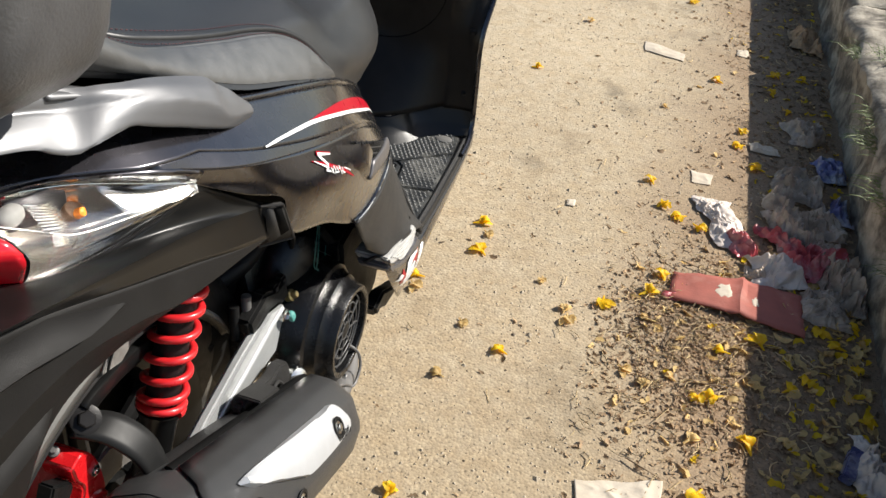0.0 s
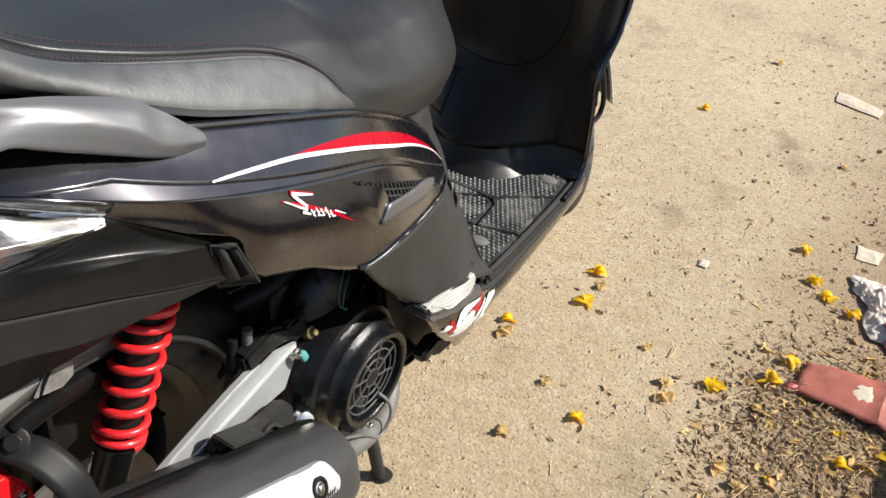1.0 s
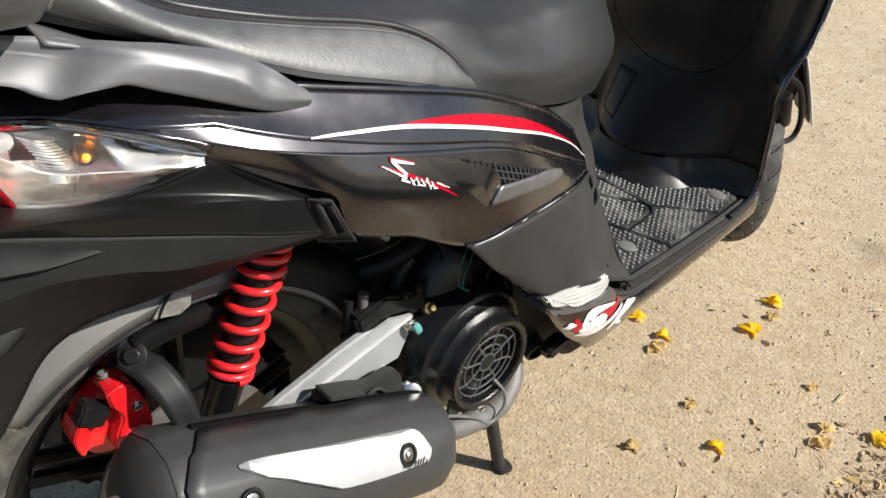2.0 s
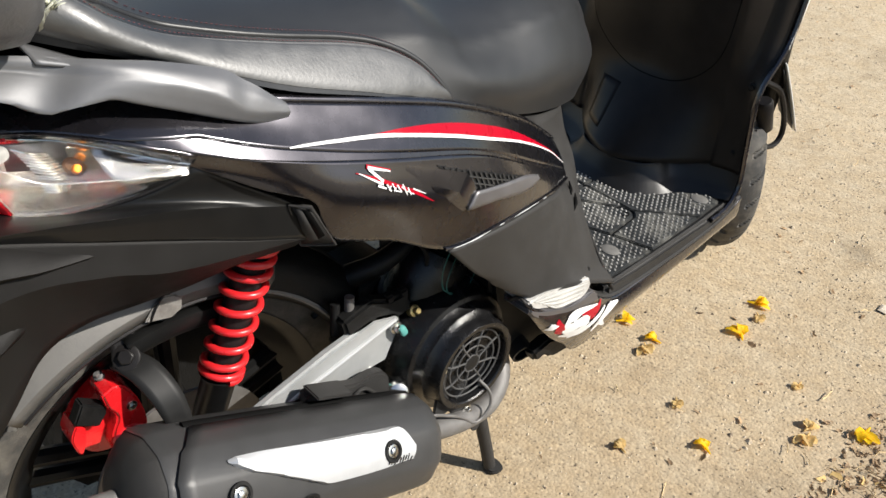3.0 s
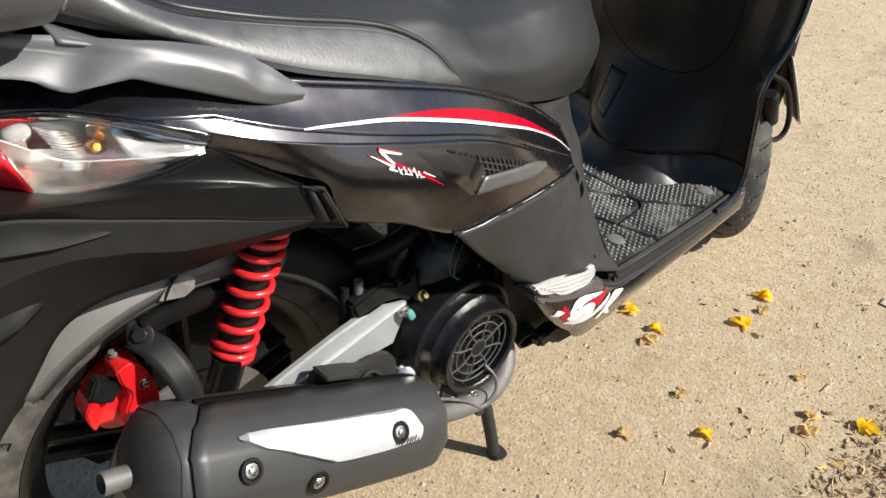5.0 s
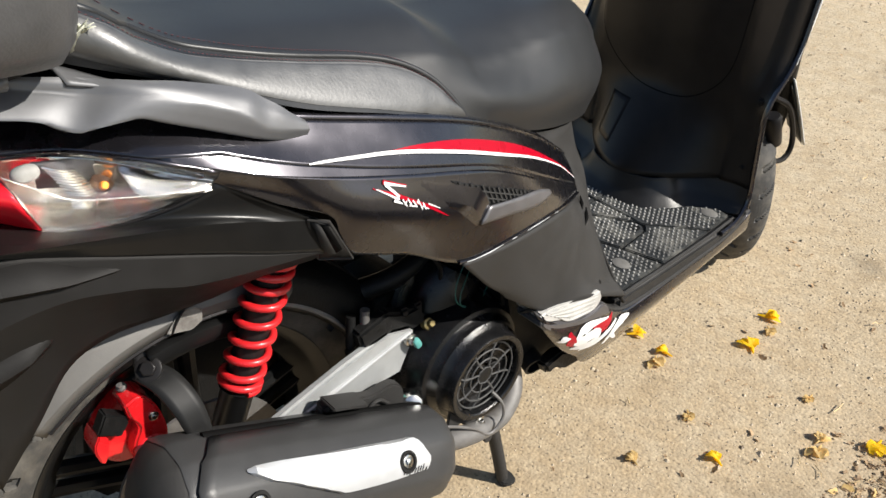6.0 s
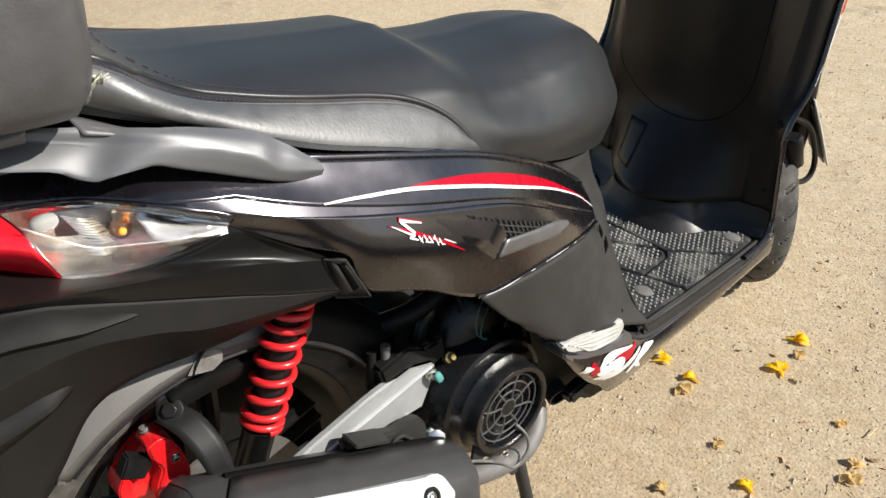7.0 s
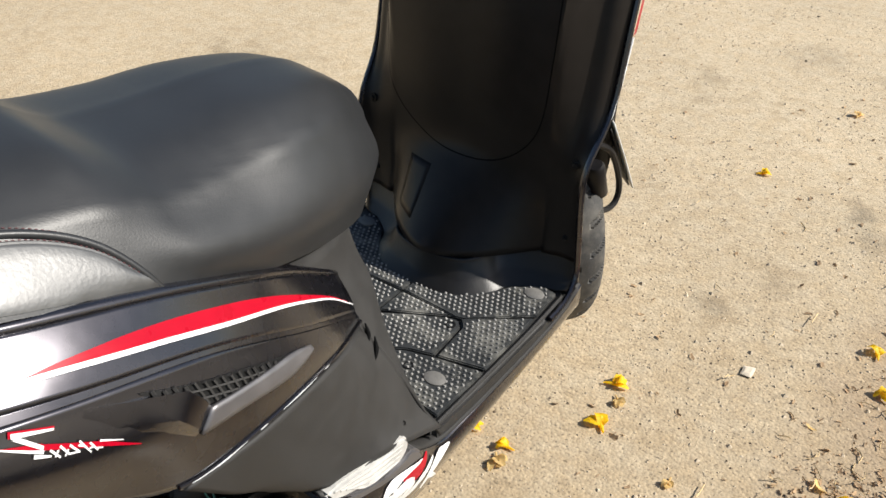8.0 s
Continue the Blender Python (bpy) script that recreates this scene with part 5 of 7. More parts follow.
part("wire_loop", tube([(0.14, 0.345, 0.47), (0.145, 0.326, 0.445), (0.142, 0.330, 0.415), (0.14, 0.352, 0.395), (0.138, 0.37, 0.385), (0.13, 0.395, 0.40)], 0.0008, 6, 30), WIRE, engine, "thin teal wire")
part("wire_loop", tube([(0.135, 0.362, 0.455), (0.145, 0.334, 0.43), (0.142, 0.338, 0.405), (0.14, 0.362, 0.388)], 0.0008, 6, 24), WIRE, engine, "thin teal wire")
part("cable", tube([(0.10, 0.31, 0.49), (0.115, 0.325, 0.46), (0.11, 0.33, 0.43)], 0.003, 8, 14), BLACK, engine, "black cable")
part("cable", tube([(0.12, 0.40, 0.42), (0.14, 0.43, 0.36), (0.13, 0.45, 0.30), (0.10, 0.47, 0.24)], 0.006, 8, 20), BLACK, engine, "black cable")
part("hanger", tube([(0.02, 0.44, 0.40), (0.08, 0.46, 0.32), (0.12, 0.50, 0.215), (0.12, 0.53, 0.205)], 0.010, 10, 16), DARK, engine, "black engine hanger")
part("hanger_eye", lathe([(0.014, -0.012), (0.014, 0.012), (0.007, 0.012), (0.007, -0.012)], axle(0.125, 0.505, 0.200), 20, True), DARK, engine)
part("under_tray", slab([(0.462, 0.250), (0.470, 0.228), (0.488, 0.232), (0.505, 0.216), (0.535, 0.212), (0.572, 0.208), (0.576, 0.216), (0.54, 0.234), (0.50, 0.256)], 0.022, side_at(0.172), 0.005), DARK, engine, "black plastic under tray")
part("hose_housing", slab(rounded([(0.405, 0.40), (0.425, 0.30), (0.440, 0.255), (0.468, 0.224), (0.492, 0.222), (0.515, 0.206), (0.540, 0.206), (0.565, 0.222), (0.575, 0.27), (0.55, 0.33), (0.47, 0.40)], 44), 0.06, side_at(0.118), 0.010), DARK, engine, "black plastic housing behind the skirt")
part("hose_mouth", lathe([(0.0165, -0.03), (0.0175, 0.012), (0.0170, 0.014), (0.0135, 0.014), (0.0130, -0.02)], Matrix.Translation((0.150, 0.466, 0.240)) @ Vector((0.9, -0.2, -0.25)).to_track_quat("Z", "Y").to_matrix().to_4x4(), 20), DARK, engine, "open black hose end")
part("oil_cap", lathe([(0.012, -0.015), (0.016, -0.01), (0.016, 0.012), (0.012, 0.018), (0.004, 0.02)], Matrix.Translation((0.148, 0.242, 0.306)) @ Vector((0.8, -0.3, 0.5)).to_track_quat("Z", "Y").to_matrix().to_4x4(), 20), CHROME, engine, "bright steel cap")

# shock absorber with red coil spring
shock = tagged(new("shock_absorber"), "rear shock absorber with red coil spring")
shock.parent = scooter
s_top, s_bot = Vector((0.113, 0.125, 0.625)), Vector((0.098, 0.014, 0.362))
ax = s_bot - s_top
q = ax.to_track_quat("Z", "Y")
part("damper", tube([s_top + ax * 0.0, s_top + ax * 0.74], 0.0165, 18), BLACK, shock, "black damper tube")
part("lower_tube", tube([s_top + ax * 0.73, s_top + ax * 0.76, s_top + ax * 1.02], [0.023, 0.0185, 0.0175], 20), GLOSSBLACK, shock, "black lower tube")
part("lower_eye", lathe([(0.022, -0.016), (0.022, 0.016), (0.008, 0.016), (0.008, -0.016)], axle(s_bot.x, s_bot.y - 0.003, s_bot.z - 0.01), 20, True), DARK, shock)
pts = []
stations = curve([(0.0, 0.03), (1.0, 0.065), (2.0, 0.10), (3.0, 0.14), (4.0, 0.18), (5.0, 0.225), (6.0, 0.28), (7.0, 0.345), (11.0, 0.655), (12.0, 0.700), (13.0, 0.722)], 420)
for a, s in stations:
    pts.append(tuple(s_top + ax * s + q @ Vector((0.0210 * math.cos(a * 2 * math.pi), 0.0210 * math.sin(a * 2 * math.pi), 0))))
part("spring", tube(pts, 0.0042, 10), SPRING, shock, "glossy red coil spring")

# silver link arm with painted bolts, black bracket above the muffler
arm = part("link_arm", slab([(0.270, 0.402), (0.271, 0.384), (0.246, 0.340), (0.165, 0.342), (0.095, 0.356), (0.010, 0.345), (0.005, 0.362), (0.040, 0.372), (0.091, 0.386), (0.167, 0.404), (0.234, 0.414)], 0.014, side_at(0.122), 0.004), CAST, scooter, "silver cast link arm", 30)
part("rib", tube([(0.130, 0.262, 0.399), (0.130, 0.16, 0.378), (0.129, 0.02, 0.350)], 0.003, 8), SILVER, arm, "raised edge")
for y, z in ((0.259, 0.390), (0.222, 0.334)):
    bolt(scooter, (0.134, y, z), (1, 0, 0), 0.0085, 0.005, CHROME)
    part("paint_mark", cushion(0.004, 0.005, 0.009, Matrix.Translation((0.141, y + 0.005, z - 0.003)) @ Matrix.Rotation(0.4, 4, "X"), 8, 4), TEAL, arm, "teal paint mark")
bracket = part("muffler_bracket", slab(rounded([(0.112, 0.372), (0.115, 0.388), (0.140, 0.382), (0.178, 0.362), (0.196, 0.360), (0.212, 0.359), (0.226, 0.349), (0.231, 0.330), (0.226, 0.305), (0.196, 0.320), (0.150, 0.345)], 50), 0.016, side_at(0.146), 0.003), MATTE, scooter, "matt black muffler bracket", 30)
part("bracket_flap", block(0.030, 0.052, 0.004, Matrix.Translation((0.158, 0.140, 0.3835)) @ Matrix.Rotation(radians(-27), 4, "X"), 0.0015), MATTE, bracket, "bent upper flap")
part("bracket_arch", tube([(0.156, 0.168, 0.338), (0.157, 0.176, 0.350), (0.157, 0.190, 0.351), (0.156, 0.204, 0.334)], 0.0025, 8, 14), MATTE, bracket, "raised arch")
part("strap", grid_mesh(loft([[(0.078, -0.028, 0.496), (0.105, -0.016, 0.489), (0.130, -0.010, 0.466), (0.142, -0.010, 0.430), (0.144, -0.010, 0.405)], [(0.083, -0.056, 0.494), (0.108, -0.046, 0.485), (0.131, -0.039, 0.462), (0.140, -0.034, 0.428), (0.142, -0.032, 0.405)]], 28, 5)), STRAP, scooter, "satin black curved strap", 40, 0.005)
tab = part("strap_tab", grid_mesh(loft([[(0.072, -0.046, 0.516), (0.076, -0.022, 0.522)], [(0.083, -0.052, 0.500), (0.088, -0.026, 0.503)], [(0.088, -0.055, 0.496), (0.092, -0.030, 0.497)]], 6, 8)), BLACK, scooter, "black tab", 60, 0.003)
part("tab_flange", grid_mesh([[(0.076, -0.022, 0.522), (0.062, -0.018, 0.522)], [(0.090, -0.027, 0.500), (0.068, -0.018, 0.500)]]), BLACK, tab, "folded flange", 60, 0.003)
bolt(scooter, (0.089, -0.040, 0.501), (0.62, -0.35, 0.70), 0.0135, 0.005, BLACK, label="black bolt")

# exhaust pipe, centre stand and its return wire
pipe = part("exhaust_pipe", tube([(0.19, 0.22, 0.275), (0.19, 0.275, 0.245), (0.182, 0.34, 0.213), (0.168, 0.395, 0.196), (0.145, 0.437, 0.207), (0.105, 0.455, 0.245), (0.04, 0.455, 0.262)], 0.0145, 16, 40), PIPE, scooter, "heat-greyed exhaust pipe")
stand = tagged(new("centre_stand"), "grey-black steel centre stand")
stand.parent = scooter
for flip in (1, -1):
    part("leg", tube([(0.142 * flip, 0.426, 0.006), (0.134 * flip, 0.420, 0.07), (0.125 * flip, 0.410, 0.13), (0.10 * flip, 0.375, 0.19)], 0.0100, 12, 14), MATTE, stand)
    part("foot", slab(rounded([(-0.013, -0.010), (0.012, -0.011), (0.016, 0.010), (-0.010, 0.013)], 20), 0.007, Matrix.Translation((0.144 * flip, 0.429, 0.0045)), 0.002), MATTE, stand, "flat steel foot")
part("cross_bar", tube([(-0.135, 0.40, 0.11), (0.135, 0.40, 0.11)], 0.008, 10), MATTE, stand)
part("return_wire", tube([(0.186, 0.262, 0.287), (0.192, 0.256, 0.280), (0.195, 0.270, 0.277), (0.196, 0.309, 0.246), (0.198, 0.336, 0.218), (0.198, 0.357, 0.224), (0.196, 0.366, 0.237), (0.192, 0.364, 0.256), (0.182, 0.356, 0.272)], 0.0021, 8, 48), PIPE, stand, "bent steel wire")
# ---- floor, skirt and leg shield ----
SH_X = (-0.195, -0.183, -0.170, -0.164, -0.140, -0.132, -0.07, 0, 0.07, 0.132, 0.140, 0.164, 0.170, 0.183, 0.195)


def sh_row(z, c, m, s, r, e):
    half = (e, r + (e - r) * 0.25, r, r - (r - s) * 0.12, s + (r - s) * 0.12, s, m)
    ys = (*half, c, *half[::-1])
    return [(x, y, z) for x, y in zip(SH_X, ys)]


shield_grid = loft([sh_row(0.95, 0.985, 0.985, 0.995, 1.045, 1.09), sh_row(0.82, 0.955, 0.955, 0.965, 1.015, 1.05), sh_row(0.70, 0.935, 0.935, 0.945, 0.99, 1.015), sh_row(0.57, 0.93, 0.93, 0.94, 0.965, 0.982), sh_row(0.50, 0.935, 0.935, 0.94, 0.943, 0.934),
                    sh_row(0.46, 0.924, 0.930, 0.942, 0.94, 0.932), sh_row(0.40, 0.874, 0.895, 0.937, 0.938, 0.932), sh_row(0.352, 0.829, 0.862, 0.928, 0.936, 0.934)], 96, 60)
shield = part("leg_shield", grid_mesh(shield_grid), SHIELD, scooter, "black plastic inner leg shield", 50, 0.005)
shield_tree = ray_tree(grid_mesh(shield_grid))
# rounded ramp from the wall's foot down to the floor
RAMP_TOP = [(0, 0.830), (0.054, 0.843), (0.077, 0.868), (0.085, 0.899), (0.111, 0.920), (0.168, 0.938), (0.195, 0.938)]
RAMP_FOOT = [(0, 0.802), (0.063, 0.813), (0.100, 0.845), (0.116, 0.879), (0.150, 0.904), (0.178, 0.915), (0.193, 0.925)]
RAMP_ROWS = [(z, [(a + (c - a) * t, b + (d - b) * t) for (a, b), (c, d) in zip(RAMP_TOP, RAMP_FOOT)]) for t, z in ((-0.05, 0.352), (0.0, 0.346), (0.35, 0.3265), (0.65, 0.3165), (0.88, 0.3098), (1.0, 0.3065))]
part("foot_ramp", grid_mesh(loft([[(-x, y, z) for x, y in row[:0:-1]] + [(x, y, z) for x, y in row] for z, row in RAMP_ROWS], 80, 24)), RAMP, scooter, "rounded glossy black foot ramp", 50, 0.004)


def on_shield(x, z, lift=0.002):
    hit, nor, _, _ = shield_tree.ray_cast(Vector((x, 0.5, z)), Vector((0, 1, 0)))
    if nor.y > 0:
        nor = -nor
    return hit + nor * lift


LID = [(-0.130, 0.90), (-0.143, 0.75), (-0.143, 0.60), (-0.128, 0.525), (-0.07, 0.477), (0.0, 0.465), (0.065, 0.477), (0.115, 0.53), (0.130, 0.62), (0.135, 0.75), (0.128, 0.90)]
part("glovebox_gap", tube([on_shield(x, z, 0.0) for x, z in curve(LID, 80)], 0.0030, 6), GAP_SHADE, shield, "dark gap round the glovebox lid")
part("hatch", grid_mesh([[on_shield(x, z, 0.0022) for x in np.linspace(-0.090, -0.045, 6)] for z in np.linspace(0.372, 0.44, 8)]), SHIELD, shield, "small black hatch", 40, 0.001)
for flip in (1, -1):
    bolt(shield, on_shield(0.176 * flip, 0.500, 0.003), (0.2 * flip, -1, 0.1), 0.007, 0.003, DARK)
    bolt(shield, on_shield(0.172 * flip, 0.385, 0.003), (0.2 * flip, -1, 0.1), 0.005, 0.003, DARK)
# outer front fairing, bright edge, fork, fender and plate
both_sides("front_fairing", loft([[(0.195, 1.09, 0.95), (0.145, 1.18, 0.95), (0.08, 1.25, 0.95), (0, 1.27, 0.95)], [(0.197, 1.016, 0.70), (0.152, 1.10, 0.70), (0.085, 1.20, 0.70), (0, 1.23, 0.70)], [(0.196, 0.983, 0.57), (0.160, 1.05, 0.555), (0.10, 1.14, 0.55), (0, 1.17, 0.55)],
                                  [(0.193, 0.937, 0.49), (0.165, 0.957, 0.48), (0.09, 0.972, 0.47), (0, 0.98, 0.47)], [(0.194, 0.943, 0.31), (0.15, 0.951, 0.30), (0.07, 0.956, 0.30), (0, 0.96, 0.30)]], 30, 36), PAINT, scooter, "glossy dark metallic front fairing")
edge = [(0.198, 1.088, 0.95), (0.199, 1.014, 0.70), (0.199, 0.98, 0.57), (0.194, 0.931, 0.495), (0.195, 0.930, 0.40), (0.196, 0.932, 0.345), (0.197, 0.920, 0.318), (0.198, 0.895, 0.304), (0.198, 0.86, 0.301)]
for flip in (1, -1):
    part("shield_edge", tube([(x * flip, y, z) for x, y, z in edge], 0.0045, 8, 40), PAINT, scooter, "glossy rounded edge")
part("front_mark", grid_mesh([[(x + 0.003, y, z) for x, y, z in r] for r in loft([[(0.1985, 1.03, 0.72), (0.198, 1.012, 0.66)], [(0.195, 1.045, 0.72), (0.194, 1.03, 0.66)]], 6, 3)]), RED, scooter, "small red mark", 60)
part("front_line", tube([(0.2015, 1.010, 0.66), (0.2015, 0.992, 0.605), (0.201, 0.975, 0.56)], 0.0022, 6, 12), WHITE, scooter, "thin white line")
steer = Matrix.Translation((-0.018, 1.23, 0.201)) @ Matrix.Rotation(radians(48), 4, "Z")
for sx in (0.075, -0.075):
    part("fork_leg", tube([steer @ Vector((sx, 0.0, 0.0)), steer @ Vector((sx * 0.9, -0.05, 0.14)), steer @ Vector((sx * 0.45, -0.13, 0.30))], 0.017, 14), DARK, scooter, "black fork leg")
fender = [[steer @ Vector((x, -(0.222) * math.cos(a), 0.222 * math.sin(a) - abs(x) * 0.25)) for x in np.linspace(-0.07, 0.07, 9)] for a in np.linspace(radians(75), radians(150), 24)]
part("front_fender", grid_mesh(fender), PAINT, scooter, "dark front fender", 50, 0.003)
plate = part("front_plate", grid_mesh(loft([[(0.113, 1.180, 0.442), (0.116, 1.235, 0.352), (0.113, 1.288, 0.272)], [(0.060, 1.250, 0.430), (0.055, 1.290, 0.350), (0.055, 1.335, 0.275)]], 10, 4)), PLATE, scooter, "thin white enamelled metal plate", 40, 0.003)
part("plate_back", grid_mesh(loft([[(0.108, 1.180, 0.432), (0.110, 1.232, 0.350), (0.107, 1.282, 0.278)], [(0.056, 1.246, 0.424), (0.051, 1.286, 0.348), (0.051, 1.330, 0.280)]], 10, 4)), DARK, plate, "dark back of the plate", 40, 0.002)
part("reflector_cup", lathe([(0.012, -0.035), (0.016, -0.03), (0.016, 0.03), (0.012, 0.036)], Matrix.Translation((0.105, 1.155, 0.35)) @ Matrix.Rotation(0.35, 4, "X"), 18), BLACK, scooter, "black cylinder beside the fork")
part("brake_hose", tube([(0.09, 1.16, 0.41), (0.105, 1.20, 0.38), (0.105, 1.245, 0.30), (0.103, 1.24, 0.262), (0.10, 1.20, 0.265), (0.095, 1.15, 0.30), (0.08, 1.12, 0.36)], 0.0055, 8, 40), BLACK, scooter, "black rubber brake hose")

# floor board with its mat in separate rubber fields
board = part("floor_board", slab([(-0.196, 0.60), (0.196, 0.60), (0.198, 0.72), (0.198, 0.85), (0.194, 0.905), (0.182, 0.938), (-0.182, 0.938), (-0.194, 0.905), (-0.198, 0.85), (-0.198, 0.72)], 0.03, Matrix.Translation((0, 0, 0.290)), 0.006, 3), MATTE, scooter, "matt black floor board")
FIELDS = {
    "front": [(0.002, 0.784), (0.060, 0.782), (0.097, 0.780), (0.108, 0.783), (0.183, 0.846), (0.180, 0.904), (0.156, 0.908), (0.120, 0.880), (0.100, 0.848), (0.063, 0.817), (0.002, 0.806)],
    "left": [(0.002, 0.730), (0.044, 0.753), (0.090, 0.777), (0.060, 0.778), (0.002, 0.780)],
    "middle": [(0.002, 0.722), (0.022, 0.705), (0.050, 0.671), (0.064, 0.679), (0.085, 0.691), (0.118, 0.701), (0.113, 0.765), (0.102, 0.774), (0.093, 0.773), (0.044, 0.747)],
    "outer": [(0.118, 0.767), (0.124, 0.703), (0.187, 0.718), (0.184, 0.839), (0.106, 0.779)],
    "rear": [(0.068, 0.663), (0.077, 0.657), (0.101, 0.642), (0.121, 0.625), (0.186, 0.618), (0.188, 0.712), (0.122, 0.697), (0.086, 0.686), (0.066, 0.675)],
}


def inside(p, poly):
    c = False
    for i in range(len(poly)):
        (x1, y1), (x2, y2) = poly[i], poly[i - 1]
        if (y1 > p[1]) != (y2 > p[1]) and p[0] < (x2 - x1) * (p[1] - y1) / (y2 - y1) + x1:
            c = not c
    return c


def shrunk(poly, d):
    c = np.mean(np.array(poly), axis=0)
    return [tuple(np.array(p) + (c - np.array(p)) / max(1e-6, np.linalg.norm(c - np.array(p))) * d) for p in poly]


PADS = [(0.157, 0.885), (0.147, 0.666)]
for flip in (1, -1):
    for key, poly in FIELDS.items():
        pl = [(x * flip, y) for x, y in poly]
        if flip < 0:
            pl = pl[::-1]
        pl = shrunk(pl, -0.0012)
        field = part("mat_field", slab(pl, 0.006, Matrix.Translation((0, 0, 0.3075)), 0.0015), MAT, board, "dusty black rubber mat field")
        knobs = bmesh.new()
        small = shrunk(pl, 0.005)
        for i in range(-24, 25):
            for j in range(46):
                x, y = i * 0.0085 + (0.004 if j % 2 else 0), 0.61 + j * 0.0075
                if not inside((x, y), small) or any((x - px * flip) ** 2 + (y - py) ** 2 < 0.015 ** 2 for px, py in PADS):
                    continue
                ring = [knobs.verts.new((x + r * math.cos(a), y + r * math.sin(a), z)) for r, z in ((0.0022, 0.3104), (0.0013, 0.3124)) for a in np.linspace(0, 2 * math.pi, 6, endpoint=False)]
                for k in range(6):
                    knobs.faces.new((ring[k], ring[(k + 1) % 6], ring[6 + (k + 1) % 6], ring[6 + k]))
                knobs.faces.new(ring[6:])
        part("knob_field", knobs, DUSTKNOB, field, "worn grey knobs", kind="stuff")
    for px, py in PADS:
        part("pad", lathe([(0.0135, 0.309), (0.0135, 0.3118), (0.011, 0.3132), (0.002, 0.3136)], Matrix.Translation((px * flip, py, 0)) @ Matrix.Diagonal((1.15, 0.85, 1, 1)), 24), DUSTY, board, "dusty grey rubber pad")
    for px, py in ((0.101, 0.761), (0.105, 0.665)):
        part("screw_hole", lathe([(0.0075, 0.3085), (0.0075, 0.3112), (0.0050, 0.3112), (0.0045, 0.3095)], Matrix.Translation((px * flip, py, 0)), 18), DARK, board, "recessed screw")
    part("board_rim", tube([(0.1925 * flip, 0.612, 0.306), (0.1925 * flip, 0.80, 0.306), (0.190 * flip, 0.905, 0.308)], 0.0030, 8, 30), MATTE, board, "raised rim")
    part("board_lip", tube([(0.197 * flip, 0.60, 0.286), (0.197 * flip, 0.64, 0.280), (0.198 * flip, 0.74, 0.280), (0.198 * flip, 0.84, 0.283), (0.198 * flip, 0.90, 0.292), (0.197 * flip, 0.935, 0.308)], 0.0030, 8, 40), MATTE, board, "lower lip")

# skirt under the board, with plain red and white decal shapes
SK_UP = [(0.210, 0.405, 0.392), (0.215, 0.46, 0.350), (0.212, 0.535, 0.334), (0.207, 0.560, 0.316), (0.200, 0.60, 0.287), (0.197, 0.64, 0.278), (0.197, 0.74, 0.278), (0.197, 0.84, 0.281), (0.197, 0.90, 0.290), (0.197, 0.945, 0.308)]
SK_MID = [(0.214, 0.412, 0.380), (0.218, 0.46, 0.325), (0.213, 0.535, 0.292), (0.205, 0.60, 0.262), (0.198, 0.74, 0.252), (0.192, 0.95, 0.265)]
SK_LOW = [(0.208, 0.416, 0.368), (0.207, 0.455, 0.310), (0.200, 0.50, 0.262), (0.192, 0.56, 0.218), (0.178, 0.78, 0.225), (0.165, 0.96, 0.235)]
skirt_grid = loft([SK_UP, SK_MID, SK_LOW], 50, 14)
skirt_tree = ray_tree(grid_mesh(skirt_grid))
skirt = both_sides("skirt", skirt_grid, PAINT, scooter, "glossy dark metallic skirt panel")
both_sides("skirt_lip", loft([SK_UP, [(x - 0.012, y, z + 0.004) for x, y, z in SK_UP], [(x - 0.03, y, z - 0.012) for x, y, z in SK_UP]], 40, 8), MATTE, scooter, "matt black upper lip", 0.003)


def ribbon(path, widths, material, lift, label):
    """A flat curved shape of changing width along a (y, z) path, laid on the skirt."""
    c = curve(path, 30)
    w = np.interp(np.linspace(0, 1, 30), np.linspace(0, 1, len(widths)), widths)
    t = np.gradient(c, axis=0)
    n = np.stack([-t[:, 1], t[:, 0]], 1) / np.linalg.norm(t, axis=1)[:, None]
    part("skirt_shape", grid_mesh([[from_right(skirt_tree, *(c[i] + n[i] * w[i] * k), lift) for i in range(30)] for k in (1, 0, -1)]), material, skirt, label, 60)


ribbon([(0.462, 0.336), (0.468, 0.320), (0.482, 0.301)], (0.003, 0.008, 0.003), RED, 0.0028, "red curved shape")
ribbon([(0.518, 0.316), (0.540, 0.301), (0.560, 0.299), (0.569, 0.306)], (0.004, 0.011, 0.010, 0.002), RED, 0.0028, "red curved shape")
ribbon([(0.556, 0.307), (0.531, 0.317), (0.510, 0.322), (0.492, 0.322), (0.486, 0.312), (0.500, 0.303), (0.520, 0.300), (0.531, 0.290), (0.522, 0.281), (0.502, 0.286), (0.476, 0.298)], (0.001, 0.003, 0.005, 0.009, 0.011, 0.011, 0.010, 0.009, 0.007, 0.005, 0.0015), WHITE, 0.0034, "white curved shape")
ribbon([(0.498, 0.279), (0.530, 0.275), (0.555, 0.281), (0.580, 0.288)], (0.001, 0.005, 0.007, 0.002), WHITE, 0.0037, "white slanted stroke")
ribbon([(0.556, 0.255), (0.570, 0.268), (0.590, 0.276), (0.618, 0.273)], (0.003, 0.008, 0.007, 0.001), WHITE, 0.0040, "white slanted stroke")
ribbon([(0.590, 0.246), (0.580, 0.256), (0.568, 0.270)], (0.001, 0.004, 0.004), WHITE, 0.0043, "white slanted stroke")
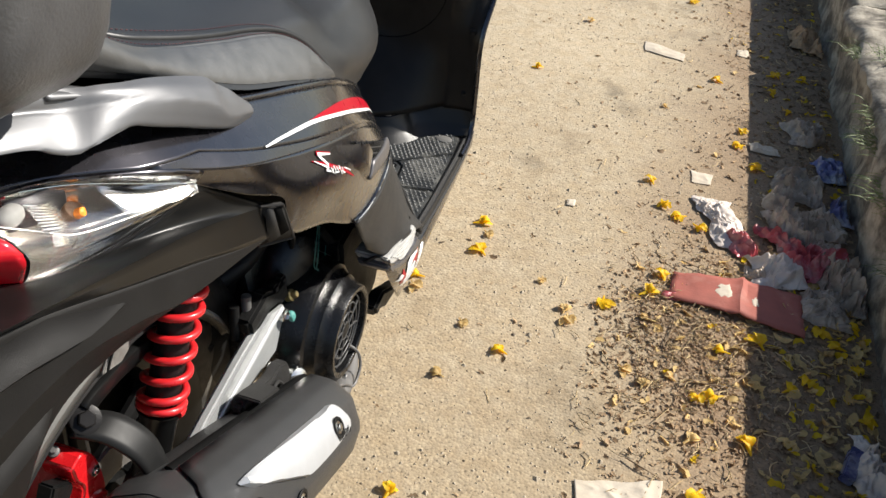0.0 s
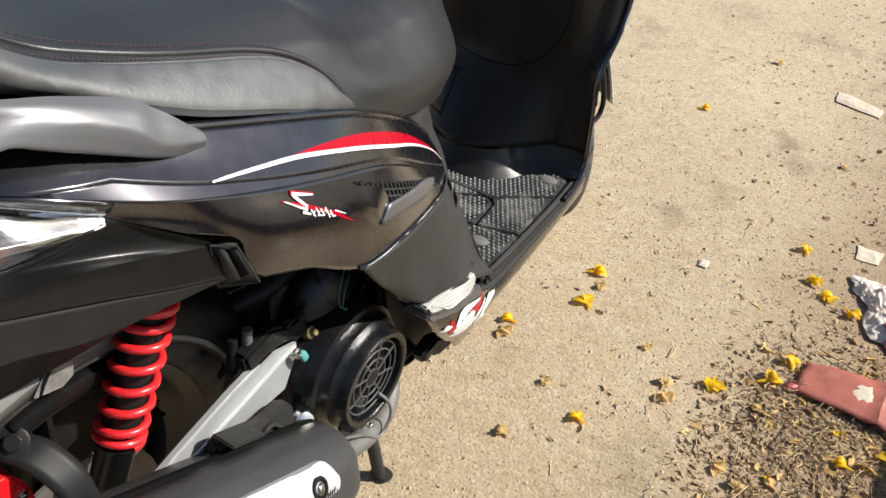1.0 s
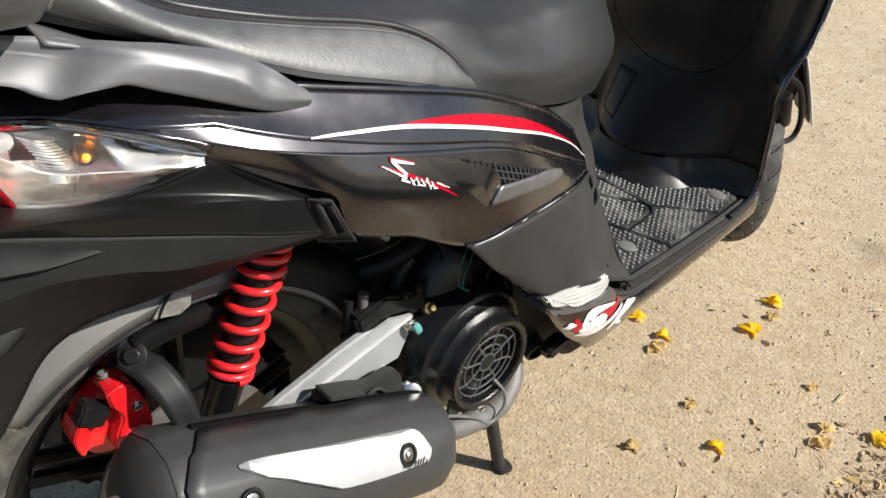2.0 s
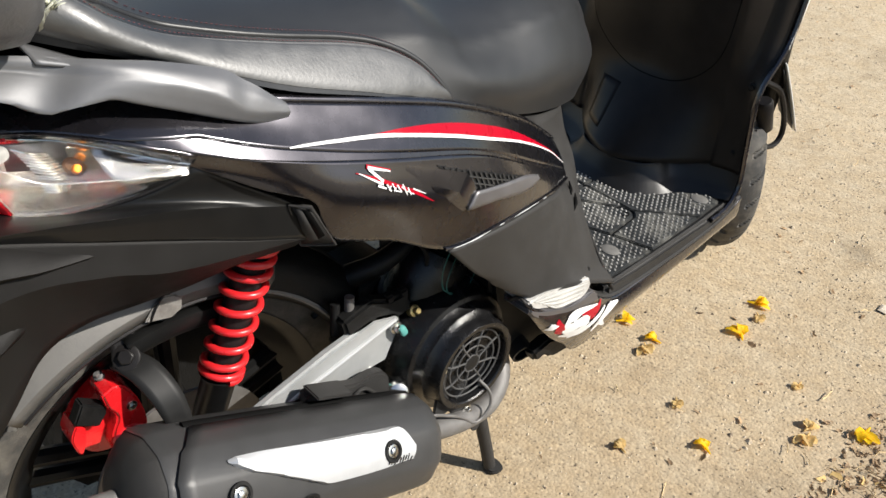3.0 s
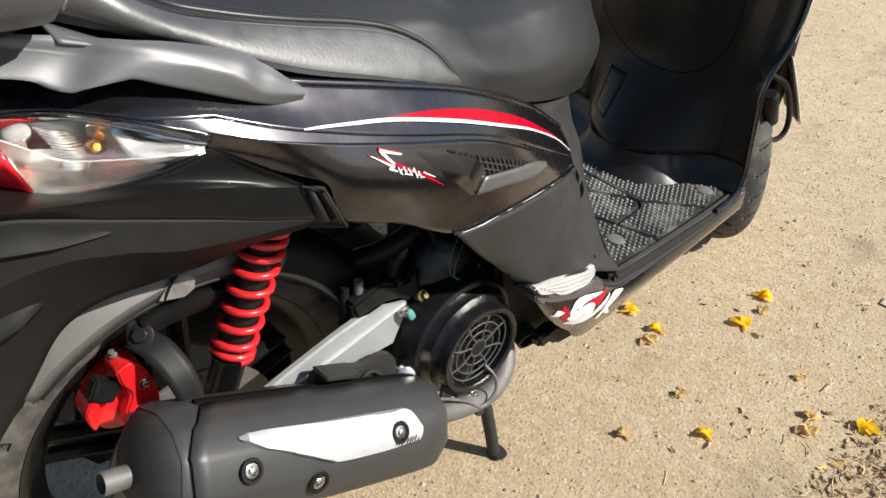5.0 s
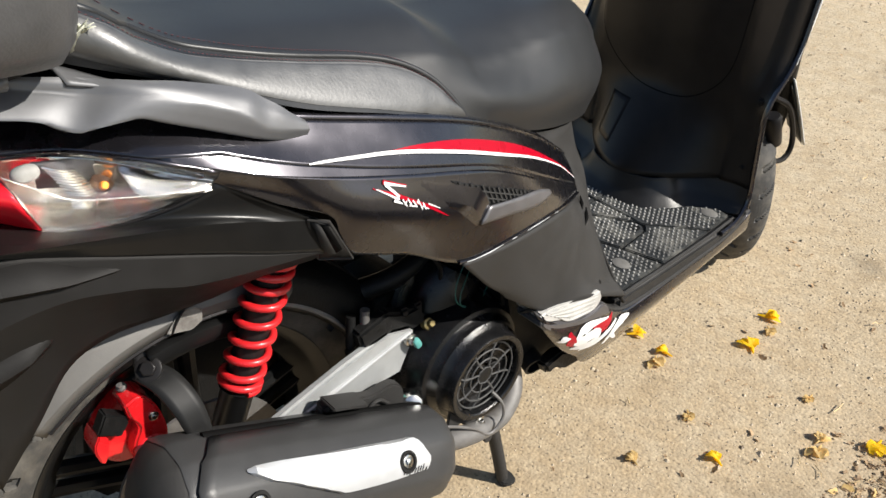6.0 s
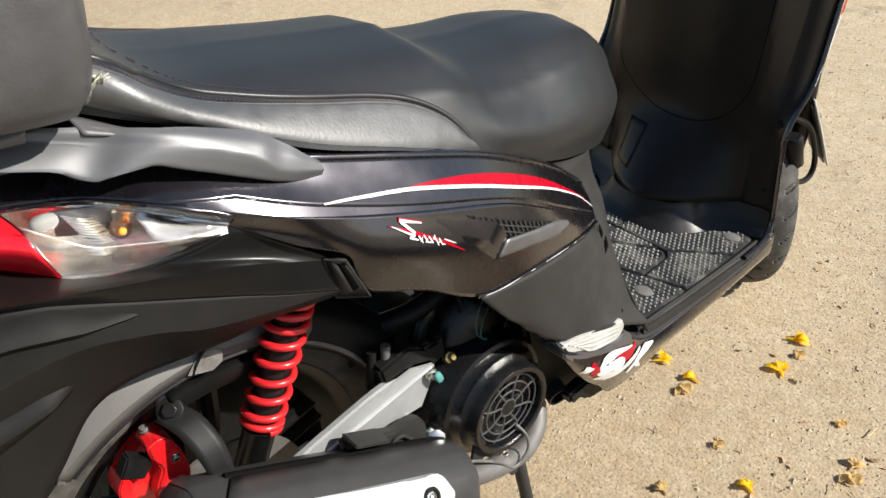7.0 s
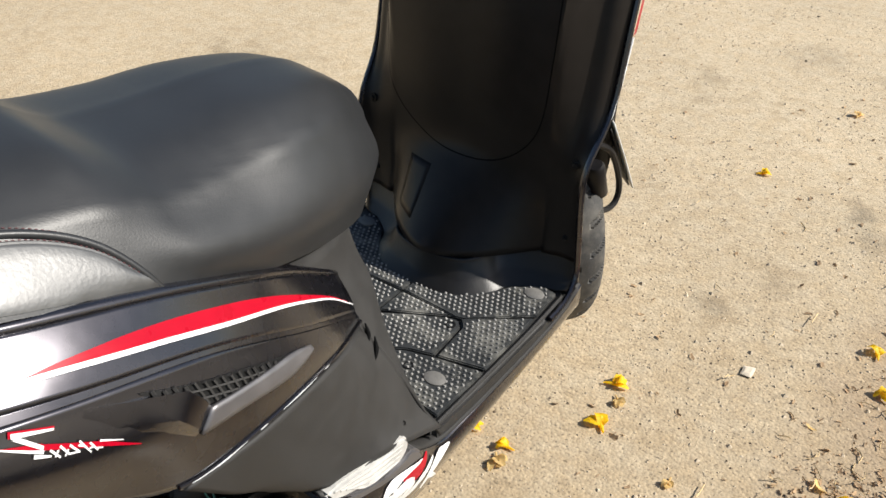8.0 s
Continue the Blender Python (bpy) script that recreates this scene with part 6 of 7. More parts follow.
ribbon([(0.446, 0.335), (0.455, 0.330), (0.464, 0.327)], (0.005, 0.004, 0.0005), WHITE, 0.0036, "small white mark")

# folded foot peg, pale and scuffed, over a silver heel
peg = part("foot_peg", slab(rounded([(0.408, 0.393), (0.438, 0.391), (0.470, 0.383), (0.505, 0.374), (0.528, 0.370), (0.533, 0.357), (0.526, 0.346), (0.512, 0.341), (0.486, 0.346), (0.433, 0.368), (0.414, 0.380)], 44), 0.050, side_at(0.1900), 0.004), PEG, scooter, "scuffed white folded foot peg", 30)
for k in range(4):
    part("peg_rib", tube([(0.2152, 0.418 + k * 0.008, 0.390 - k * 0.006), (0.2156, 0.465, 0.378 - k * 0.0075), (0.2152, 0.522 - k * 0.003, 0.364 - k * 0.006)], [0.0010, 0.0019, 0.0008], 6, 12), PEG, peg, "raised frayed rib")
part("peg_heel", slab(rounded([(0.411, 0.384), (0.432, 0.370), (0.486, 0.347), (0.520, 0.343), (0.535, 0.346), (0.549, 0.332), (0.549, 0.320), (0.499, 0.330), (0.436, 0.351), (0.407, 0.376)], 44), 0.048, side_at(0.1935), 0.004), GREYMET, peg, "scuffed silver-grey heel", 30)
part("peg_bracket", block(0.022, 0.008, 0.030, Matrix.Translation((0.190, 0.543, 0.356)), 0.002), DARK, scooter, "black peg bracket")
for a, b in (((0.149, 0.5475, 0.484), (0.160, 0.5375, 0.466)), ((0.158, 0.5510, 0.468), (0.172, 0.5330, 0.452))):
    part("slit", tube([a, tuple((np.array(a) + np.array(b)) / 2 + (0.0015, 0.001, 0.0)), b], [0.0008, 0.0030, 0.0008], 8, 10), GAP_SHADE, scooter, "narrow black slit")
# ---- litter on the ground ----
rng = random.Random(7)
def thin(m, share=0.5, tint=1.0):
    """Lets light shine through a thin sheet: part of the surface becomes translucent in its own colour."""
    n, l = m.node_tree.nodes, m.node_tree.links
    b, out = n["Principled BSDF"], n["Material Output"]
    t = n.new("ShaderNodeBsdfTranslucent")
    l.new(b.inputs["Base Color"].links[0].from_socket, t.inputs["Color"])
    mix = n.new("ShaderNodeMixShader")
    mix.inputs[0].default_value = share
    l.new(b.outputs[0], mix.inputs[1])
    l.new(t.outputs[0], mix.inputs[2])
    l.new(mix.outputs[0], out.inputs["Surface"])
    return m


YELLOW = thin(mat("fresh yellow petal", (0.95, 0.66, 0.015), 0.55, 0, 0.10, 120, 0.2, 200, isle=0.12, second=(0.85, 0.48, 0.01), mix_at=(0.55, 0.75)))
TAN = thin(mat("dried petal", (0.74, 0.53, 0.22), 0.7, 0, 0.2, 120, 0.3, 200, isle=0.3), 0.4)
BROWN = thin(mat("dry brown leaf", (0.42, 0.29, 0.17), 0.8, 0, 0.3, 90, 0.3, 200, isle=0.6), 0.25)
STONE = mat("pale grit", (0.42, 0.35, 0.255), 0.9, 0, 0.25, 60, isle=0.3)
DARKSTONE = mat("dark grit", (0.13, 0.10, 0.07), 0.9, 0, 0.25, 60, isle=0.5)
CARD = mat("faded red card", (0.36, 0.105, 0.075), 0.75, 0, 0.2, 30, 0.3, 150, second=(0.45, 0.2, 0.15), mix_at=(0.55, 0.75))
FILM_RED = mat("red plastic film", (0.40, 0.06, 0.07), 0.35, 0, 0.3, 40, 0.8, 60, second=(0.55, 0.30, 0.28), mix_at=(0.5, 0.7))
FILM_WHITE = mat("dirty white plastic film", (0.70, 0.61, 0.53), 0.45, 0, 0.15, 30, 0.3, 150, second=(0.50, 0.42, 0.37), mix_at=(0.45, 0.8))
FILM_GREY = thin(mat("grey translucent plastic film", (0.78, 0.67, 0.55), 0.24, 0, 0.35, 30, 0.6, 60, second=(0.34, 0.27, 0.21), mix_at=(0.42, 0.7)), 0.3)
glassy = FILM_GREY.node_tree.nodes.new("ShaderNodeBsdfTransparent")
clear = FILM_GREY.node_tree.nodes.new("ShaderNodeMixShader")
clear.inputs[0].default_value = 0.42
FILM_GREY.node_tree.links.new(FILM_GREY.node_tree.nodes["Material Output"].inputs["Surface"].links[0].from_socket, clear.inputs[1])
FILM_GREY.node_tree.links.new(glassy.outputs[0], clear.inputs[2])
FILM_GREY.node_tree.links.new(clear.outputs[0], FILM_GREY.node_tree.nodes["Material Output"].inputs["Surface"])
PAPER = mat("weathered paper", (0.60, 0.52, 0.41), 0.85, 0, 0.15, 40, 0.3, 120, second=(0.52, 0.43, 0.31), mix_at=(0.45, 0.8))
BLUE_FILM = mat("blue and silver wrapper", (0.10, 0.11, 0.26), 0.3, 0.2, 0.3, 40, second=(0.45, 0.46, 0.5), mix_at=(0.45, 0.6))
STRAW = mat("dry straw", (0.52, 0.39, 0.21), 0.8, 0, 0.2, 60, isle=0.45)
TWIG = mat("dry twig", (0.24, 0.17, 0.10), 0.85, 0, 0.3, 60)


def petal_mesh(seed, n=5, size=0.019, droop=0.5):
    """A wilted trumpet flower fallen on its side: limp, folded petals spread to one side of a crumpled tube."""
    r = random.Random(seed)
    bm = bmesh.new()
    fan = r.uniform(1.0, 2.2)
    for k in range(n):
        a = fan * (k / (n - 1) - 0.5) + r.uniform(-0.2, 0.2)
        length, width = size * r.uniform(0.9, 1.5), size * r.uniform(0.28, 0.5)
        lift, curl, fold = r.uniform(0.002, 0.008), r.uniform(-0.3, 1.0), r.uniform(0.2, 0.9)
        rows = []
        for i in range(7):
            t = i / 6
            w = width * math.sin(math.pi * min(0.97, 0.12 + t * 0.82)) ** 0.8 * r.uniform(0.8, 1.1)
            bend = a + curl * 0.5 * t * t
            x, y = math.cos(bend) * length * t, math.sin(bend) * length * t
            z = 0.003 + lift * math.sin(math.pi * t) * (1 + 0.5 * math.sin(k * 2.1)) + 0.0012 * k
            row = []
            for u in (-1, -0.5, 0, 0.5, 1):
                zz = z + abs(u) * w * fold * (0.7 if u > 0 else 0.25) + r.uniform(-0.0006, 0.0006)
                row.append(bm.verts.new((x - math.sin(bend) * u * w, y + math.cos(bend) * u * w, max(0.0008, zz))))
            rows.append(row)
        for i in range(6):
            for u in range(4):
                bm.faces.new((rows[i][u], rows[i][u + 1], rows[i + 1][u + 1], rows[i + 1][u]))
    rings = []
    for k, (h, rad) in enumerate(((-0.016, 0.0016), (-0.009, 0.0026), (-0.002, 0.0040), (0.006, 0.0052))):
        rings.append([bm.verts.new((h, rad * math.cos(q) * r.uniform(0.8, 1.2), max(0.0008, 0.004 + rad * 0.7 * math.sin(q)))) for q in np.linspace(0, 2 * math.pi, 8, endpoint=False)])
    for k in range(3):
        for q in range(8):
            bm.faces.new((rings[k][q], rings[k][(q + 1) % 8], rings[k + 1][(q + 1) % 8], rings[k + 1][q]))
    return bm


def flower(seed, material, label):
    f = part("yellow_flower", petal_mesh(seed, 4 + seed % 2, 0.017 + 0.003 * (seed % 3)), material, None, label, 60, category="flower", group="fallen flowers")
    return f


kinds = [flower(s, YELLOW, "fallen yellow trumpet flower lying on the asphalt") for s in range(4)] + [flower(s + 10, TAN, "dried tan flower lying on the asphalt") for s in range(2)]
FRESH = [(0.067, 0.861), (0.21, 1.09), (0.24, 0.99), (0.14, 0.86), (0.35, 0.71), (0.16, 1.95), (0.58, 2.79), (0.26, 0.34), (0.03, 0.16), (0.70, 2.12), (0.86, 2.24), (0.86, 2.10), (0.89, 1.90), (0.77, 1.82), (0.77, 1.73), (0.96, 2.25), (0.98, 1.93), (0.90, 1.99), (0.82, 1.62), (0.90, 1.56),
         (0.56, 1.44), (0.60, 1.35), (0.64, 1.31), (0.68, 1.28), (0.62, 1.06), (0.59, 0.99), (0.51, 0.93), (0.75, 0.87), (0.71, 0.73), (0.74, 0.74), (0.82, 0.92), (0.91, 0.85), (0.97, 0.97), (0.99, 1.04), (0.94, 1.01), (1.0, 0.92), (1.0, 0.78), (0.80, 0.64), (0.72, 0.51), (0.99, 0.61), (0.87, 0.81)]
DRIED = [(0.38, 0.95), (0.44, 0.87), (0.26, 0.76), (0.26, 0.61), (0.235, 1.06), (0.14, 0.83), (0.66, 0.76), (0.57, 0.75), (0.70, 0.62), (0.61, 0.72), (0.60, 0.91), (0.26, 2.40), (0.56, 1.87), (0.82, 0.80), (0.94, 0.72), (0.87, 0.68), (0.94, 0.65), (0.45, 0.85)]
used = set()
FRESH_KINDS, DRY_KINDS = kinds[:4], kinds[4:]
for spots, pool in ((FRESH, FRESH_KINDS), (DRIED, DRY_KINDS)):
    for k, (x, y) in enumerate(spots):
        src = pool[k % len(pool)]
        s = rng.uniform(0.85, 1.15) * (0.75 if pool is DRY_KINDS else 1.0)
        m = Matrix.Translation((x, y, 0.0006)) @ Matrix.Rotation(rng.uniform(0, 6.28), 4, "Z") @ Matrix.Scale(s, 4)
        if src.name not in used:
            used.add(src.name)
            src.matrix_world = m
        else:
            copy_thing(src, m).scale = (s, s, s)


def scatter(name, count, place, make, material, label, category, seed):
    """Many tiny pieces as one object."""
    r = random.Random(seed)
    bm = bmesh.new()
    for _ in range(count):
        x, y = place(r)
        make(bm, r, x, y)
    return part(name, bm, material, None, label, 40, category=category, kind="stuff")


def flake(bm, r, x, y, lo=0.004, hi=0.016, lift=0.006):
    """A curled, ragged bit of leaf: a bent, twisted strip with uneven edges."""
    size, wide_, a = r.uniform(lo, hi), r.uniform(0.22, 0.6), r.uniform(0, 6.28)
    c, s = math.cos(a), math.sin(a)
    bend, roll, sway = r.uniform(-0.5, 1.0) * lift, r.uniform(-0.9, 0.9), r.uniform(-0.5, 0.5)
    rows = []
    for t in (-1, -0.6, -0.15, 0.3, 0.7, 1):
        w = wide_ * size * (r.uniform(0.05, 0.35) if abs(t) == 1 else r.uniform(0.55, 1.15))
        z0 = 0.0012 + abs(bend) * (t * t if bend > 0 else 1 - t * t)
        off = sway * size * t * t
        rows.append([bm.verts.new((x + c * t * size - s * (u * w * r.uniform(0.7, 1.2) + off), y + s * t * size + c * (u * w * r.uniform(0.7, 1.2) + off), max(0.0006, z0 + u * w * roll + abs(u) * w * 0.3 + r.uniform(0, 0.001)))) for u in (-1, 0, 1)])
    for k in range(5):
        for q in (0, 1):
            bm.faces.new((rows[k][q], rows[k][q + 1], rows[k + 1][q + 1], rows[k + 1][q]))


def pebble(bm, r, x, y):
    s = r.uniform(0.0011, 0.0036) if r.random() < 0.97 else r.uniform(0.004, 0.007)
    h = s * r.uniform(0.5, 0.9)
    a0 = r.uniform(0, 6)
    base = [bm.verts.new((x + s * math.cos(a0 + k * 1.2566) * r.uniform(0.7, 1.2), y + s * math.sin(a0 + k * 1.2566) * r.uniform(0.7, 1.2), -0.0005)) for k in range(5)]
    top = bm.verts.new((x, y, h))
    for k in range(5):
        bm.faces.new((base[k], base[(k + 1) % 5], top))


def road(r):
    return r.uniform(-0.7, 0.85), r.uniform(-0.4, 3.2)


def pile(r):
    while True:
        x, y = r.gauss(0.70, 0.11), r.gauss(0.86, 0.17)
        if 0.5 < x < 1.03:
            return x, y


def gutter(r):
    return 1.03 - abs(r.gauss(0, 0.15)), r.uniform(-0.6, 4.2)


def near_road(r):
    return min(1.02, 0.95 - abs(r.gauss(0, 0.32))), r.uniform(-0.2, 3.6)


scatter("grit", 15000, road, pebble, STONE, "fine pale grit on the asphalt", "grit", 1)
scatter("dark_grit", 900, road, pebble, DARKSTONE, "fine dark grit on the asphalt", "grit", 31)
scatter("leaf_crumb", 420, road, lambda b, r, x, y: flake(b, r, x, y, 0.0025, 0.007, 0.002), BROWN, "brown leaf crumbs on the asphalt", "leaf litter", 2)
scatter("leaf_crumb", 650, near_road, lambda b, r, x, y: flake(b, r, x, y, 0.003, 0.009, 0.003), BROWN, "brown leaf crumbs near the kerb", "leaf litter", 3)
scatter("leaf_litter", 4200, pile, lambda b, r, x, y: flake(b, r, x, y, 0.0016, 0.0062, 0.0018), BROWN, "heap of dry brown leaf bits", "leaf litter", 4)
scatter("petal_litter", 100, pile, lambda b, r, x, y: flake(b, r, x, y, 0.006, 0.013, 0.005), TAN, "dried tan petals among the leaves", "leaf litter", 5)
scatter("leaf_litter", 4200, gutter, lambda b, r, x, y: flake(b, r, x, y, 0.003, 0.010, 0.004), BROWN, "dry brown leaves along the kerb", "leaf litter", 6)
scatter("petal_litter", 260, gutter, lambda b, r, x, y: flake(b, r, x, y, 0.005, 0.014, 0.008), TAN, "dried tan petals along the kerb", "leaf litter", 8)
scatter("petal_litter", 190, gutter, lambda b, r, x, y: flake(b, r, x, y, 0.006, 0.014, 0.009), YELLOW, "yellow petals along the kerb", "leaf litter", 9)

def straw(bm, r, x, y):
    """A thin dry stalk, bent and lying nearly flat."""
    ln, a, w = r.uniform(0.006, 0.020), r.uniform(0, 6.28), r.uniform(0.0005, 0.0011)
    bend, z = r.uniform(-0.6, 0.6), r.uniform(0.002, 0.010)
    prev = None
    for t in (-1, -0.3, 0.3, 1):
        d = a + bend * t
        px, py, pz = x + math.cos(d) * ln * t, y + math.sin(d) * ln * t, max(0.001, z + r.uniform(-0.003, 0.003))
        row = [bm.verts.new((px - math.sin(d) * w, py + math.cos(d) * w, pz)), bm.verts.new((px + math.sin(d) * w, py - math.cos(d) * w, pz)), bm.verts.new((px, py, pz + w * 1.5))]
        if prev:
            for i in range(3):
                bm.faces.new((prev[i], prev[(i + 1) % 3], row[(i + 1) % 3], row[i]))
        prev = row


def shade_strip(r):
    return 1.03 - abs(r.gauss(0, 0.12)), r.uniform(0.35, 1.25)


scatter("leaf_litter", 190, shade_strip, lambda b, r, x, y: flake(b, r, x, y, 0.008, 0.020, 0.010), TAN, "large pale dried leaves in the gutter", "leaf litter", 21)
scatter("petal_litter", 60, shade_strip, lambda b, r, x, y: flake(b, r, x, y, 0.008, 0.016, 0.010), YELLOW, "yellow petals in the gutter", "leaf litter", 22)
scatter("straw_litter", 420, pile, straw, STRAW, "dry straw-coloured stalks among the leaves", "leaf litter", 14)
scatter("straw_litter", 320, gutter, straw, STRAW, "dry straw-coloured stalks along the kerb", "leaf litter", 15)
scatter("straw_litter", 160, near_road, straw, STRAW, "dry stalks scattered near the kerb", "leaf litter", 16)
for k in range(26):
    x, y = (gutter(rng) if k % 2 else pile(rng))
    a, ln_ = rng.uniform(0, 6.28), rng.uniform(0.02, 0.06)
    pts = [(x + math.cos(a + d) * ln_ * t, y + math.sin(a + d) * ln_ * t, 0.004 + 0.004 * rng.random()) for t, d in ((-1, 0), (-0.3, 0.15), (0.3, -0.1), (1, 0.05))]
    part("twig", tube(pts, [0.0014, 0.0012, 0.0007], 6, 8), TWIG, None, "thin dry twig on the ground", 60, category="twig", group="dry twigs")


def crumple(name, corners, height, seed, material, label, category, n=26, folds=19.0, thick=0.0006):
    """A crumpled sheet between four ground corners."""
    a, b, c, d = (np.array(p, float) for p in corners)
    rows, n, height = [], n + 30, height * 1.35
    if material is PAPER:
        height, folds = height * 0.6, 8.0
    for j in range(n):
        v = j / (n - 1)
        row = []
        for i in range(n):
            u = i / (n - 1)
            p = (a * (1 - u) + b * u) * (1 - v) + (d * (1 - u) + c * u) * v
            e = min(u, 1 - u, v, 1 - v)
            q = Vector((p[0] * folds + seed, p[1] * folds, seed))
            ridge = 1 - abs(noise.noise(q)) * 2.2
            ridge2 = 1 - abs(noise.noise(q * 2.7)) * 2.0
            ridge3 = 1 - abs(noise.noise(q * 6.5)) * 2.0
            z = height * (0.52 * max(0, ridge) + 0.30 * max(0, ridge2) + 0.18 * ridge3) * min(1, 0.25 + e * 3.2)
            w = 0.022 * noise.noise(q * 0.7 + Vector((5, 1, 0))) + 0.007 * noise.noise(q * 2.6 + Vector((2, 4, 0)))
            row.append((p[0] + w, p[1] + 0.022 * noise.noise(q * 0.7 + Vector((1, 8, 0))) + 0.007 * noise.noise(q * 2.6 + Vector((7, 3, 0))), 0.002 + z))
        rows.append(row)
    return part(name, grid_mesh(rows), material, None, label, 70, thick, category)


# red card lying over the leaves, with a torn pale patch
card_rows = []
for j in range(9):
    v = j / 8
    row = []
    for i in range(22):
        u = i / 21
        w_ = 0.004 * noise.noise((u * 9, v * 5, 4))
        p = w_ + (np.array((0.640, 1.085)) * (1 - u) + np.array((0.905, 1.105)) * u) * (1 - v) + (np.array((0.632, 1.010)) * (1 - u) + np.array((0.905, 0.970)) * u) * v
        z = 0.006 + 0.012 * math.sin(u * 3.0) * (1 - 0.4 * v) + 0.003 * noise.noise((u * 6, v * 3, 2)) + (0.006 if 0.52 < u < 0.56 else 0)
        row.append((p[0], p[1] + 0.006 * noise.noise((u * 5, v, 7)) - (0.016 * (1 - u) * v), z))
    card_rows.append(row)
card = part("flattened_carton", grid_mesh(card_rows), CARD, None, "flattened faded red card carton in the leaves", 25, 0.0025, "carton")
def on_card(u, v):
    i, j = u * 21, v * 8
    i0, j0 = min(int(i), 20), min(int(j), 7)
    g = np.array(card_rows)
    return (g[j0, i0] * (1 - i + i0) + g[j0, i0 + 1] * (i - i0)) * (1 - j + j0) + (g[j0 + 1, i0] * (1 - i + i0) + g[j0 + 1, i0 + 1] * (i - i0)) * (j - j0)


for u0, v0, ru, rv_, seed in ((0.40, 0.42, 0.06, 0.20, 1), (0.64, 0.52, 0.03, 0.11, 5)):
    torn = []
    for q in (0.01, 0.5, 0.8, 1.0):
        torn.append([tuple(on_card(u0 + q * ru * math.cos(a) * (1 + 0.8 * noise.noise((math.cos(a) * 2, math.sin(a) * 2, seed))), v0 + q * rv_ * math.sin(a) * (1 + 0.8 * noise.noise((math.cos(a) * 2, math.sin(a) * 2, seed + 3)))) + np.array((0, 0, 0.0024 - 0.001 * (q == 1.0)))) for a in np.linspace(0, 2 * math.pi, 18, endpoint=False)])
    part("torn_patch", grid_mesh(torn, True), PAPER, card, "torn pale patch", 60)
crumple("flap", [(0.625, 1.02), (0.665, 1.03), (0.668, 0.998), (0.63, 0.99)], 0.010, 3, FILM_RED, "loose red scrap beside the carton", "scrap", 12)
crumple("plastic_bag", [(0.655, 1.42), (0.755, 1.435), (0.80, 1.25), (0.725, 1.225)], 0.018, 11, FILM_WHITE, "crumpled dirty white plastic bag with red print", "plastic bag", 32)
crumple("red_wrapper", [(0.735, 1.285), (0.80, 1.30), (0.82, 1.20), (0.76, 1.20)], 0.028, 15, FILM_RED, "crumpled red plastic wrapper", "wrapper", 24)
crumple("red_wrapper", [(0.80, 1.345), (0.87, 1.33), (0.97, 1.20), (0.90, 1.165)], 0.035, 19, FILM_RED, "long red plastic wrapper by the kerb", "wrapper", 30)
crumple("plastic_film", [(0.88, 1.33), (0.99, 1.33), (1.02, 1.22), (0.93, 1.19)], 0.035, 23, FILM_GREY, "crumpled grey plastic film by the kerb", "plastic film", 28)
crumple("plastic_film", [(0.82, 1.50), (0.91, 1.50), (0.91, 1.41), (0.83, 1.42)], 0.040, 27, FILM_GREY, "crumpled clear plastic film in the gutter", "plastic film", 26)
crumple("plastic_film", [(0.89, 1.45), (1.0, 1.44), (1.01, 1.34), (0.90, 1.35)], 0.042, 31, FILM_GREY, "crumpled clear plastic film in the gutter", "plastic film", 28)
crumple("plastic_film", [(0.90, 1.12), (0.97, 1.13), (0.99, 1.02), (0.91, 1.03)], 0.030, 35, FILM_GREY, "folded grey plastic film beside the carton", "plastic film", 24)
crumple("plastic_film", [(0.79, 1.165), (0.87, 1.16), (0.87, 1.12), (0.79, 1.115)], 0.022, 39, FILM_GREY, "grey plastic scrap beside the carton", "plastic film", 20)
crumple("plastic_film", [(0.96, 0.74), (1.03, 0.72), (1.03, 0.58), (0.98, 0.60)], 0.035, 43, FILM_WHITE, "pale pink-white plastic film by the kerb", "plastic film", 24)
crumple("plastic_film", [(0.83, 1.40), (0.95, 1.42), (0.98, 1.27), (0.86, 1.24)], 0.050, 81, FILM_GREY, "crumpled clear film over the wrappers", "plastic film", 30)
crumple("plastic_film", [(0.93, 1.24), (1.03, 1.26), (1.03, 1.08), (0.95, 1.10)], 0.055, 83, FILM_GREY, "grey plastic bag bunched against the kerb", "plastic film", 30)
crumple("plastic_film", [(0.78, 1.20), (0.88, 1.22), (0.92, 1.13), (0.80, 1.10)], 0.040, 85, FILM_WHITE, "pale crumpled film beside the carton", "plastic film", 26)
crumple("plastic_film", [(0.86, 1.62), (0.97, 1.62), (0.98, 1.48), (0.87, 1.49)], 0.045, 87, FILM_GREY, "brownish plastic film in the gutter", "plastic film", 26)
crumple("red_wrapper", [(0.90, 1.26), (1.0, 1.27), (1.01, 1.18), (0.92, 1.17)], 0.045, 89, FILM_RED, "faded red wrapper against the kerb", "wrapper", 26)
crumple("wrapper", [(0.96, 1.72), (1.03, 1.72), (1.03, 1.63), (0.97, 1.63)], 0.030, 47, BLUE_FILM, "small blue and silver wrapper", "wrapper", 20)
crumple("wrapper", [(0.98, 1.52), (1.03, 1.52), (1.03, 1.43), (0.985, 1.43)], 0.035, 49, BLUE_FILM, "crumpled blue-grey wrapper by the kerb", "wrapper", 20)
crumple("plastic_film", [(0.88, 1.90), (1.0, 1.93), (1.0, 1.82), (0.90, 1.80)], 0.035, 53, FILM_GREY, "crumpled grey plastic film in the gutter", "plastic film", 24)
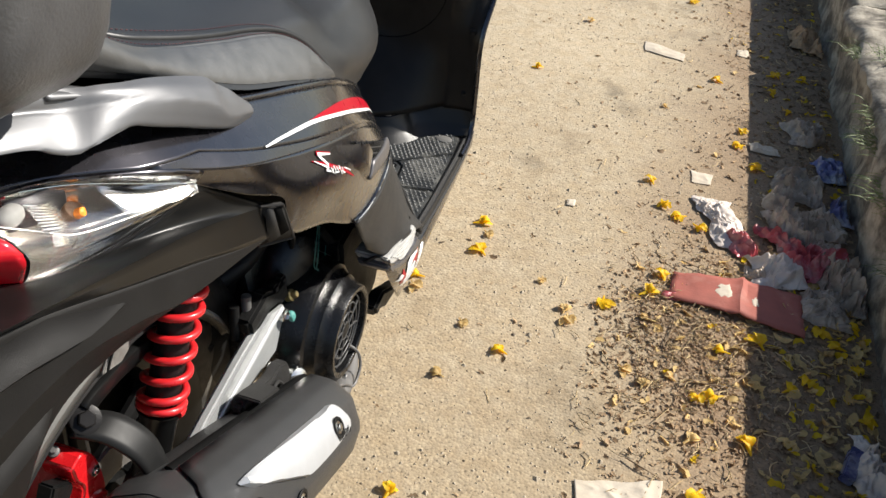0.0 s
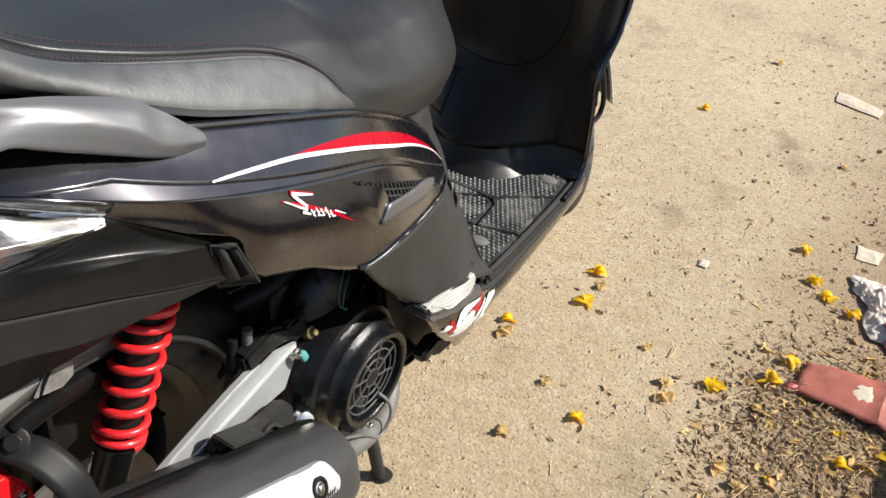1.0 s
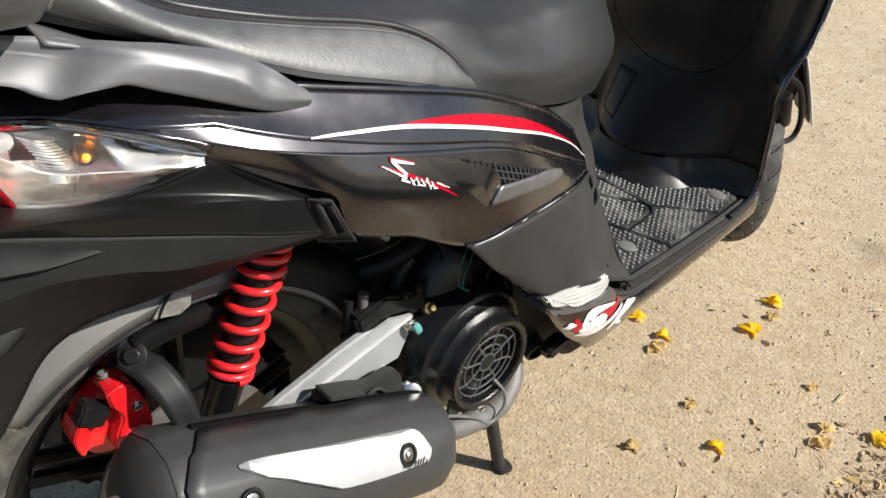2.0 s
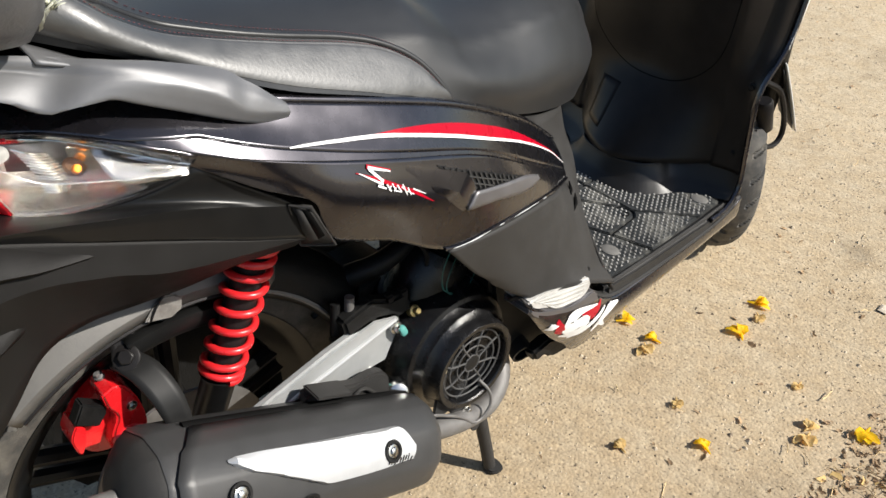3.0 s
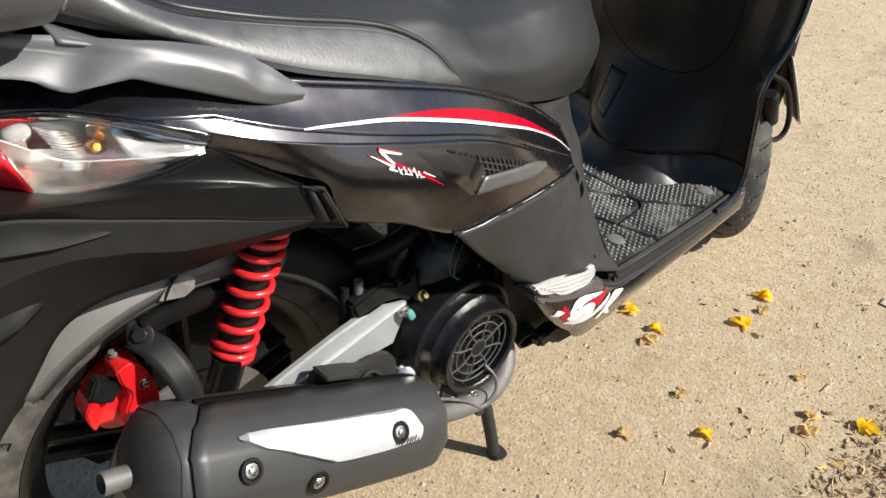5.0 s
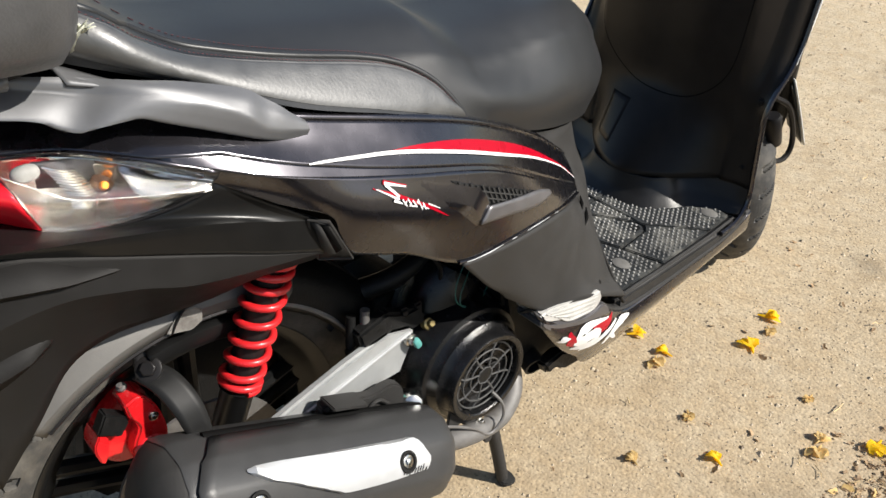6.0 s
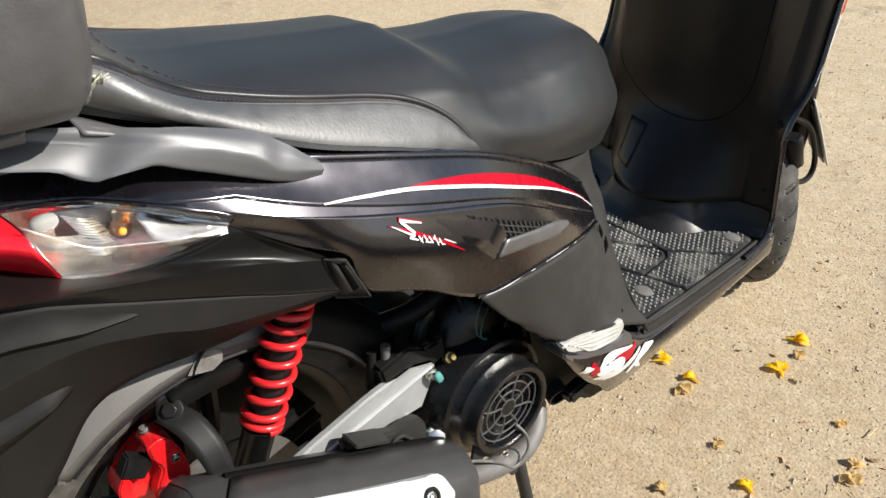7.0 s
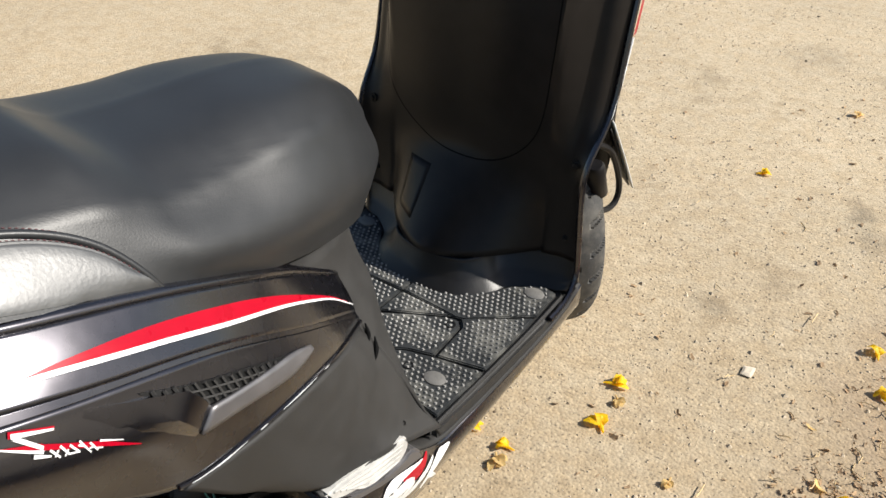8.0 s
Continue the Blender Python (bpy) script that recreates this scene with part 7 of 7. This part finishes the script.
crumple("plastic_film", [(0.92, 2.65), (1.02, 2.66), (1.02, 2.48), (0.93, 2.50)], 0.045, 57, BROWN, "brown crumpled scrap in the gutter", "scrap", 24)
crumple("paper_scrap", [(0.455, 2.315), (0.58, 2.28), (0.585, 2.22), (0.465, 2.245)], 0.007, 61, PAPER, "flat weathered paper scrap", "paper", 18, 8)
crumple("paper_scrap", [(0.755, 2.42), (0.80, 2.42), (0.80, 2.36), (0.76, 2.36)], 0.014, 63, PAPER, "small white paper scrap", "paper", 14, 12)
crumple("paper_scrap", [(0.53, 0.475), (0.655, 0.515), (0.66, 0.43), (0.55, 0.40)], 0.010, 67, PAPER, "crumpled piece of weathered paper", "paper", 22)
crumple("paper_scrap", [(0.785, 1.755), (0.87, 1.755), (0.88, 1.72), (0.79, 1.715)], 0.022, 71, PAPER, "curled pale paper strip", "paper", 18)
crumple("paper_scrap", [(0.655, 1.535), (0.705, 1.535), (0.70, 1.48), (0.655, 1.485)], 0.006, 73, PAPER, "thin beige scrap of paper", "paper", 14, 8)
crumple("paper_scrap", [(0.375, 1.27), (0.395, 1.275), (0.392, 1.248), (0.375, 1.25)], 0.006, 77, PAPER, "tiny beige paper scrap on asphalt", "paper", 10)
part("cigarette_pack", block(0.022, 0.075, 0.020, Matrix.Translation((0.965, 0.655, 0.014)) @ Matrix.Rotation(-0.3, 4, "Z") @ Matrix.Rotation(0.15, 4, "Y"), 0.002), BLUE_FILM, None, "small blue-grey box lying by the kerb", 30, category="box")

# weeds on the kerb
def tuft(x, y, z, seed, blades, length, lean):
    r = random.Random(seed)
    bm = bmesh.new()
    for _ in range(blades):
        a = r.uniform(0, 6.28)
        ln2 = length * r.uniform(0.4, 1.0)
        bx, by = x + r.gauss(0, 0.02), y + r.gauss(0, 0.03)
        dx, dy = math.cos(a) * 0.7 + lean[0], math.sin(a) * 0.7 + lean[1]
        rows = []
        for t in (0, 0.4, 0.75, 1.0):
            w = 0.0012 * (1 - t * 0.9)
            px, py, pz = bx + dx * ln2 * t, by + dy * ln2 * t, z + ln2 * (0.9 * t - 0.75 * t * t)
            rows.append([bm.verts.new((px - w * math.sin(a), py + w * math.cos(a), pz)), bm.verts.new((px + w * math.sin(a), py - w * math.cos(a), pz + 0.0006))])
        for k in range(3):
            bm.faces.new((rows[k][0], rows[k][1], rows[k + 1][1], rows[k + 1][0]))
    return part("weed_tuft", bm, GRASS, None, "sparse green weeds growing on the kerb", 40, category="weeds", group="kerb weeds", kind="stuff")


tuft(1.05, 1.53, 0.175, 1, 150, 0.075, (-0.5, 0.0))
tuft(1.06, 1.62, 0.195, 11, 120, 0.065, (-0.4, 0.1))
tuft(1.05, 1.28, 0.175, 2, 130, 0.07, (-0.5, 0.2))
tuft(1.05, 2.02, 0.205, 12, 120, 0.07, (-0.4, 0.0))
tuft(1.10, 1.95, 0.235, 3, 60, 0.08, (-0.2, 0.0))
tuft(1.16, 2.25, 0.235, 4, 70, 0.08, (0.0, 0.1))
tuft(1.22, 2.7, 0.235, 5, 90, 0.09, (0.0, 0.0))
tuft(1.05, 1.02, 0.155, 6, 90, 0.06, (-0.5, 0.0))
for k in range(14):
    tuft(rng.uniform(1.28, 1.9), rng.uniform(1.0, 5.0), 0.212, 20 + k, 60, 0.08, (0, 0))
